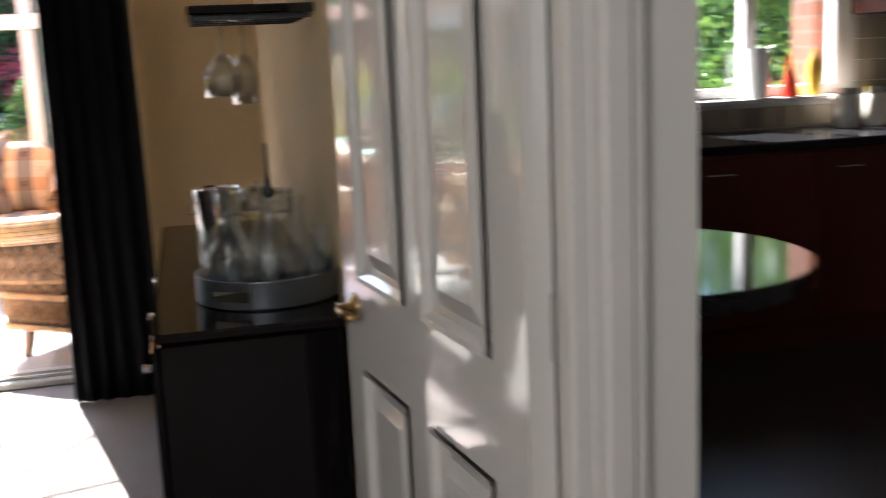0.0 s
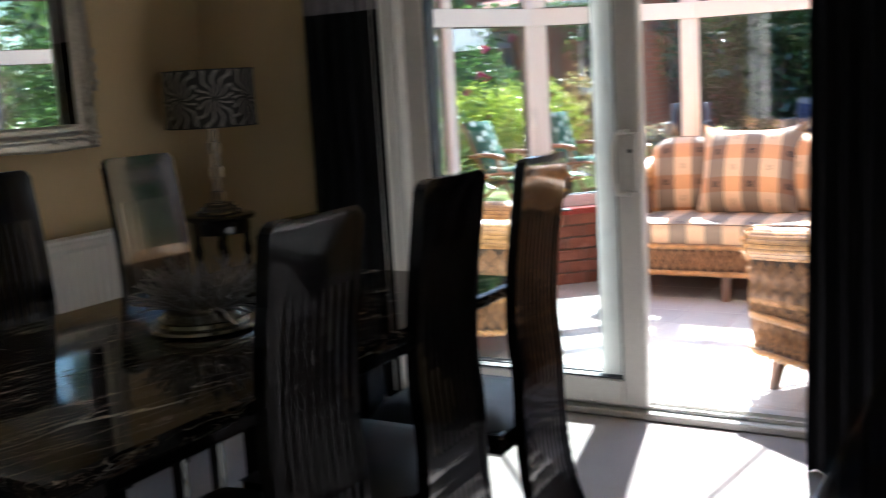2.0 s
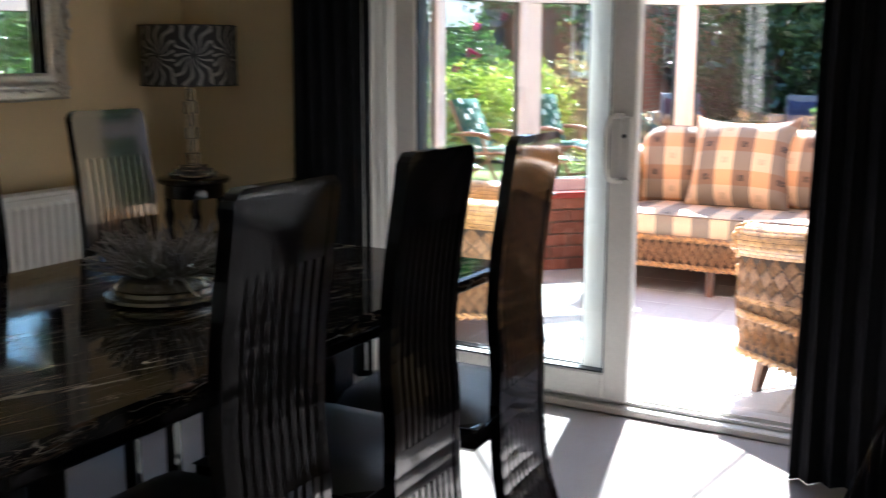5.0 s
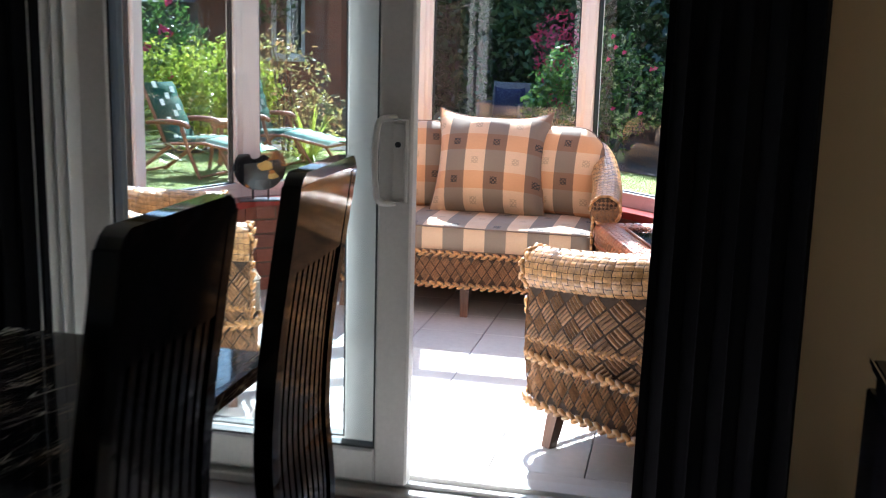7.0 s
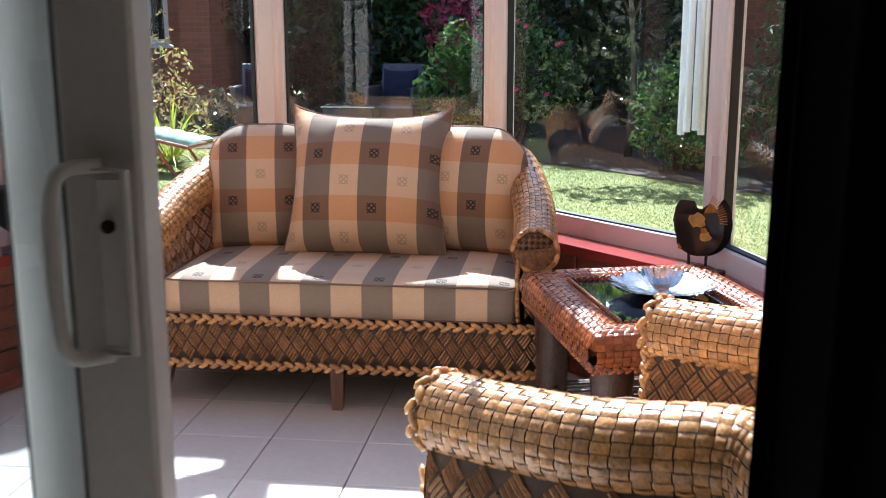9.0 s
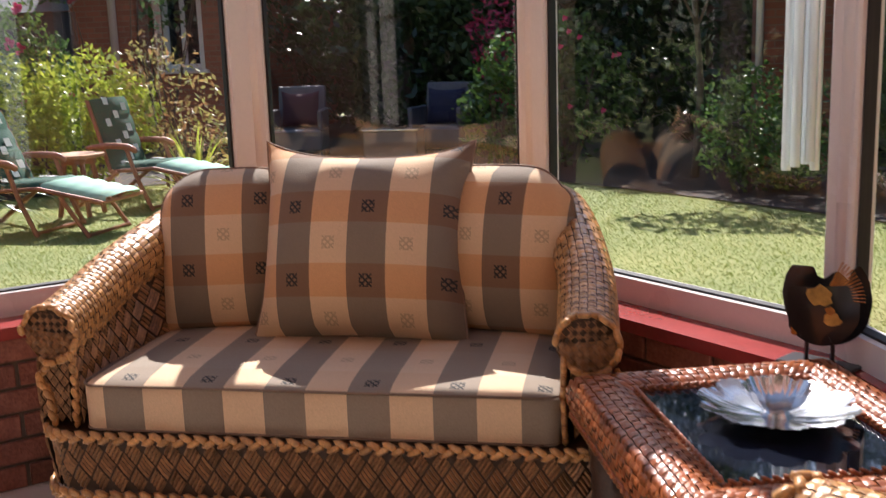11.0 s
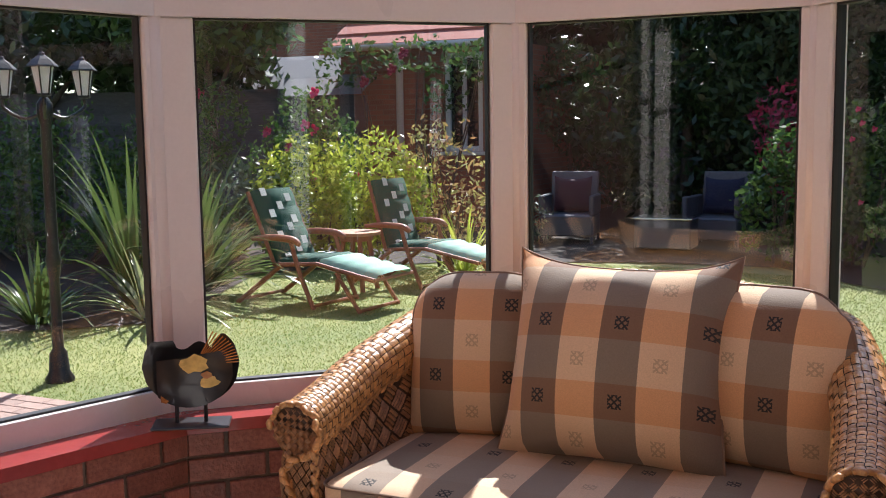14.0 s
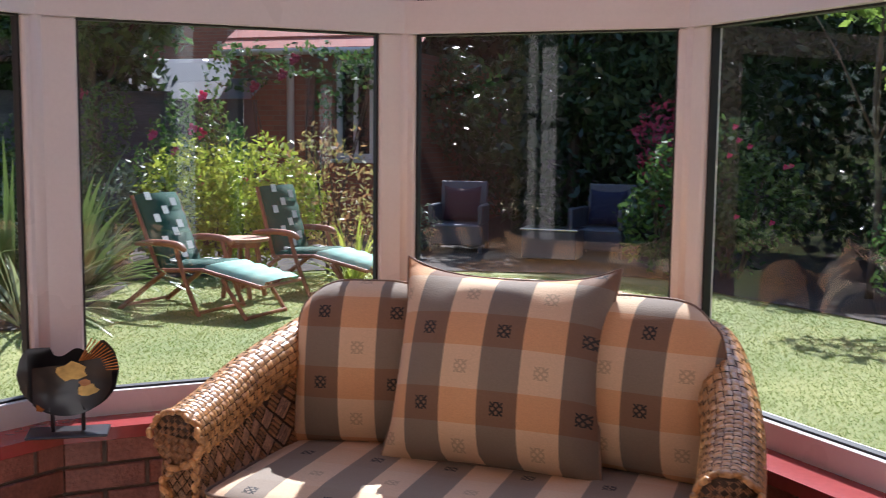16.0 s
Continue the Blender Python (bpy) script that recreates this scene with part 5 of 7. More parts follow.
def diamond_sheet(S, nu, nv, depth=0.005, strands=4, side=1):
    """Diamond twill: lozenges of slanting cord ridges, leaning one way and the other by turns."""
    s = Shape()
    for i in range(nu + 1):
        for j in range(2 * nv - 1):
            cu = (i + (0.5 if j % 2 else 0.0)) / nu
            cv = (j + 1) / (2 * nv)
            for k in range(strands):
                w0 = (k + 0.5) / strands * 2 - 1
                pts = []
                for a in (-1, 0, 1):
                    row = []
                    for w in (w0 - 0.85 / strands, w0, w0 + 0.85 / strands):
                        # lozenge axes: one along each diagonal of the cell
                        p, q = (w * 0.47, a * 0.43) if j % 2 else (a * 0.43, w * 0.47)
                        u, v = cu + (p - q) * 0.5 / nu, cv + (p + q) * 0.5 / nv
                        row.append((min(1.0, max(0.0, u)), min(1.0, max(0.0, v)), w == w0, a == 0))
                    pts.append(row)
                u0, v0 = pts[1][1][0], pts[1][1][1]
                e1 = Vector(S(min(1, u0 + 0.002), v0)) - Vector(S(max(0, u0 - 0.002), v0))
                e2 = Vector(S(u0, min(1, v0 + 0.01))) - Vector(S(u0, max(0, v0 - 0.01)))
                nn = e1.cross(e2)
                nn = nn.normalized() * side if nn.length > 1e-12 else Vector((0, 0, 1))
                s.grid([[Vector(S(u, v)) + nn * depth * (0.15 + 0.55 * top + 0.30 * mid) for u, v, top, mid in row] for row in pts])
    return s


def basket_disc(c, r):
    """A round end of plaited cord patches, bulging towards -y."""
    s, n = Shape(), 7
    for i in range(n):
        for j in range(n):
            x, z = (i + 0.5) / n * 2 - 1, (j + 0.5) / n * 2 - 1
            if x * x + z * z > 0.95:
                continue
            for k in (-1, 0, 1):
                o = k * 0.3 / n * 2
                d = Vector((1, 0, 1)) if (i + j) % 2 else Vector((1, 0, -1))
                e = Vector((-d.z, 0, d.x))
                s.lump(c + (Vector((x, 0, z)) + e * o * 0.6) * r + Vector((0, -0.006, 0)), d, Vector((0, -1, 0)), (r * 1.05 / n, r * 0.24 / n, 0.005), 5)
    rows = [[c + Vector((r * q / 3 * math.cos(a * math.pi / 8), 0.001, r * q / 3 * math.sin(a * math.pi / 8))) for a in range(16)] for q in range(4)]
    return s.grid(rows, wrap=True)


def braid(path, size=0.016, up=Vector((0, 0, 1))):
    """A plaited cord of slanting lumps along a path."""
    s = Shape()
    pts = [Vector(p) for p in path]
    step, k = size * 0.72, 0
    for a, b in zip(pts, pts[1:]):
        L = (b - a).length
        if L < 1e-6:
            continue
        d = (b - a) / L
        side = d.cross(up)
        side = side.normalized() if side.length > 1e-3 else d.cross(Vector((1, 0, 0))).normalized()
        u2 = side.cross(d)
        for i in range(max(1, round(L / step))):
            p = a + d * (i + 0.5) * L / max(1, round(L / step))
            sg = 1 if k % 2 else -1
            k += 1
            s.lump(p + u2 * sg * size * 0.22, (d + u2 * -sg * 0.5), side, (size * 0.82, size * 0.40, size * 0.42), 5)
    return s


def pillow(w, h, t, seam=0.012, n=14, puff=1.0, sag=0.06, ears=0.03, rounded=0.0):
    """A cushion standing in the x-z plane, face to -y, its foot at z = 0."""
    f, b = [], []
    for i in range(n + 1):
        rf, rb = [], []
        for j in range(n + 1):
            u, v = 2 * i / n - 1, 2 * j / n - 1
            k = max(0.0, (1 - abs(u) ** 2.2)) ** 0.5 * max(0.0, (1 - abs(v) ** 2.2)) ** 0.5
            pin = 1 - sag * (1 - abs(v) ** 2) * abs(u) ** 3
            x = u * w / 2 * pin * (1 - rounded * max(0.0, v) ** 3)
            z = h / 2 + v * h / 2 * (1 - sag * 0.8 * (1 - u * u) * abs(v) ** 3) + (ears * abs(u) ** 4 * max(0, v) ** 3)
            rf.append((x, -t / 2 * k * puff, z))
            rb.append((x, t / 2 * k, z))
        f.append(rf)
        b.append(rb[::-1])
    edge = [f[0][j] for j in range(n + 1)] + [f[i][n] for i in range(1, n + 1)] + [f[n][j] for j in range(n - 1, -1, -1)] + [f[i][0] for i in range(n - 1, -1, -1)]
    return Shape().grid(f).grid(b), Shape().tube(edge, 0.004, 5)


def box_cushion(w, d, h, n=16):
    """A flat box cushion with a soft crowned top, its foot at z = 0."""
    rows = []
    prof = [(0.0, 0.004), (0.0, h * 0.5), (0.0, h - 0.012), (0.010, h - 0.002), (0.05, h + 0.006), (0.14, h + 0.012)]
    def ring(ins, z):
        r, out = 0.04, []
        for cx, cy, a0 in ((w / 2 - r, -d / 2 + r, -90), (w / 2 - r, d / 2 - r, 0), (-w / 2 + r, d / 2 - r, 90), (-w / 2 + r, -d / 2 + r, 180)):
            for k in range(5):
                a = radians(a0 + 22.5 * k)
                rr = r
                x, y = cx + rr * math.cos(a), cy + rr * math.sin(a)
                out.append((x * (1 - ins / (w / 2)), y * (1 - ins / (d / 2)), z))
            nx, ny = ((w / 2, d / 2 - r), (-w / 2 + r, d / 2), (-w / 2, -d / 2 + r), (w / 2 - r, -d / 2))[len(out) // 5 - 1 if len(out) % 5 == 0 and len(out) < 21 else 0]
        return out
    rows = [ring(i, z) for i, z in prof]
    s = Shape().grid(rows, wrap=True)
    s.add(rows[-1], [tuple(range(20))])
    s.add(rows[0], [tuple(range(19, -1, -1))])
    pipes = [Shape().tube(ring(0.0, z) + [ring(0.0, z)[0]], 0.0035, 5) for z in (h - 0.004, 0.004)]
    return s, pipes


def wicker_seat(width, depth, at, name, label, grp, arm_h=0.585, back_h=0.80, base_top=0.315, cushions=3, seed=0):
    """A rolled-arm wicker seat that faces -y, its middle front on the origin."""
    t = thing(name, label, "sofa" if cushions == 3 else "armchair", grp, at)
    W, D = width / 2, depth
    roll = 0.068
    # line of the roll: up one arm, round the back, down the other
    rise = back_h - arm_h
    line = [(-W + 0.045, 0.02, arm_h - 0.14 * rise), (-W + 0.05, 0.16, arm_h), (-W + 0.065, 0.34, arm_h + 0.25 * rise), (-W + 0.12, D - 0.16, arm_h + 0.6 * rise),
            (-W * 0.72, D - 0.055, back_h - 0.05), (-W * 0.36, D - 0.03, back_h + 0.0), (0, D - 0.02, back_h + 0.012)]
    line = line + [(-x, y, z) for x, y, z in line[-2::-1]]
    path = smoothpath(line, 8)
    n = len(path)
    # foot of the outer skirt under each point of the roll
    def foot(p):
        x = max(-W + 0.03, min(W - 0.03, p.x * 1.03))
        return Vector((x, min(p.y, D - 0.03), 0.165))
    inward = []
    for i, p in enumerate(path):
        d = path[min(i + 1, n - 1)] - path[max(i - 1, 0)]
        v = Vector((d.y, -d.x, 0))
        v.normalize()
        inward.append(v)
    def at_u(u, arr):
        x = u * (n - 1)
        i = min(int(x), n - 2)
        return arr[i].lerp(arr[i + 1], x - i)
    def Sroll(u, v):
        p, w = at_u(u, path), at_u(u, inward).normalized()
        a = radians(-90 + 360 * v)
        return p + w * (roll * math.cos(a)) + Vector((0, 0, roll * math.sin(a)))
    total = sum((path[i + 1] - path[i]).length for i in range(n - 1))
    part("arm_roll", cane_sheet(Sroll, int(total / 0.021), 22, 0.0034), "wicker", t, "basket-woven roll of light cane", smooth=True)
    part("roll_core", Shape().tube([p for p in path], roll - 0.004, 12), "gap_shade", t, smooth=True)
    def Souter(u, v):
        p, w = at_u(u, path), at_u(u, inward).normalized()
        top = p - w * roll * 0.55 + Vector((0, 0, -roll * 0.75))
        f = foot(at_u(u, path) - w * 0.02)
        q = f.lerp(top, v)
        return q - w * 0.02 * math.sin(v * math.pi)
    part("outer_skirt", Shape().grid([[Souter(i / 60, j / 8) for j in range(9)] for i in range(61)]), "gap_shade", t, "dark sheet standing in for shade between the strands", smooth=True)
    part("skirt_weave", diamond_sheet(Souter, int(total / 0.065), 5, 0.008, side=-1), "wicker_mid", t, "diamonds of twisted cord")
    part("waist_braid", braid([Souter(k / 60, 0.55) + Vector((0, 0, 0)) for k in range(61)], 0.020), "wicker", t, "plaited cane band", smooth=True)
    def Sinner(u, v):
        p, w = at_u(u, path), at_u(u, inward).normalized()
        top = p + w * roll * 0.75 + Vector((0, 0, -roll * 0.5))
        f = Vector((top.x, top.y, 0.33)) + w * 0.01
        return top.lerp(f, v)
    part("inner_back", Shape().grid([[Sinner(i / 60, j / 6) for j in range(7)] for i in range(61)]), "gap_shade", t, smooth=True)
    part("inner_weave", diamond_sheet(Sinner, int(total / 0.055), 4, 0.007, side=-1), "wicker_mid", t, "slanting twisted cord weave")
    part("inner_braid", braid([Sinner(k / 80, 0.02) for k in range(81)], 0.022), "wicker", t, "pale plaited cane band", smooth=True)
    # front scrolls of the arms
    for sx in (-1, 1):
        e = path[0] if sx < 0 else path[-1]
        c0 = Vector((e.x, e.y - 0.002, e.z))
        def Sdisc(u, v, c0=c0):
            a, r = u * 2 * math.pi, roll * 0.98 * (1 - v)
            return c0 + Vector((r * math.cos(a), -0.004 * (1 - v), r * math.sin(a)))
        part("arm_scroll", basket_disc(c0, roll * 0.93), "wicker_mid", t, smooth=True)
        ring = [c0 + Vector(((roll + 0.002) * math.cos(a), -0.008, (roll + 0.002) * math.sin(a))) for a in [radians(-120 + sx * 0 + 300 * k / 16) for k in range(17)]]
        part("scroll_braid", braid(ring, 0.024, Vector((0, -1, 0))), "wicker", t, "plaited cane edge", smooth=True, kind="stuff")
        post = smoothpath([c0 + Vector((-0.055 * -sx * -1, -0.004, -0.04)), c0 + Vector((sx * 0.035, -0.006, -0.10)), Vector((sx * (W - 0.03), 0.012, 0.40)), Vector((sx * (W - 0.035), 0.010, 0.33))], 5)
        part("post_braid", braid(post, 0.024, Vector((0, -1, 0))), "wicker", t, "plaited cane edge", smooth=True, kind="stuff")
        inner_post = [c0 + Vector((-sx * 0.052, -0.006, -0.03)), c0 + Vector((-sx * 0.054, -0.006, -0.12)), Vector((c0.x - sx * 0.050, 0.008, 0.33))]
        part("post_braid", braid(inner_post, 0.022, Vector((0, -1, 0))), "wicker", t, "plaited cane edge", smooth=True, kind="stuff")
        def Sfront(u, v, sx=sx, c0=c0):
            x = c0.x + sx * (0.040 - 0.08 * u)
            return Vector((x + sx * 0.01 * (1 - v), c0.y + 0.004, 0.33 + (c0.z - 0.05 - 0.33) * v)) if sx > 0 else Vector((c0.x - 0.040 + 0.08 * u - 0.01 * (1 - v), c0.y + 0.004, 0.33 + (c0.z - 0.05 - 0.33) * v))
        part("arm_front", diamond_sheet(Sfront, 3, 5, 0.005), "wicker_mid", t, smooth=True)
    # base box with rounded corners
    def plan(u, out=0.0):
        r = 0.10
        corners = [(-W + r, r, 180), (W - r, r, 270), (W - r, D - 0.03, 0), (-W + r, D - 0.03, 90)]
        pts = []
        for cx, cy, a0 in corners:
            rr = (r + out) if cy == r else (0.03 + out)
            for k in range(7):
                a = radians(a0 + 15 * k)
                pts.append(Vector((cx + rr * math.cos(a) + (0.07 * (1 if cx > 0 else -1) if cy != r else 0), cy + rr * math.sin(a) - (0.02 if cy == r else 0), 0)))
        pts.append(pts[0])
        if u is None:
            return pts
        Ls = [0]
        for a, b in zip(pts, pts[1:]):
            Ls.append(Ls[-1] + (b - a).length)
        x = u * Ls[-1]
        for i in range(len(pts) - 1):
            if x <= Ls[i + 1] + 1e-9:
                return pts[i].lerp(pts[i + 1], (x - Ls[i]) / max(Ls[i + 1] - Ls[i], 1e-9))
        return pts[-1]
    per = sum((b - a).length for a, b in zip(plan(None), plan(None)[1:]))
    def Sbase(u, v):
        p = plan(u, -0.012 + 0.010 * v)
        return Vector((p.x, p.y, 0.165 + (base_top - 0.165) * v))
    part("base_skirt", Shape().grid([[Sbase(i / 120, j / 3) for j in range(4)] for i in range(121)]), "gap_shade", t, "dark sheet standing in for shade between the strands", smooth=True)
    part("base_weave", diamond_sheet(Sbase, int(per / 0.050), 2, 0.009), "wicker_mid", t, "diamonds of twisted cord")
    for z, nm in ((base_top, "upper_braid"), (0.165, "lower_braid")):
        ring = [Vector((p.x, p.y, z)) for p in plan(None, 0.012)]
        part(nm, braid(ring, 0.026), "wicker", t, "thick plaited cane edge", smooth=True)
    part("deck", Shape().add([(p.x, p.y, base_top + 0.004) for p in plan(None)[:-1]], [tuple(range(28))]), "wicker_dark", t)
    for x, y, lean in ((-W + 0.10, 0.09, -1), (W - 0.10, 0.09, 1), (-W + 0.12, D - 0.08, -1), (W - 0.12, D - 0.08, 1)) + (((0, 0.06, 0), (0, D - 0.08, 0)) if cushions == 3 else ()):
        leg = Shape()
        a, b = Vector((x, y, 0.165)), Vector((x + 0.03 * lean, y - (0.015 if y < 0.2 else -0.02), 0))
        leg.add([a + Vector(q) for q in ((-0.024, -0.024, 0), (0.024, -0.024, 0), (0.024, 0.024, 0), (-0.024, 0.024, 0))] + [b + Vector(q) for q in ((-0.017, -0.017, 0), (0.017, -0.017, 0), (0.017, 0.017, 0), (-0.017, 0.017, 0))],
                [(0, 1, 2, 3), (7, 6, 5, 4), (0, 4, 5, 1), (1, 5, 6, 2), (2, 6, 7, 3), (3, 7, 4, 0)])
        part("leg", leg, "leg_wood", t, "splayed brown wooden leg")
    return t


def seat_cushion(w, d, at, h=0.118):
    sh, pipes = box_cushion(w, d, h)
    c = thing("seat_cushion", "checked cream and grey box cushion on the wicker seat", "cushion", "cushions of the wicker suite", at)
    part("cover", sh, "plaid_seat", c, "woven check cloth", smooth=True, sharp=50)
    for p in pipes:
        part("piping", p, "plaid_pipe", c, "fine cord piping", smooth=True)
    return c


def back_cushion(w, h, t_, at, label, cloth="plaid_back", **kw):
    sh, pp = pillow(w, h, t_, n=20, **kw)
    c = thing("back_cushion", label, "cushion", "cushions of the wicker suite", at)
    part("cover", sh, cloth, c, "woven check cloth", smooth=True)
    part("piping", pp, "plaid_pipe", c, "dark corded edge", smooth=True)
    return c


M["plaid_pipe"] = mat("cushion_piping", (0.24, 0.16, 0.11), 0.8)
SX, SY = -0.772, 6.215
wicker_seat(1.37, 0.80, pose(SX, SY, 0), "wicker_sofa", "two-seat cane sofa with woven rolled arms and short wooden legs", "wicker seats of the conservatory", cushions=3)
seat_cushion(1.15, 0.66, pose(SX + 0.008, SY + 0.325, 0.322))
back_cushion(0.43, 0.46, 0.24, pose(SX - 0.355, SY + 0.50, 0.435, -10, 0, 12), "checked back cushion leaning in the corner of the sofa", "plaid_side", ears=-0.05, sag=0.03, rounded=0.24)
back_cushion(0.43, 0.46, 0.24, pose(SX + 0.375, SY + 0.50, 0.435, -10, 0, -12), "checked back cushion with a turned corner on the sofa", "plaid_corner", ears=-0.06, sag=0.03, rounded=0.22)
back_cushion(0.585, 0.52, 0.33, pose(SX + 0.026, SY + 0.385, 0.438, -20, 0.4, 0), "large checked scatter cushion standing before the others", "plaid_back", ears=0.03, sag=0.09)
for sx_ in (1, -1):
    A_, B_ = (-0.28, 4.72), (0.20, 5.36)
    mx_, my_ = (A_[0] + B_[0]) / 2, (A_[1] + B_[1]) / 2
    ang_ = -127 if sx_ > 0 else 127
    px_ = mx_ if sx_ > 0 else 2 * SX + 0.02 - mx_
    base_ = pose(px_, my_, 0, 0, 0, ang_)
    if sx_ < 0:
        base_ = pose(-1.42, 5.13, 0, 0, 0, 121)
    wicker_seat(0.78 if sx_ > 0 else 0.84, 0.70 if sx_ > 0 else 0.62, base_, "wicker_armchair", "cane armchair with a woven rolled back, facing the room's middle", "wicker seats of the conservatory", arm_h=0.60, back_h=0.67, cushions=1)
    seat_cushion(0.58, 0.56, base_ @ pose(0, 0.24, 0.322))
    back_cushion(0.54, 0.36, 0.14, base_ @ pose(0, 0.50, 0.435, -14), "checked back cushion of a cane armchair", ears=-0.02)


def coffee_table():
    N, L, R = Vector((0.038, 5.505)), Vector((-0.165, 6.17)), Vector((0.595, 5.675))
    e1, e2 = L - N, R - N
    ang = math.atan2(e2.y, e2.x)
    c = N + e1 / 2 + e2 / 2
    w, d, H = e2.length, e1.length, 0.50
    t = thing("coffee_table", "square red-brown wicker coffee table with a black glass top", "coffee table", at=pose(c.x, c.y, 0, 0, 0, math.degrees(ang)))
    b = 0.105
    for k, (L_, W_) in enumerate(((w, d), (d, w), (w, d), (d, w))):
        def S(u, v, L_=L_, W_=W_):
            x = (u - 0.5) * L_
            ins = b * min(1, max(0, v))
            half = L_ / 2 - ins
            x = (2 * u - 1) * half
            a = v * math.pi
            y = -W_ / 2 + ins
            z = H - 0.004 + 0.018 * math.sin(min(1, v * 1.05) * math.pi) - (0.0 if v > 0.02 else 0.03)
            return Matrix.Rotation(radians(90 * k), 3, "Z") @ Vector((x, y, z))
        part("top_border", cane_sheet(S, int(L_ / 0.022), 6, 0.0034), "wicker_red", t, "basket-woven top border", smooth=True)
        def S2(u, v, L_=L_, W_=W_):
            a = -0.15 + v * 1.3
            return Matrix.Rotation(radians(90 * k), 3, "Z") @ Vector(((2 * u - 1) * (L_ / 2 - 0.004), -W_ / 2 - 0.012 * math.sin(v * math.pi), H - 0.075 + 0.075 * v))
        part("apron", cane_sheet(S2, int(L_ / 0.022), 5, 0.0034), "wicker_red", t, smooth=True)
        R3 = Matrix.Rotation(radians(90 * k), 3, "Z")
        edge = [R3 @ Vector(((2 * q - 1) * (L_ / 2 - b - 0.004), -W_ / 2 + b + 0.004, H + 0.002)) for q in (0, 1)]
        part("inner_braid", braid(edge, 0.013), "wicker_red", t, "fine plaited edge", smooth=True, kind="stuff")
        edge = [R3 @ Vector(((2 * q - 1) * (L_ / 2), -W_ / 2 - 0.002, H - 0.082)) for q in (0, 1)]
        part("lower_braid", braid(edge, 0.015), "wicker_red", t, "plaited lower edge", smooth=True)
        cx = R3 @ Vector((-L_ / 2 + 0.075, -W_ / 2 + 0.075, 0))
        def S3(u, v, cx=cx):
            a = u * 2 * math.pi
            r = 0.046 + 0.012 * abs(1 - 2 * v) ** 2
            return Vector((cx.x + r * math.cos(a), cx.y + r * math.sin(a), 0.0 + (H - 0.085) * v))
        part("leg", weave_sheet(S3, 14, 22, 0.003, sub=2), "wicker_dark", t, "dark wrapped cane leg", smooth=True)
        e = [R3 @ Vector(((2 * q - 1) * (L_ / 2 - 0.09), -W_ / 2 + 0.075, 0.16)) for q in (0, 1)]
        part("stretcher", Shape().tube(e, 0.014, 8), "wicker_dark", t, smooth=True)
    x0, y0 = w / 2 - b - 0.008, d / 2 - b - 0.008
    part("rim", Shape().box((-x0, -y0, H - 0.02), (x0, y0, H - 0.012)), "teak", t)
    part("glass_top", Shape().box((-x0 + 0.002, -y0 + 0.002, H - 0.011), (x0 - 0.002, y0 - 0.002, H - 0.003), None, 0.002), "blackglass", t, "black glass with sky reflected")
    for i in range(9):
        yy = -d / 2 + 0.09 + (d - 0.18) * i / 8
        part("shelf_rod", Shape().tube([(-w / 2 + 0.08, yy, 0.165), (w / 2 - 0.08, yy, 0.165)], 0.006, 6), "wicker_dark", t)
    # pewter flower dish
    f = thing("flower_dish", "polished pewter dish shaped like an open flower on the glass", "dish", at=pose(0.232, 5.965, H - 0.002))
    def petals(r0, r1, npt, lift, amp, base, nu=96, nv=12):
        rows = []
        for i in range(nv + 1):
            v = i / nv
            row = []
            for j in range(nu):
                a = 2 * math.pi * j / nu
                lobe = abs(math.sin(npt * a / 2)) ** 0.5
                r = r0 + (r1 - r0) * v * (1 - amp * (1 - lobe) * v)
                rib = 0.0022 * math.sin(npt * 4 * a) * v
                z = base + lift * v ** 2.2 + rib - 0.006 * (1 - lobe) * v
                row.append((r * math.cos(a), r * math.sin(a), z))
            rows.append(row)
        return Shape().grid(rows, wrap=True)
    part("outer_petals", petals(0.02, 0.150, 10, 0.030, 0.22, 0.004), "pewter", f, "ribbed outer petals", smooth=True)
    part("inner_cup", petals(0.018, 0.066, 7, 0.042, 0.2, 0.022), "pewter", f, "ribbed inner petals", smooth=True)
    part("cup_stem", Shape().lathe([(0.03, 0.004), (0.022, 0.012), (0.02, 0.024)], 16), "pewter", f, smooth=True)


coffee_table()


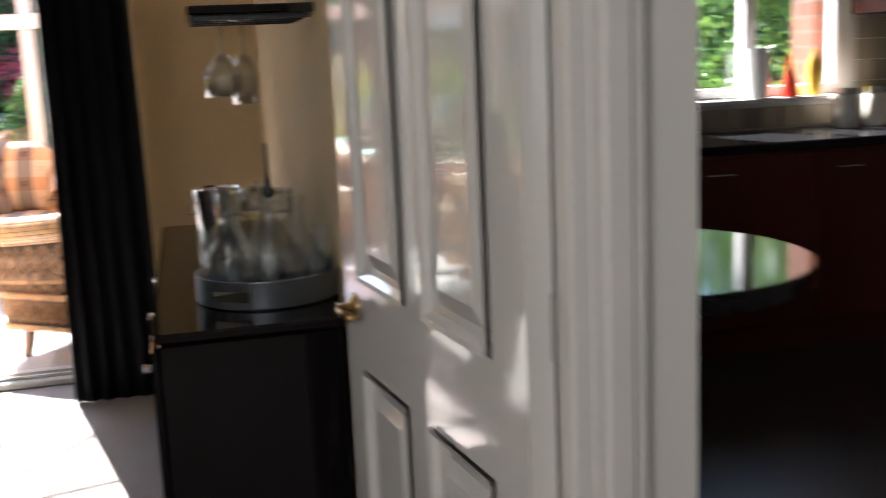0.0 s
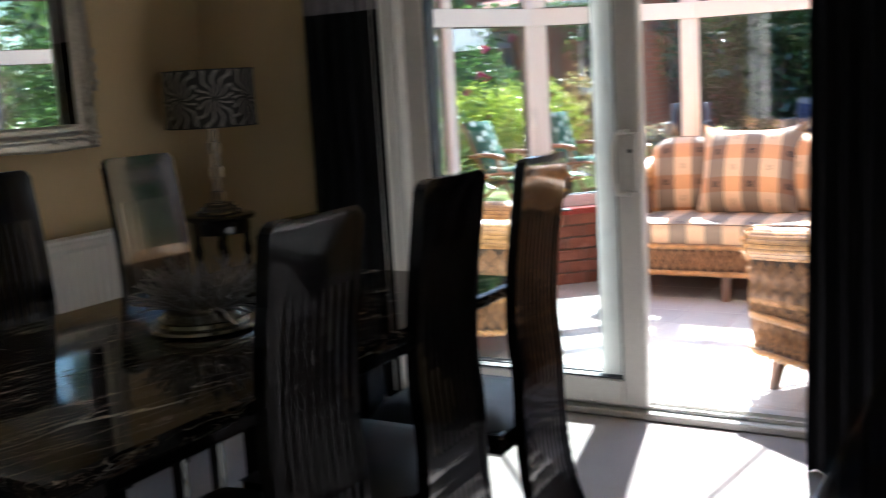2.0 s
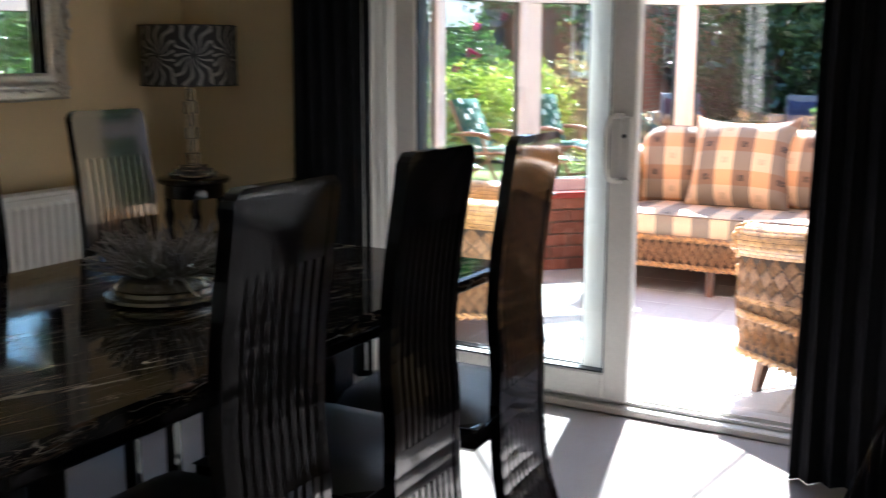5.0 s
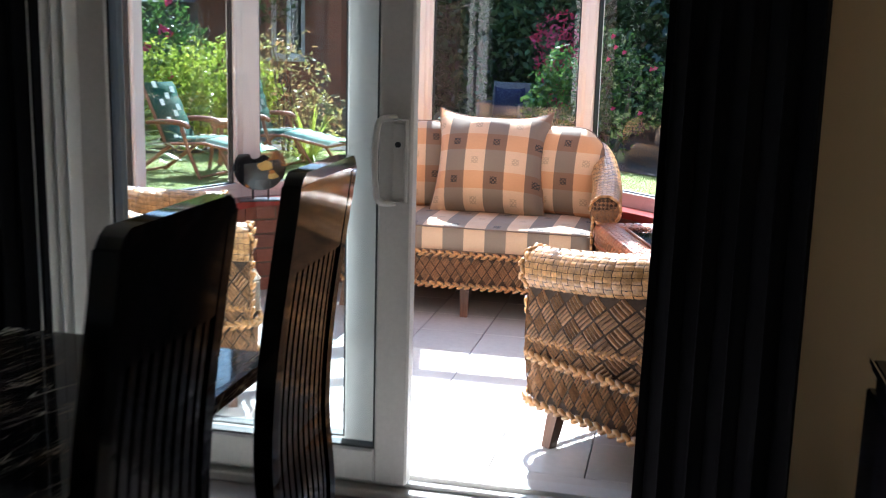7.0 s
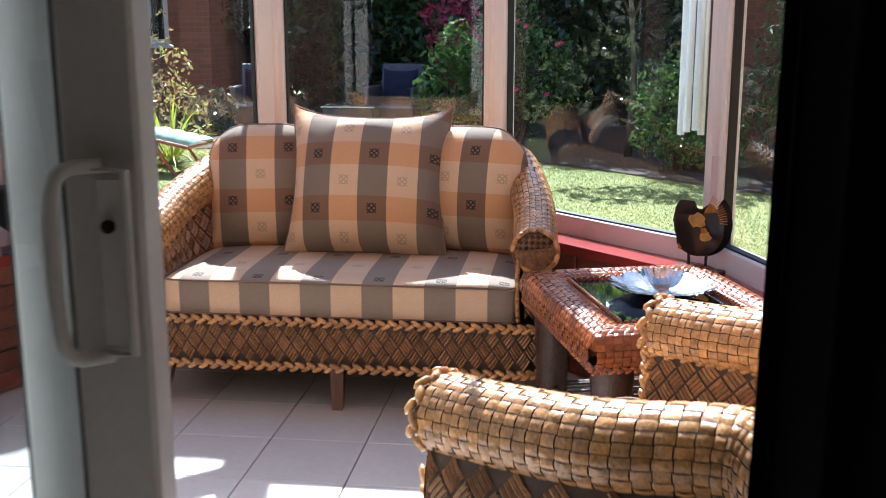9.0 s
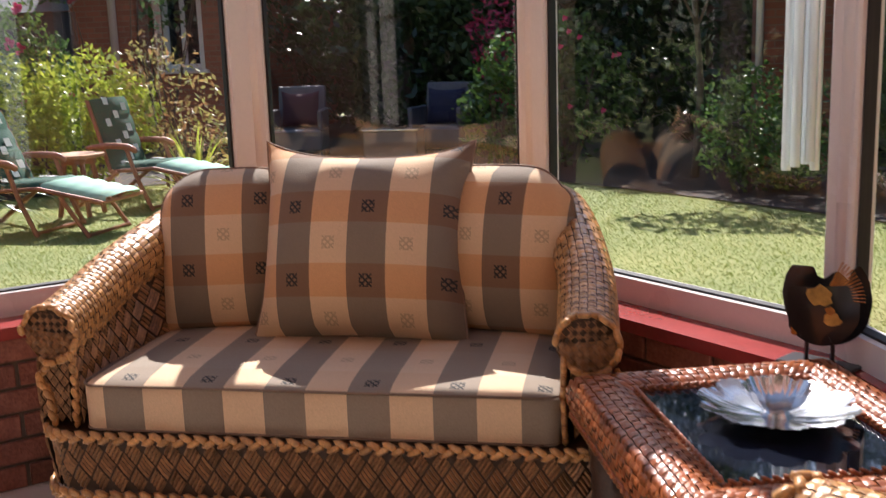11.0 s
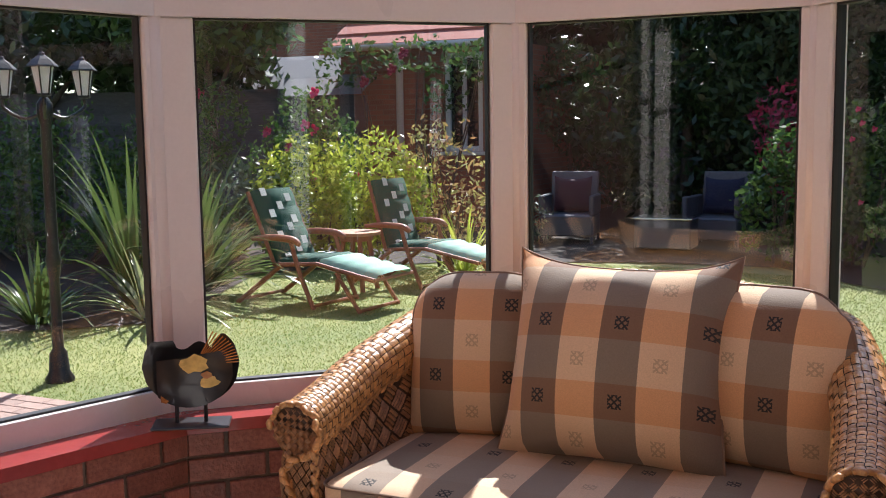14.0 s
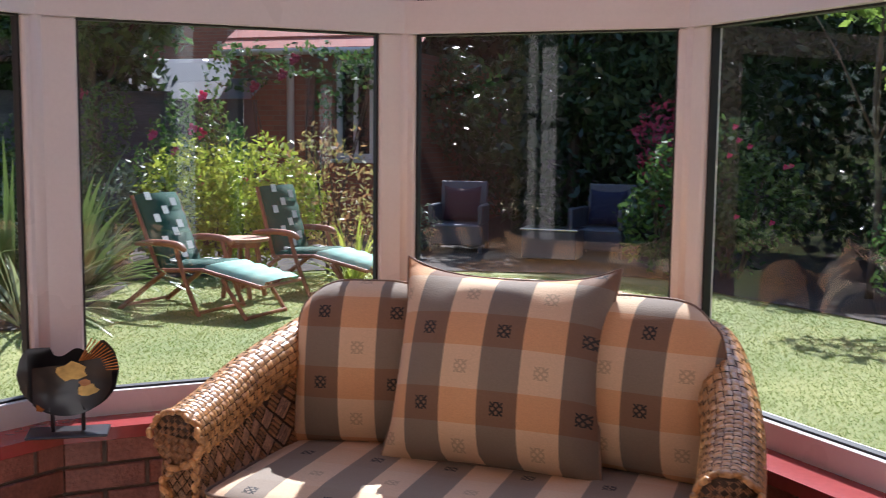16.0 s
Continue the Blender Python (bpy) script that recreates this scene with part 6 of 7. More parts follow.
def fused_vase(at, name="glass_vase"):
    """A split round bowl of black glass with a gold fan, on a dark metal stand."""
    t = thing(name, "black and amber fused glass fan bowl on a small metal stand", "vase", "glass fan bowls on the sill", at)
    R = 0.088
    part("stand_plate", box_shape((-0.07, -0.035, 0.0), (0.07, 0.035, 0.006), 0.002), "steel_dark", t)
    for x in (-0.026, 0.026):
        part("stand_rod", Shape().tube([(x, 0, 0.005), (x, 0, 0.045)], 0.004, 6), "steel_dark", t)
    def cup(y, bulge, rr, top, x_lo=-1.0, x_hi=1.0, z0=0.125):
        """A round plate whose upper edge follows top(x), with x in shares of the radius."""
        rows = []
        for i in range(29):
            u = x_lo + (x_hi - x_lo) * i / 28
            low = -math.sqrt(max(0.0, 1 - u * u))
            up = max(low + 0.001, top(u))
            row = []
            for j in range(9):
                v = low + (up - low) * j / 8
                row.append((u * rr, y - bulge * max(0.0, 1 - u * u - v * v * 0.8), z0 + v * rr))
            rows.append(row)
        return Shape().grid(rows).grid([[(p[0], p[1] + 0.004, p[2]) for p in q][::-1] for q in rows])

    def back_top(u):
        return min(math.sqrt(max(0.0, 1 - u * u)) , 0.62 if u < -0.35 else 0.48 + 0.1 * math.sin(u * 9)) if u < 0.45 else min(0.95 * math.sqrt(max(0.0, 1 - u * u)) + 0.12, 0.86 - 1.1 * abs(u - 0.72))
    part("back_plate", cup(0.014, -0.014, R, back_top), "fused_black", t, "black glass half disc", smooth=True)
    part("front_plate", cup(-0.010, 0.016, R * 0.90, lambda u: min(0.9 * math.sqrt(max(0.0, 1 - u * u)), 0.42 + 0.16 * u), -0.72, 0.98, 0.121), "fused_black", t, smooth=True)
    for cx, cz, a0, r0, r1, k_n in ((0.012, 0.135, 92, 0.026, 0.078, 13), (-0.05, 0.045, 140, 0.010, 0.044, 9)):
        fan = Shape()
        for k in range(k_n):
            a = radians(a0 + k * 5.2)
            d = Vector((math.sin(a), 0, -math.cos(a)))
            fan.tube([Vector((cx, -0.014, cz)) + d * r0, Vector((cx, -0.012, cz)) + d * r1], 0.0012, 4)
        part("fan_relief", fan, "fused_amber", t, "raised amber fan ribs", kind="stuff")
    def patch(cx, cz, r, seed, y=-0.0285):
        rr = random.Random(seed)
        return Shape().add([(cx + r * rr.uniform(0.75, 1.15) * math.cos(k * 0.5236), y, cz + r * 0.8 * rr.uniform(0.75, 1.15) * math.sin(k * 0.5236)) for k in range(12)], [tuple(range(12))])
    part("gold_patch", patch(0.012, 0.140, 0.026, 1), "fused_gold", t, "gold leaf patch")
    part("amber_patch", patch(0.038, 0.100, 0.018, 2), "fused_gold", t, "gold leaf patch")
    part("red_patch", patch(0.034, 0.116, 0.010, 3, -0.0290), "fused_amber", t, "orange glass patch")
    for sgn in (-1, 1):
        part("grip_wire", Shape().tube([(sgn * 0.026, 0.0, 0.044), (sgn * 0.03, -0.014, 0.055), (sgn * 0.026, -0.016, 0.07)], 0.0025, 5), "steel_dark", t)
    return t


M["fused_black"] = mat("black_fused_glass", (0.012, 0.011, 0.012), 0.3, var=0.3, scale=30, coat=0.4)
M["fused_gold"] = mat("gold_glass", (0.50, 0.32, 0.09), 0.3, metal=0.4, var=0.3, scale=60)
M["fused_amber"] = mat("amber_glass", (0.42, 0.17, 0.04), 0.25, var=0.3, scale=60)
fused_vase(pose(-1.865, 6.40, 0.476, 0, 0, 32) @ Matrix.Diagonal((1.5, 1.5, 1.28, 1.0)))
fused_vase(pose(0.375, 6.37, 0.476, 0, 0, -38) @ Matrix.Scale(1.2, 4))
# wind chime outside the glass
ch = thing("wind_chime", "silver tube wind chime hanging outside the conservatory", "wind chime", at=pose(0.375, 6.73, -0.11))
part("cord", Shape().tube([(0, 0, 2.15), (0, 0, 1.52)], 0.0015, 4), "gasket", ch)
part("top_disc", Shape().lathe([(0.045, 1.51), (0.045, 1.525)], 20), "steel_dark", ch)
for k_ in range(6):
    a_ = radians(60 * k_)
    part("chime_tube", Shape().lathe([(0.012, 0.98 + 0.012 * (k_ % 3)), (0.012, 1.48)], 12, None, (0.034 * math.cos(a_), 0.034 * math.sin(a_), 0)), "alu", ch, "bright metal tube", smooth=True, sharp=50)
    part("chime_string", Shape().tube([(0.034 * math.cos(a_), 0.034 * math.sin(a_), 1.48), (0.034 * math.cos(a_), 0.034 * math.sin(a_), 1.51)], 0.001, 4), "gasket", ch)

# ---- garden ----
GZ = -0.155
RG = np.random.default_rng(11)


def raw_mesh(name, verts, quads, material):
    me = bpy.data.meshes.new(name)
    me.vertices.add(len(verts))
    me.vertices.foreach_set("co", np.asarray(verts, np.float32).ravel())
    n, k = quads.shape
    me.loops.add(n * k)
    me.loops.foreach_set("vertex_index", quads.astype(np.int32).ravel())
    me.polygons.add(n)
    me.polygons.foreach_set("loop_start", np.arange(0, n * k, k, dtype=np.int32))
    me.materials.append(M[material])
    me.update(calc_edges=True)
    me.validate()
    return me


def leaf_cloud(P, size, slim=0.5, droop=0.3, rng=RG):
    """Leaf blades (bent lozenges of two triangles each way) at the points P."""
    n = len(P)
    d = rng.normal(size=(n, 3))
    d[:, 2] -= droop
    d /= np.linalg.norm(d, axis=1)[:, None]
    e = np.cross(d, rng.normal(size=(n, 3)))
    e /= np.linalg.norm(e, axis=1)[:, None]
    s = size * rng.uniform(0.6, 1.3, (n, 1))
    a, b = P - d * s, P + d * s
    m1, m2 = P + e * s * slim, P - e * s * slim
    V = np.stack([a, m1, b, m2], 1).reshape(-1, 3)
    Q = np.arange(4 * n).reshape(n, 4)
    return V, Q


def blob_points(blobs, n, rng=RG, inner=0.55):
    """Points in the outer part of some ellipsoids, thick near their skins."""
    vol = np.array([b[3] * b[4] * b[5] for b in blobs]) ** 0.7
    pick = rng.choice(len(blobs), n, p=vol / vol.sum())
    B = np.array(blobs)[pick]
    d = rng.normal(size=(n, 3))
    d /= np.linalg.norm(d, axis=1)[:, None]
    r = inner + (1.08 - inner) * rng.random((n, 1)) ** 0.6
    lump = 1 + 0.16 * np.sin(d[:, :1] * 7 + B[:, :1] * 5) * np.sin(d[:, 1:2] * 6 + B[:, 1:2] * 3) + 0.1 * np.sin(d[:, 2:] * 9)
    return B[:, :3] + d * r * lump * B[:, 3:6]


def bush(name, label, category, at, blobs, n, size, leaf, slim=0.5, stems=5, flowers=None, droop=0.3, group="", trunk=None):
    t = thing(name, label, category, group, pose(at[0], at[1], GZ))
    P = blob_points(blobs, n)
    P[:, 2] = np.maximum(P[:, 2], 0.02)
    V, Q = leaf_cloud(P, size, slim, droop)
    tagged(_link(raw_mesh("leaves", V, Q, leaf), "crown", t), kind="stuff")
    s = Shape()
    rnd = random.Random(n)
    if trunk:
        h, r = trunk
        path = smoothpath([(0, 0, 0), (0.04, 0.02, h * 0.35), (-0.03, 0.03, h * 0.7), (0, 0, h)], 4)
        s.tube(path, [r * (1 - 0.6 * i / (len(path) - 1)) for i in range(len(path))], 8)
        for b in blobs:
            z = h * rnd.uniform(0.4, 0.85)
            s.tube([(0, 0, z), (b[0] * 0.5, b[1] * 0.5, (z + b[2]) / 2 + 0.1), (b[0], b[1], b[2])], [r * 0.4, r * 0.25, r * 0.08], 5)
        part("trunk", s, "bark", t, smooth=True)
    else:
        for i in range(stems):
            b = blobs[i % len(blobs)]
            s.tube([(b[0] * 0.3, b[1] * 0.3, 0), (b[0] * 0.7 + rnd.uniform(-0.1, 0.1), b[1] * 0.7, b[2] * 0.6), (b[0] + rnd.uniform(-0.2, 0.2) * b[3], b[1], b[2] + b[5] * 0.5)], [0.018, 0.011, 0.004], 5)
        part("stems", s, "bark", t, kind="stuff")
    if flowers:
        mt, k, fs, where = flowers
        for i in range(k):
            d = Vector((rnd.gauss(0, 1), -abs(rnd.gauss(0, 1)) - 0.3, rnd.gauss(0.3, 0.8))).normalized()
            b = blobs[rnd.randrange(len(blobs))]
            c = Vector((b[0] + d.x * b[3] * 1.05, b[1] + d.y * b[4] * 1.05, b[2] + d.z * b[5] * 1.05))
            f = Shape()
            for q in range(9):
                a = q * 2.4
                rr = fs * (0.35 + 0.07 * q)
                cc = c + Vector((math.cos(a) * rr * 0.6, -0.2 * fs, math.sin(a) * rr * 0.6))
                f.lump(cc, Vector((math.cos(a), -0.4, math.sin(a))), Vector((0.3, -1, 0.2)), (rr * 0.6, rr * 0.5, rr * 0.2), 5)
            part("flower", f, mt, t, "pink flower head" if mt == "petal" else "crimson flower head", smooth=True)
    return t


def _link(me, name, parent):
    ob = new(name, me)
    ob.parent = parent
    return ob


def strap_plant(name, label, at, n, length, width, seed, spread=1.0, mt="leaf_strap"):
    t = thing(name, label, "plant", "spiky garden plants", pose(at[0], at[1], GZ))
    rnd = random.Random(seed)
    for i in range(n):
        a, el = rnd.uniform(0, 6.283), rnd.uniform(0.5, 1.5) ** 1.0
        L, w = length * rnd.uniform(0.7, 1.15), width * rnd.uniform(0.7, 1.2)
        d = Vector((math.cos(a) * math.cos(el) * spread, math.sin(a) * math.cos(el) * spread, math.sin(el))).normalized()
        p, side = Vector((math.cos(a) * 0.06, math.sin(a) * 0.06, 0.0)), Vector((-math.sin(a), math.cos(a), 0))
        rows, k = [], 8
        for q in range(k + 1):
            u = q / k
            ww = w * (0.7 + 0.6 * u if u < 0.5 else 1.0 * (1 - u) * 2) + 0.001
            nrm = d.cross(side)
            rows.append([p - side * ww, p + nrm * ww * -0.35, p + side * ww])
            p = p + d * L / k
            d = (d + Vector((0, 0, -0.10 - 0.16 * u * (1.6 - el))) + Vector((math.cos(a), math.sin(a), 0)) * 0.03).normalized()
        part("blade", Shape().grid(rows), mt, t, smooth=True)
    return t


# beds, lawn grass, paving
bed = Shape()
pts_ = [(-16, 8.6), (-6.9, 9.1), (-5.9, 9.7), (-5.35, 10.2), (-5.5, 11.0), (-5.75, 11.6), (-6.2, 12.8), (-4.6, 14.4), (-2.6, 14.9), (-1.4, 14.9), (-0.67, 14.0), (0.3, 13.2), (1.2, 12.3), (3, 10.5), (5.5, 9), (9, 8.5), (14, 14), (14, 24), (-16, 24)]
bed.add([(x, y, GZ + 0.012) for x, y in pts_], [tuple(range(len(pts_)))])
structure("flower_bed", bed, "soil", "dark soil of the planted borders")
n_ = 300000
P_ = np.stack([RG.uniform(-7.5, 4.0, n_), RG.uniform(7.2, 14.6, n_), np.full(n_, GZ)], 1)
keep_ = ~((P_[:, 0] < -3.75) & (P_[:, 1] < 8.25)) & (P_[:, 1] < 14.6 - 0.05 * np.abs(P_[:, 0] + 3) ** 2) & (P_[:, 0] + P_[:, 1] * 0.4 < 7.0)
keep_ &= np.hypot(P_[:, 0] + 0.8, P_[:, 1] - 5.6) > 1.95
cross_ = np.zeros(len(P_), bool)
for (xa_, ya_), (xb_, yb_) in zip(pts_, pts_[-1:] + pts_[:-1]):
    hit_ = (yb_ > P_[:, 1]) != (ya_ > P_[:, 1])
    if ya_ != yb_:
        hit_ &= P_[:, 0] < (xa_ - xb_) * (P_[:, 1] - yb_) / (ya_ - yb_) + xb_
        cross_ ^= hit_
P_ = P_[keep_ & ~cross_]
n_ = len(P_)
a_ = RG.uniform(0, 6.283, n_)
h_ = RG.uniform(0.006, 0.018, n_)
dv_ = np.stack([np.cos(a_), np.sin(a_), np.zeros(n_)], 1) * 0.0032
tip_ = P_ + np.stack([RG.normal(0, 0.010, n_), RG.normal(0, 0.010, n_), h_], 1)
tagged(new("grass", raw_mesh("grass", np.stack([P_ - dv_, P_ + dv_, tip_], 1).reshape(-1, 3), np.arange(3 * n_).reshape(n_, 3), "blade")), "short sunlit lawn grass", "grass", kind="stuff")

# neighbour's house, shed, fences
h = thing("neighbour_house", "red brick house with white window, downpipe and red tiled roof", "house", at=pose(0, 18.0, GZ))
part("wall", Shape().box((-8.25, 0, 0), (-6.52, 0.3, 2.62)).box((-5.92, 0, 0), (-5.30, 0.3, 2.62)).box((-6.52, 0, 0), (-5.92, 0.3, 1.10)).box((-6.52, 0, 2.52), (-5.92, 0.3, 2.62)).box((-5.60, 0.301, 0), (-5.30, 4.4, 2.62)).box((-8.25, 0.301, 0), (-7.95, 4, 2.62)), "brick_far", h, "red stretcher bond brickwork")
w_ = new("window")
w_.parent = h
for lo, hi in (((-6.52, 0.02, 1.10), (-6.44, 0.10, 2.52)), ((-6.00, 0.02, 1.10), (-5.92, 0.10, 2.52)), ((-6.25, 0.02, 1.18), (-6.19, 0.10, 2.44)), ((-6.44, 0.02, 1.10), (-6.00, 0.10, 1.18)), ((-6.44, 0.02, 2.44), (-6.00, 0.10, 2.52))):
    part("window_frame", box_shape(lo, hi, 0.008), "upvc", w_)
part("window_sill", box_shape((-6.58, -0.06, 1.05), (-5.86, 0.02, 1.10), 0.008), "upvc", w_)
part("pane", box_shape((-6.44, 0.06, 1.18), (-6.00, 0.065, 2.44)), "blackglass", w_)
part("downpipe", Shape().tube([(-7.22, -0.06, 0), (-7.22, -0.06, 2.45), (-7.22, -0.16, 2.58)], 0.055, 10), "upvc", h, smooth=True)
part("gutter", Shape().tube([(-8.3, -0.18, 2.64), (-5.2, -0.18, 2.64)], 0.05, 8), "upvc", h, smooth=True)
part("bargeboard", Shape().box((-8.32, -0.25, 2.60), (-8.26, -0.22, 2.80)), "upvc", h)
rows_ = []
for i_ in range(15):
    y_, z_ = -0.2 + i_ * 0.28, 2.66 + i_ * 0.19
    rows_.append([(x / 1.0, y_, z_) for x in np.linspace(-8.35, -5.15, 2)])
    rows_.append([(x / 1.0, y_ + 0.001, z_ + 0.03) for x in np.linspace(-8.35, -5.15, 2)])
part("roof", Shape().grid(rows_), "roof_red", h, "red pantile roof")
h2 = thing("brick_house_behind", "tall brick gable end of a house beyond the fence", "house", at=pose(-13, 25, GZ))
gv_ = [(-5.0, 0, 0), (5.2, 0, 0), (5.2, 0, 4.3), (0.6, 0, 8.0), (-5.0, 0, 4.6)]
part("wall", Shape().add(gv_ + [(x, 7, z) for x, y, z in gv_], [(0, 1, 2, 3, 4), (9, 8, 7, 6, 5), (1, 0, 5, 6), (2, 1, 6, 7)]), "brick_far", h2)
part("roof", Shape().add([(5.5, -0.3, 4.1), (5.5, 7.3, 4.1), (0.6, 7.3, 8.1), (0.6, -0.3, 8.1), (-5.3, -0.3, 4.3), (-5.3, 7.3, 4.3)], [(0, 1, 2, 3), (3, 2, 5, 4)]), "roof_red", h2, "red tiled roof")
part("bargeboard", Shape().tube([(5.5, -0.32, 4.1), (0.6, -0.32, 8.05)], 0.10, 4), "upvc", h2, "white sloping bargeboard")
sh = thing("garden_shed", "grey felt roofed garden shed behind the fence", "shed", at=pose(-9.2, 17.6, GZ))
part("wall", box_shape((-1.4, 0, 0), (1.4, 2, 1.95)), "fence", sh)
part("roof", Shape().add([(-1.6, -0.15, 1.95), (1.6, -0.15, 1.95), (1.6, 1.0, 2.62), (-1.6, 1.0, 2.62), (1.6, 2.15, 1.95), (-1.6, 2.15, 1.95)], [(0, 1, 2, 3), (3, 2, 4, 5)]), "shed_roof", sh, "sunlit grey felt roof")


def fence_run(x0, y0, x1, y1, hgt):
    L = math.hypot(x1 - x0, y1 - y0)
    n = max(1, round(L / 1.83))
    ang = math.degrees(math.atan2(y1 - y0, x1 - x0))
    for i in range(n):
        u = i / n
        f = thing("fence_panel", "weathered dark grey lapped wooden fence panel", "fence", "garden fence panels", pose(x0 + (x1 - x0) * u, y0 + (y1 - y0) * u, GZ, 0, 0, ang))
        w = L / n
        part("post", box_shape((-0.05, -0.04, 0), (0.05, 0.06, hgt + 0.06), 0.006), "fence", f)
        k = 13
        for j in range(k):
            z = 0.08 + (hgt - 0.1) * j / k
            a = Shape().add([(0.05, -0.012, z), (w - 0.05, -0.012, z), (w - 0.05, 0.006, z + hgt / k + 0.02), (0.05, 0.006, z + hgt / k + 0.02),
                             (0.05, 0.004, z), (w - 0.05, 0.004, z), (w - 0.05, 0.014, z + hgt / k + 0.02), (0.05, 0.014, z + hgt / k + 0.02)],
                            [(0, 1, 2, 3), (7, 6, 5, 4), (1, 0, 4, 5), (3, 2, 6, 7)])
            part("board", a, "fence", f)
        part("capping", box_shape((0.05, -0.03, hgt - 0.01), (w - 0.05, 0.04, hgt + 0.02)), "fence", f)


fence_run(-17.0, 14.2, -8.3, 16.6, 2.0)
fence_run(-4.0, 20.5, 8.0, 19.0, 1.9)
for y_ in (0,):
    fence_run(8.0, 19.0, 9.5, 6.0, 1.9)

# planting
bush("lime_shrub", "round lime-green shrub in full sun behind the loungers", "shrub", (-5.85, 13.9), [(-0.45, 0, 0.75, 0.55, 0.5, 0.55), (0.3, 0.1, 0.85, 0.6, 0.5, 0.5), (0.0, -0.2, 0.45, 0.8, 0.5, 0.45), (0.75, 0.0, 0.7, 0.35, 0.4, 0.4)], 7000, 0.045, "leaf_lime", 0.4)
bush("rose_bush", "tall rose bush with pink flowers behind the lime shrub", "rose", (-6.7, 14.6), [(0, 0, 1.4, 0.5, 0.4, 0.5), (-0.4, 0, 0.9, 0.45, 0.4, 0.5), (0.35, 0, 1.1, 0.4, 0.4, 0.4)], 2600, 0.04, "leaf_mid", 0.5, 8, ("petal", 9, 0.08, None))
bush("bronze_shrub", "airy bronze-leaved shrub with flower buds by the brick wall", "shrub", (-4.65, 13.95), [(0, 0, 0.9, 0.5, 0.4, 0.55), (0.25, 0, 0.5, 0.5, 0.4, 0.4), (-0.2, 0, 1.2, 0.3, 0.3, 0.3)], 1000, 0.038, "leaf_bronze", 0.4, 9)
bush("grey_shrub", "grey-leaved shrub in the border", "shrub", (-7.3, 13.6), [(0, 0, 0.6, 0.6, 0.5, 0.5), (0.6, 0.2, 0.5, 0.5, 0.4, 0.4), (-0.5, 0, 0.8, 0.5, 0.4, 0.5)], 3600, 0.045, "leaf_grey", 0.45)
bush("climbing_plant", "climber with pale flowers along the brick wall", "climber", (-6.6, 17.3), [(-1.2, 0.2, 2.4, 0.6, 0.3, 0.35), (0.0, 0.1, 2.45, 0.7, 0.3, 0.25), (1.0, 0.1, 2.3, 0.5, 0.3, 0.3), (0.4, 0.0, 1.9, 0.3, 0.3, 0.3)], 800, 0.055, "leaf_mid", 0.5, 8, ("petal_deep", 3, 0.1, None))
bush("laurel_tree", "glossy dark laurel tree overhanging the fence", "tree", (-8.1, 14.6), [(0, 0, 3.0, 1.1, 0.9, 0.8), (-0.9, 0, 3.6, 1.0, 0.8, 0.9), (0.9, 0.1, 3.3, 0.6, 0.6, 0.6), (0.2, 0, 4.3, 1.0, 0.9, 0.7)], 14000, 0.085, "leaf_mid", 0.45, trunk=(3.0, 0.08))
bush("laurel_tree", "large dark evergreen tree beyond the fence", "tree", (-11.8, 15.6), [(0, 0, 3.2, 1.8, 1.2, 1.1), (-1.8, 0, 3.6, 1.6, 1.1, 1.2), (1.6, 0, 3.0, 1.2, 1.0, 0.9), (0.3, 0, 4.6, 1.7, 1.2, 1.0)], 13000, 0.11, "leaf_dark", 0.45, trunk=(3.4, 0.12))
bush("laurel_hedge", "dense small-leaved evergreen hedge by the fence", "hedge", (-8.7, 12.7), [(0, 0, 0.8, 1.0, 0.6, 0.8), (-1.3, 0.2, 0.9, 1.0, 0.6, 0.8), (0.9, 0.2, 0.6, 0.6, 0.5, 0.6), (-2.6, 0.1, 1.0, 1.1, 0.7, 0.9)], 11000, 0.035, "leaf_mid", 0.55)
bush("mixed_border", "tangled green border plants with small red flowers", "shrub", (-7.0, 12.6), [(0, 0, 0.5, 0.6, 0.5, 0.45), (-0.6, 0.3, 1.0, 0.4, 0.4, 0.6), (-0.1, 0.9, 1.5, 0.3, 0.3, 0.45)], 3600, 0.035, "leaf_mid", 0.45, 7, ("petal_deep", 6, 0.07, None))
strap_plant("phormium", "tall clump of upright strap leaves in sun", (-5.95, 10.75), 40, 1.45, 0.026, 1, 0.45)
strap_plant("phormium", "arching strap-leaved clump beside the lounger", (-5.95, 11.5), 110, 1.35, 0.030, 2, 1.1)
strap_plant("day_lily", "arching grassy clump under the bronze shrub", (-4.15, 13.35), 60, 0.70, 0.012, 3, 1.0, "leaf_lime")
strap_plant("fan_palm", "small fan palm at the lawn's edge", (-6.15, 9.9), 50, 0.70, 0.018, 4, 1.0)
strap_plant("phormium", "drooping variegated strap-leaved clump at the lawn's edge", (-5.45, 10.35), 34, 0.85, 0.020, 7, 1.3, "leaf_strap_pale")
bush("laurel_tree", "large dark evergreen tree beyond the fence", "tree", (-15.0, 14.8), [(0, 0, 2.8, 1.8, 1.2, 1.2), (1.2, 0, 3.8, 1.5, 1.1, 1.0), (0.3, 0, 1.6, 1.5, 1.0, 1.0)], 9000, 0.11, "leaf_dark", 0.45, trunk=(3.0, 0.12))
bush("laurel_tree", "large dark evergreen tree beyond the fence", "tree", (-10.4, 17.0), [(0, 0, 2.9, 1.2, 1.0, 0.9), (0.2, 0, 4.4, 1.5, 1.0, 1.0)], 6000, 0.11, "leaf_dark", 0.45, trunk=(3.4, 0.12))
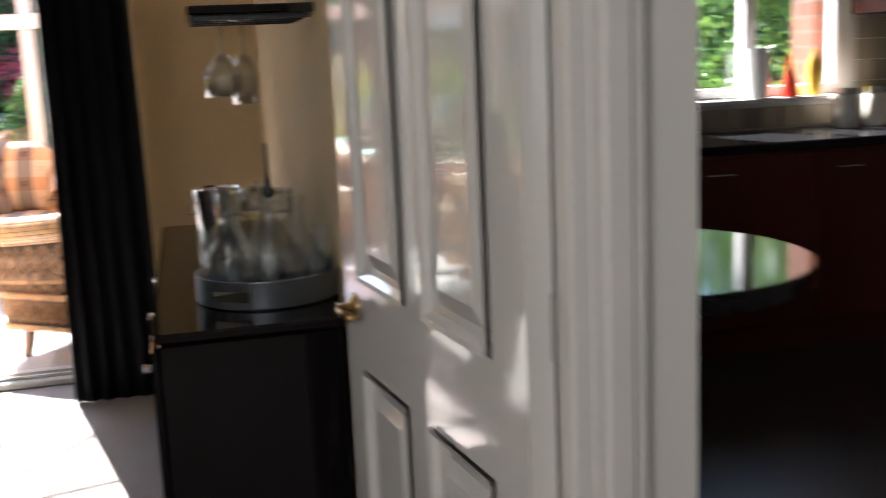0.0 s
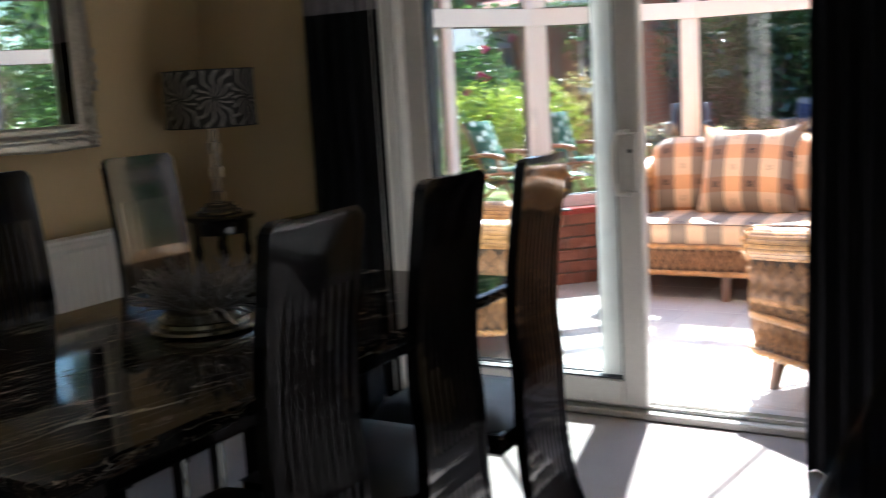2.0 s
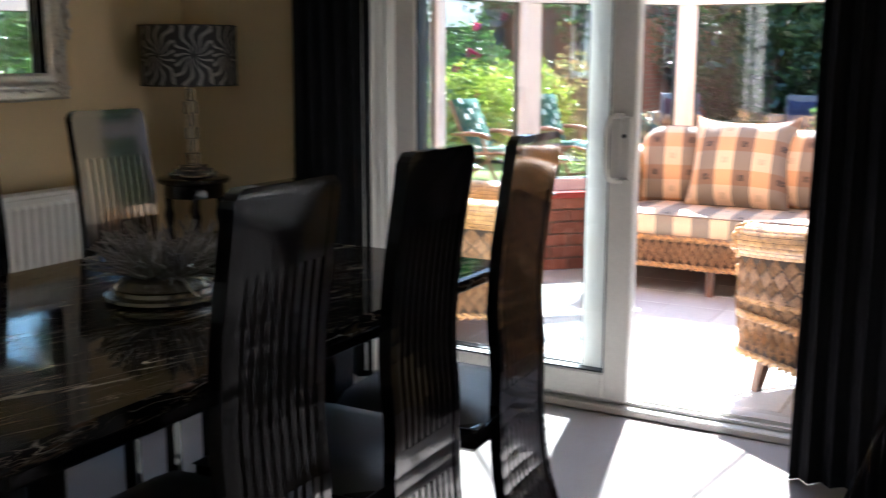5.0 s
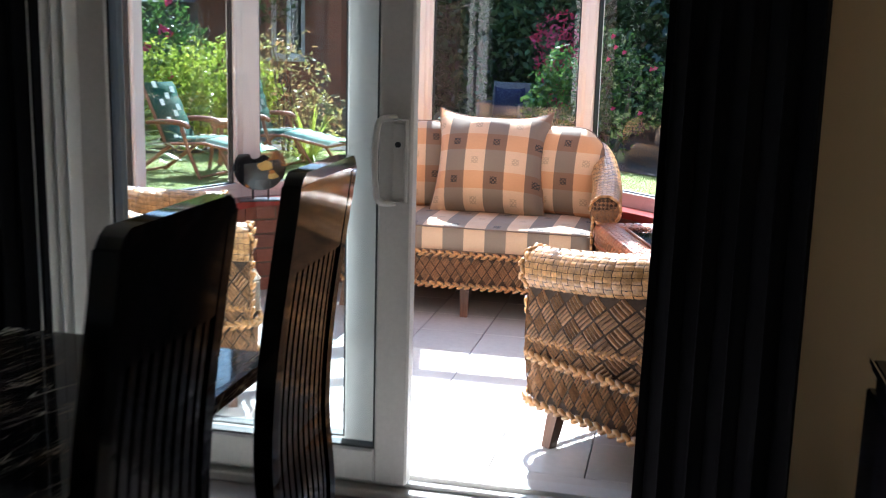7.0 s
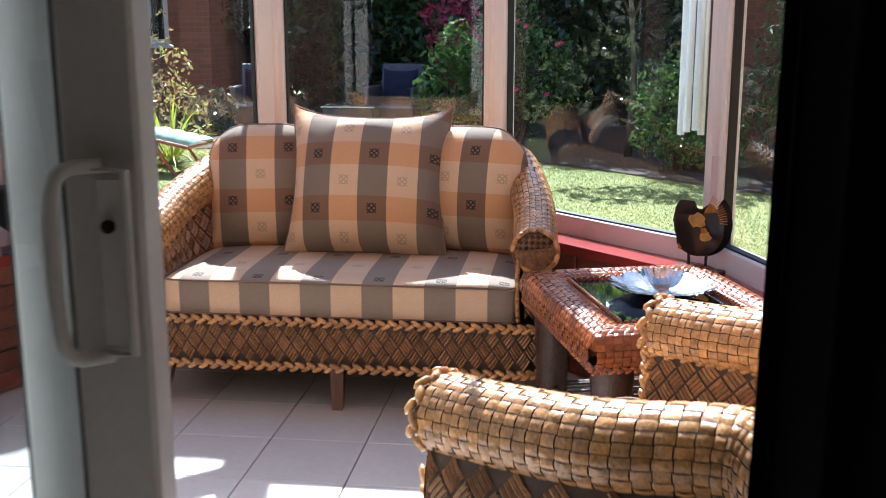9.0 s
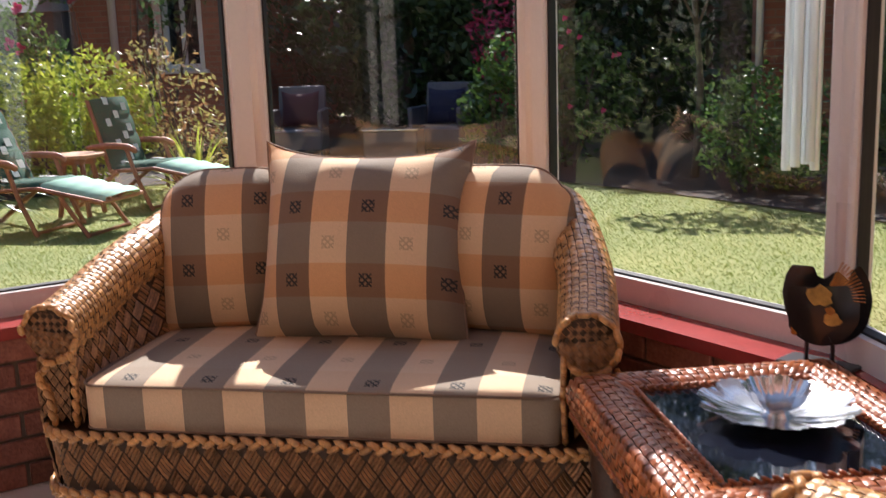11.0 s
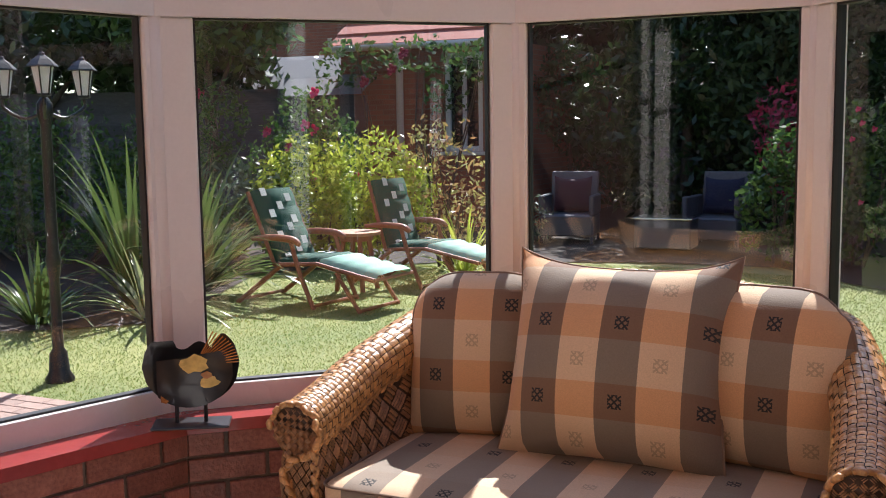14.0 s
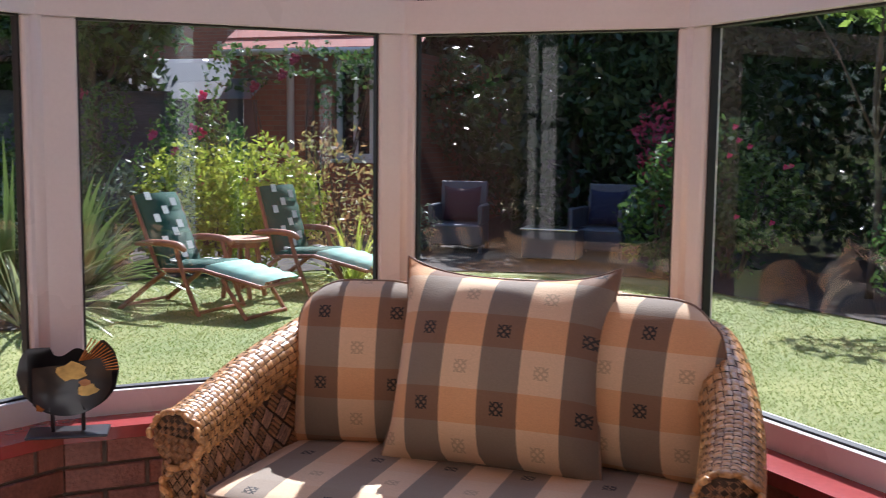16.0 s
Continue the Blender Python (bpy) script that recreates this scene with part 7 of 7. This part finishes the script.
bush("laurel_hedge", "tall dense evergreen hedge beyond the fence", "hedge", (-13.0, 17.0), [(-2.5, 0, 2.0, 1.6, 0.8, 1.3), (0, 0, 2.0, 1.6, 0.8, 1.3), (2.4, 0.3, 2.1, 1.4, 0.8, 1.2), (-4.5, 0, 2.2, 1.6, 0.8, 1.4)], 9000, 0.11, "leaf_dark", 0.5)
bush("laurel_hedge", "tall dense evergreen hedge beyond the fence", "hedge", (-19.0, 15.5), [(-2, 0, 2.2, 2.0, 0.8, 1.6), (1.0, 0, 2.2, 2.0, 0.8, 1.6)], 5000, 0.13, "leaf_dark", 0.5)
# unseen hedge added so the panes mirror dark leaves instead of bright sky
bush("laurel_hedge", "unseen tall evergreen hedge added to darken the window reflections", "hedge", (-10.5, 6.0), [(0, -2.5, 1.6, 0.9, 1.6, 1.8), (0, 0, 1.7, 0.9, 1.6, 1.9), (0, 2.5, 1.7, 0.9, 1.6, 1.8), (0.1, -1.2, 3.4, 0.9, 1.7, 1.2), (0.1, 1.4, 3.5, 0.9, 1.7, 1.2)], 14000, 0.10, "leaf_dark", 0.5)
bush("ivy", "dark ivy hanging over the side wall of the brick house", "ivy", (-5.1, 19.6), [(-0.1, 0, 1.9, 0.22, 1.2, 0.8), (-0.1, 1.0, 1.0, 0.2, 0.8, 0.7)], 2600, 0.06, "leaf_dark", 0.5, 4)
for x_ in (-4.6, 1.2):
    bush("laurel_hedge", "tall dense evergreen screen closing the garden's end", "hedge", (x_, 23.6), [(-2.0, 0, 1.6, 1.6, 0.7, 1.7), (0, 0, 1.6, 1.6, 0.7, 1.7), (2.0, 0, 1.6, 1.6, 0.7, 1.7), (-1.6, 0, 4.2, 1.6, 0.7, 1.6), (0.6, 0, 4.4, 1.6, 0.7, 1.6), (2.4, 0, 4.1, 1.4, 0.7, 1.6)], 12000, 0.17, "leaf_dark", 0.6)
# far dark belt of trees and ivy
for i_, (x_, y_, s_, mt_) in enumerate(((-3.3, 19.2, 1.0, "leaf_dark"), (-1.2, 18.6, 1.05, "conifer"), (0.9, 17.8, 1.1, "leaf_dark"), (2.9, 16.6, 1.1, "conifer"), (4.8, 15.2, 1.1, "leaf_dark"), (6.3, 13.2, 1.1, "conifer"), (7.4, 10.9, 1.1, "leaf_dark"), (8.2, 8.6, 1.0, "conifer"), (-2.2, 21.5, 1.5, "leaf_dark"), (1.6, 21.0, 1.5, "leaf_dark"))):
    bl_ = [(0, 0, 1.0 * s_, 1.3, 0.8, 1.0), (0.3, 0, 2.4 * s_, 1.2, 0.8, 1.0), (-0.5, 0, 3.6 * s_, 1.1, 0.8, 0.9), (0.4, 0.1, 4.6 * s_, 0.9, 0.7, 0.8), (-0.9, 0, 1.7 * s_, 0.8, 0.6, 0.8), (1.0, 0, 3.2 * s_, 0.7, 0.6, 0.7)]
    bush("evergreen_tree", ("tall ivy-covered evergreen in shade at the garden's end", "dark conifer in shade at the garden's end")[i_ % 2], "tree", (x_, y_), bl_, 14000, 0.085, mt_, 0.42, trunk=(4.2, 0.10), group="trees at the garden's end")
bush("red_shrub", "dark red-leaved shrub between the trees", "shrub", (-1.6, 16.4), [(0, 0, 1.45, 0.35, 0.3, 0.4), (0.2, 0, 0.9, 0.4, 0.3, 0.4)], 900, 0.04, "petal_deep", 0.5, 5)
bush("rose_bush", "climbing rose with pale pink flowers in shade", "rose", (-0.75, 15.2), [(0, 0, 1.3, 0.35, 0.3, 0.35), (0.3, 0, 0.8, 0.5, 0.4, 0.5), (-0.2, 0, 0.4, 0.5, 0.4, 0.4)], 2200, 0.04, "leaf_mid", 0.5, 8, ("petal", 9, 0.035, None))
bush("box_bush", "bright green bush catching the sun by the lawn", "shrub", (0.95, 13.3), [(0, 0, 0.55, 0.42, 0.4, 0.5), (0.3, 0.1, 0.35, 0.4, 0.4, 0.35)], 3400, 0.03, "leaf_mid", 0.5)
bush("leafy_tree", "slender tree with bright sunlit leaves over the border", "tree", (0.55, 14.3), [(0, 0, 2.75, 0.55, 0.4, 0.30), (0.75, 0.1, 2.55, 0.45, 0.4, 0.35), (-0.75, 0.1, 2.85, 0.5, 0.4, 0.25), (0.35, 0, 2.1, 0.3, 0.3, 0.3)], 1500, 0.055, "leaf_sun", 0.5, trunk=(2.6, 0.04))
bush("green_shrub", "glossy green shrub at the border's corner", "shrub", (-1.45, 15.0), [(0, 0, 0.6, 0.4, 0.35, 0.5), (0.1, 0, 1.1, 0.25, 0.25, 0.3)], 1300, 0.05, "leaf_mid", 0.4)
bush("conifer_bush", "feathery dark green conifer by the lawn", "conifer", (2.2, 12.9), [(0, 0, 0.7, 0.75, 0.6, 0.7), (0.1, 0, 1.6, 0.65, 0.6, 0.8), (0, 0, 2.6, 0.5, 0.5, 0.8), (0.9, 0, 0.9, 0.7, 0.6, 0.9)], 9000, 0.055, "conifer", 0.18, droop=-0.6)
bush("low_shrub", "low dark shrub under the trees", "shrub", (-4.7, 16.3), [(0, 0, 0.3, 0.4, 0.3, 0.3)], 900, 0.03, "leaf_grey", 0.4)
bush("hedge_east", "bright clipped hedge along the garden's side", "hedge", (5.6, 7.6), [(0, -1.5, 1.1, 0.7, 1.0, 1.1), (0, 0, 1.1, 0.7, 1.0, 1.1), (0, 1.5, 1.1, 0.7, 1.0, 1.1), (0, -0.7, 2.2, 0.6, 1.1, 0.7), (0, 0.9, 2.3, 0.6, 1.1, 0.7), (0, -2.6, 1.2, 0.7, 1.0, 1.2)], 16000, 0.05, "leaf_mid", 0.5)
bs = thing("brick_outhouse", "small brick outhouse with a white downpipe among shrubs", "outhouse", at=pose(1.22, 14.9, GZ))
part("wall", box_shape((0.0, 0, 0), (0.95, 1.0, 2.6)), "brick_far", bs)
part("downpipe", Shape().tube([(-0.04, -0.05, 0.9), (-0.04, -0.05, 2.6)], 0.035, 8), "upvc", bs, smooth=True)


def lounger(at, back_deg, label, far=False):
    t = thing("sun_lounger", label, "sun lounger", "steamer loungers on the lawn", at)
    # along +x: head at 0, seat, leg rest
    hip = Vector((0.42, 0, 0.34))
    top = hip + Vector((-math.cos(radians(back_deg)), 0, math.sin(radians(back_deg)))) * 0.65
    knee, toe = Vector((0.86, 0, 0.37)), Vector((1.42, 0, 0.27))
    for y in (-0.27, 0.27):
        o = Vector((0, y, 0))
        part("side_rail", Shape().tube([hip + o, knee + o, toe + o], 0.018, 6), "teak", t)
        part("back_rail", Shape().tube([hip + o, top + o], 0.017, 6), "teak", t)
        part("armrest", Shape().tube(smoothpath([(0.22, y * 1.12, 0.55), (0.42, y * 1.12, 0.57), (0.64, y * 1.12, 0.56), (0.72, y * 1.12, 0.52)], 4), [0.02, 0.024, 0.028, 0.03, 0.03, 0.03, 0.03, 0.03, 0.03, 0.028, 0.026, 0.024, 0.018], 6), "teak", t, smooth=True)
        part("front_leg", Shape().tube(smoothpath([(0.62, y * 1.1, 0.55), (0.70, y * 1.1, 0.3), (0.84, y * 1.1, 0.0)], 4), 0.019, 6), "teak", t)
        part("rear_leg", Shape().tube(smoothpath([(0.50, y * 1.06, 0.34), (0.25, y * 1.06, 0.16), (0.02, y * 1.06, 0.0)], 4), 0.021, 6), "teak", t)
        part("foot_leg", Shape().tube([(1.05, y, 0.31), (1.28, y, 0.0)], 0.017, 6), "teak", t)
    for a, b in (((1.28, -0.27, 0.02), (1.28, 0.27, 0.02)), ((0.84, -0.3, 0.03), (0.84, 0.3, 0.03)), ((0.06, -0.28, 0.03), (0.06, 0.28, 0.03)), ((toe.x, -0.27, toe.z), (toe.x, 0.27, toe.z))):
        part("cross_bar", Shape().tube([a, b], 0.014, 6), "teak", t)

    def pad(name, a, b, mt, n=4):
        d = (b - a)
        nrm = Vector((-d.z, 0, d.x)).normalized()
        if nrm.z < 0:
            nrm = -nrm
        rows = []
        for i in range(3 * n + 1):
            u = i / (3 * n)
            puff = 0.045 + 0.018 * abs(math.sin(u * n * math.pi))
            c = a + d * u
            rows.append([c + Vector((0, -0.24, 0)), c + Vector((0, -0.23, 0)) + nrm * puff * 0.8, c + nrm * puff, c + Vector((0, 0.23, 0)) + nrm * puff * 0.8, c + Vector((0, 0.24, 0))])
        return part(name, Shape().grid(rows), mt, t, "quilted pad", smooth=True), a, d, nrm
    rnd = random.Random(int(back_deg))
    for nm, a, b, mt, k in (("back_pad", top, hip, "green_pad", 10), ("seat_pad", hip, knee, "green_pad", 3), ("leg_pad", knee, toe, "pale_pad", 0)):
        o, a, d, nrm = pad(nm, a, b, mt)
        for q in range(k):
            u, y = (q + 0.5) / k, (-0.14, 0.12, 0.0)[q % 3] + rnd.uniform(-0.03, 0.03)
            c = a + d * u + nrm * 0.068
            dd = d.normalized() * 0.035
            part("pad_square", Shape().add([c + dd + Vector((0, y - 0.035, 0)), c + dd + Vector((0, y + 0.035, 0)), c - dd + Vector((0, y + 0.035, 0)), c - dd + Vector((0, y - 0.035, 0))], [(0, 1, 2, 3)]), "pad_white", o, "white printed square")


lounger(pose(-5.32, 11.58, GZ, 0, 0, -6), 66, "teak steamer lounger with a green padded cushion on the lawn")
lounger(pose(-4.95, 12.85, GZ, 0, 0, -8), 74, "teak steamer lounger with a raised green cushion, further off")
st = thing("garden_stool", "round teak garden table between the loungers", "garden table", at=pose(-4.72, 12.25, GZ))
part("top", Shape().lathe([(0.20, 0.50), (0.225, 0.505), (0.225, 0.53), (0.01, 0.535)], 26), "teak_top", st, smooth=True, sharp=40)
for k_ in range(4):
    a_ = radians(45 + 90 * k_)
    part("leg", Shape().tube([(0.11 * math.cos(a_), 0.11 * math.sin(a_), 0.5), (0.19 * math.cos(a_), 0.19 * math.sin(a_), 0.0)], 0.022, 6), "teak", st)
part("apron", Shape().lathe([(0.15, 0.45), (0.155, 0.50)], 20), "teak", st)


def resin_chair(at, mt, label):
    t = thing("garden_armchair", label, "garden chair", "garden chairs in shade", at)
    part("seat_base", box_shape((-0.33, -0.30, 0.10), (0.33, 0.30, 0.36), 0.02), "resin", t)
    part("backrest", Shape().box((-0.30, 0.0, 0), (0.30, 0.06, 0.55), pose(0, 0.24, 0.34, -12), 0.015), "resin", t)
    for x in (-0.34, 0.28):
        part("armrest", box_shape((x, -0.30, 0.36), (x + 0.06, 0.28, 0.60), 0.015), "resin", t)
        for y in (-0.29, 0.25):
            part("leg", box_shape((x + 0.01, y, 0.0), (x + 0.05, y + 0.04, 0.10)), "resin", t)
    sh, _ = pillow(0.48, 0.42, 0.16)
    part("cushion", sh, mt, t, "plain scatter cushion", smooth=True, loc=pose(0, 0.14, 0.38, -12))


resin_chair(pose(-2.35, 16.7, GZ, 0, 0, -8), "navy", "grey woven garden armchair with a navy cushion")
resin_chair(pose(-4.15, 16.6, GZ, 0, 0, 8), "maroon", "grey woven garden armchair with a maroon cushion")
gt = thing("garden_coffee_table", "low grey woven garden table before the armchairs", "garden table", at=pose(-2.8, 16.0, GZ))
part("body", box_shape((-0.32, -0.22, 0.05), (0.32, 0.22, 0.38), 0.015), "resin", gt)
part("tabletop", box_shape((-0.34, -0.24, 0.38), (0.34, 0.24, 0.40), 0.005), "pewter", gt)


def lamp_post():
    t = thing("garden_lamp_post", "black three-headed garden lamp post on the lawn", "lamp post", at=pose(-4.62, 8.6, GZ) @ Matrix.Diagonal((1.0, 1.0, 0.99, 1)))
    part("post", Shape().lathe([(0.085, 0), (0.085, 0.02), (0.06, 0.06), (0.05, 0.17), (0.033, 0.20), (0.030, 0.60), (0.04, 0.68), (0.045, 0.72), (0.034, 0.78), (0.030, 1.5), (0.045, 1.56), (0.045, 1.62), (0.02, 1.66)], 14), "iron", t, "cast iron post", smooth=True, sharp=40)
    for k in range(3):
        a = radians(-44 + 120 * k)
        r = 0.25
        cx, cy = r * math.cos(a), r * math.sin(a)
        part("arm", Shape().tube(smoothpath([(0, 0, 1.58), (cx * 0.5, cy * 0.5, 1.54), (cx, cy, 1.60), (cx, cy, 1.66)], 4), 0.011, 6), "iron", t, smooth=True)
        ln = new("lantern")
        ln.parent = t
        ln.matrix_basis = pose(cx, cy, 1.66) @ Matrix.Scale(0.84, 4)
        part("lantern_glass", Shape().lathe([(0.042, 0.015), (0.072, 0.185)], 6), "frost", ln, "frosted lantern glass")
        for q in range(6):
            b = radians(60 * q)
            part("lantern_bar", Shape().tube([(0.044 * math.cos(b), 0.044 * math.sin(b), 0.01), (0.076 * math.cos(b), 0.076 * math.sin(b), 0.19)], 0.005, 5), "iron", ln)
        part("lantern_base", Shape().lathe([(0.012, -0.01), (0.05, 0.0), (0.05, 0.014)], 6), "iron", ln)
        part("lantern_roof", Shape().lathe([(0.105, 0.188), (0.10, 0.196), (0.06, 0.235), (0.022, 0.262), (0.02, 0.275), (0.008, 0.285), (0.010, 0.30), (0.002, 0.315)], 6), "iron", ln)


lamp_post()

# ---- pieces: conservatory floor tiles, dwarf wall bricks, block paving ----
floor2 = tagged(new("floor_tiles"), "pale square ceramic floor tiles of the conservatory", kind="structure")


def inside(x, y, ring):
    c = False
    for i in range(len(ring)):
        (x0, y0), (x1, y1) = ring[i], ring[i - 1]
        if (y0 > y) != (y1 > y) and x < (x1 - x0) * (y - y0) / (y1 - y0) + x0:
            c = not c
    return c


hull = [(-2.55, 4.40)] + [tuple(p) for p in inset(RING, 0.12)[0:]] + [(1.0, 4.40)]
tm = Shape().box((0.0015, 0.0015, -0.009), (0.2935, 0.2935, 0.0), None, 0.0018).mesh("tile", "tile")
for i in range(-8, 8):
    for j in range(-8, 5):
        x, y = -0.920 + 0.295 * i, 6.285 + 0.295 * j
        if y < 4.40 or not any(inside(x + a, y + b, hull) for a in (0.02, 0.27) for b in (0.02, 0.27)):
            continue
        o = new("tile", tm)
        o.matrix_basis = pose(x, y, 0.0)
        o.parent = floor2
edge_y = 6.285 - 0.295 * 7
structure("floor_strip", Shape().box((-2.5, 4.405, -0.009), (0.98, 4.515, -0.0005)), "tile", "cut pale tiles beside the door track")
brick_me = {}
for w in (0.215, 0.10):
    brick_me[w] = Shape().box((0, -0.012, 0), (w, 0.0, 0.065), None, 0.003).mesh("brick", "brick_in")
inner = inset(RING, 0.148)
for k in range(1, 6):
    a, b = Vector(inner[k]), Vector(inner[k + 1])
    L, ang = (b - a).length, math.degrees(math.atan2((b - a).y, (b - a).x))
    for r in range(6):
        x = 0.005
        if r % 2:
            o = new("brick", brick_me[0.10])
            o.matrix_basis = pose(*a, 0) @ Matrix.Identity(4)
            o.matrix_basis = pose(a.x, a.y, 0.004 + 0.0745 * r - 0.001, 0, 0, ang) @ pose(x, 0, 0)
            o.parent = dwarf
            x += 0.112
        while x + 0.03 < L:
            w = 0.215
            fit = min(1.0, (L - 0.002 - x) / w)
            o = new("brick", brick_me[w])
            o.matrix_basis = pose(a.x, a.y, 0.004 + 0.0745 * r - 0.001, 0, 0, ang) @ pose(x, 0, 0) @ Matrix.Diagonal((fit, 1, 1, 1))
            o.parent = dwarf
            x += w + 0.011
pav = structure("pavement", box_shape((-7.0, 4.7, GZ - 0.05), (-3.85, 8.2, GZ + 0.006)), "mortar", "paved path of small blocks beside the lawn")
pm = Shape().box((0.003, 0.003, 0), (0.197, 0.097, 0.022), None, 0.004).mesh("paving_block", "paving")
for i in range(9):
    for j in range(30):
        o = new("paving_block", pm)
        o.matrix_basis = pose(-5.75 + 0.2 * i + (0.1 if j % 2 else 0.0), 5.2 + 0.1 * j, GZ + 0.006)
        o.parent = pav

# ---- kitchen seen past the doorway ----
structure("wall_kitchen", Shape().box((1.2, 4.13, 0), (2.75, 4.25, 2.4)).box((3.75, 4.13, 0), (4.9, 4.25, 2.4)).box((2.75, 4.13, 0), (3.75, 4.25, 1.05)).box((2.75, 4.13, 2.1), (3.75, 4.25, 2.4)), "wall_white", "cream kitchen wall round the window")
kw = thing("window_kitchen", "white kitchen window over the worktop", kind="structure")
for lo, hi in (((2.75, 4.14, 1.05), (2.80, 4.22, 2.1)), ((3.70, 4.14, 1.05), (3.75, 4.22, 2.1)), ((3.22, 4.14, 1.05), (3.28, 4.22, 2.1)), ((2.80, 4.14, 1.05), (3.70, 4.22, 1.10)), ((2.80, 4.14, 2.05), (3.70, 4.22, 2.1))):
    part("window_frame", box_shape(lo, hi, 0.005), "upvc", kw)
part("pane", Shape().add([(2.8, 4.18, 1.1), (3.7, 4.18, 1.1), (3.7, 4.18, 2.05), (2.8, 4.18, 2.05)], [(0, 1, 2, 3)]), "glass", kw)
part("window_sill", box_shape((2.70, 4.02, 1.03), (3.80, 4.13, 1.05), 0.004), "upvc", kw)
tl = Shape()
for name_, x0_, x1_ in (("base_unit", 2.0, 2.6), ("base_unit", 2.6, 3.2), ("base_unit", 3.2, 3.8)):
    u_ = thing(name_, "cherry wood kitchen base unit under the black worktop", "kitchen unit", "kitchen base units", pose(x0_, 3.50, 0))
    part("body", box_shape((0.0, 0.02, 0.0), (x1_ - x0_, 0.62, 0.86)), "cherry", u_)
    d_ = part("unit_door", box_shape((0.004, 0.0, 0.12), (x1_ - x0_ - 0.004, 0.019, 0.85), 0.004), "cherry", u_)
    part("door_handle", Shape().tube([(0.08, -0.02, 0.78), (0.2, -0.02, 0.78)], 0.005, 6), "chrome", d_)
structure("worktop", Shape().box((2.0, 3.48, 0.862), (4.3, 4.129, 0.90), None, 0.006).box((3.8, 0.9, 0.862), (4.4, 3.479, 0.90), None, 0.006), "worktop", "polished black granite worktop")
for k_ in range(4):
    u_ = thing("base_unit", "cherry wood kitchen base unit under the black worktop", "kitchen unit", "kitchen base units", pose(3.82, 0.95 + 0.63 * k_, 0))
    part("body", box_shape((0.02, 0.0, 0.0), (0.55, 0.62, 0.86)), "cherry", u_)
    part("unit_door", box_shape((0.0, 0.004, 0.12), (0.019, 0.616, 0.85), 0.004), "cherry", u_)
wu = thing("wall_unit", "cherry wood kitchen wall cupboard", "kitchen unit", at=pose(3.78, 3.80, 1.42))
part("body", box_shape((0, 0, 0), (0.6, 0.325, 0.7), 0.003), "cherry", wu)
for a_ in (0.004, 0.304):
    part("cupboard_door", Shape().box((a_, -0.02, 0.004), (a_ + 0.292, -0.001, 0.696), None, 0.004).box((a_ + 0.05, -0.024, 0.06), (a_ + 0.242, -0.019, 0.64), None, 0.002), "cherry", wu)
bar = thing("breakfast_bar", "black granite breakfast bar with a rounded end", "breakfast bar", at=pose(1.42, 1.55, 0))
vs_ = [(-0.18, -0.36), (0.05, -0.36)] + [(0.05 + 0.36 * math.sin(radians(a)), -0.36 * math.cos(radians(a))) for a in range(10, 180, 10)] + [(0.05, 0.36), (-0.18, 0.36)]
n_ = len(vs_)
part("bar_top", Shape().add([(x, y, z) for z in (0.862, 0.90) for x, y in vs_], [tuple(range(n_ - 1, -1, -1)), tuple(range(n_, 2 * n_))] + [(i, (i + 1) % n_, n_ + (i + 1) % n_, n_ + i) for i in range(n_)]), "worktop", bar)
part("bar_pedestal", box_shape((-0.18, -0.27, 0.0), (0.0, 0.27, 0.861)), "cherry", bar)
for k_, x_ in enumerate((3.62, 3.78, 3.94)):
    j_ = thing("storage_jar", "clear glass storage jar with a metal lid on the worktop", "jar", "jars on the worktop", pose(x_, 3.92, 0.901))
    part("glass_body", Shape().lathe([(0.055, 0), (0.06, 0.01), (0.06, 0.14), (0.05, 0.155)], 18), "sugar", j_, smooth=True, sharp=40)
    part("lid", Shape().lathe([(0.055, 0.156), (0.055, 0.185)], 18), "chrome", j_, smooth=True, sharp=40)
for nm_, lb_, x_, m_, pr_ in (("dish_soap", "yellow bottle on the kitchen window sill", 3.55, "yellow_liquid", [(0.03, 0), (0.035, 0.02), (0.035, 0.15), (0.012, 0.19), (0.012, 0.22)]),
                              ("cone_bottle", "red conical bottle on the kitchen window sill", 3.42, "red_plastic", [(0.045, 0), (0.04, 0.03), (0.01, 0.16), (0.01, 0.19)]),
                              ("kitchen_roll", "white roll standing on the kitchen window sill", 3.25, "white_ceramic", [(0.055, 0), (0.055, 0.23)])):
    b_ = thing(nm_, lb_, "bottle", at=pose(x_, 4.075, 1.051))
    part("bottle_body", Shape().lathe(pr_, 16), m_, b_, smooth=True, sharp=40)
kt = thing("toaster", "dark glossy toaster on the worktop", "toaster", at=pose(4.14, 3.75, 0.901))
part("toaster_body", box_shape((-0.08, -0.14, 0.0), (0.08, 0.14, 0.2), 0.025), "worktop", kt)
structure("kitchen_tile_band", box_shape((1.2, 4.118, 0.90), (2.7, 4.129, 1.03)), "tile_wall", "beige tiled splashback")
sp = tagged(new("splashback"), "mixed beige and brown kitchen tiles", kind="structure")
pl_ = {}
for w_ in (0,):
    tm_ = box_shape((0.002, 0, 0.002), (0.098, 0.008, 0.098), 0.001).mesh("tile", "tile_wall")
    for i_ in range(21):
        for j_ in range(5 if i_ > 10 else 1):
            z_ = 0.905 + 0.1 * j_
            o_ = new("tile", tm_)
            o_.matrix_basis = pose(2.70 + 0.1 * i_, 4.118, z_)
            o_.parent = sp
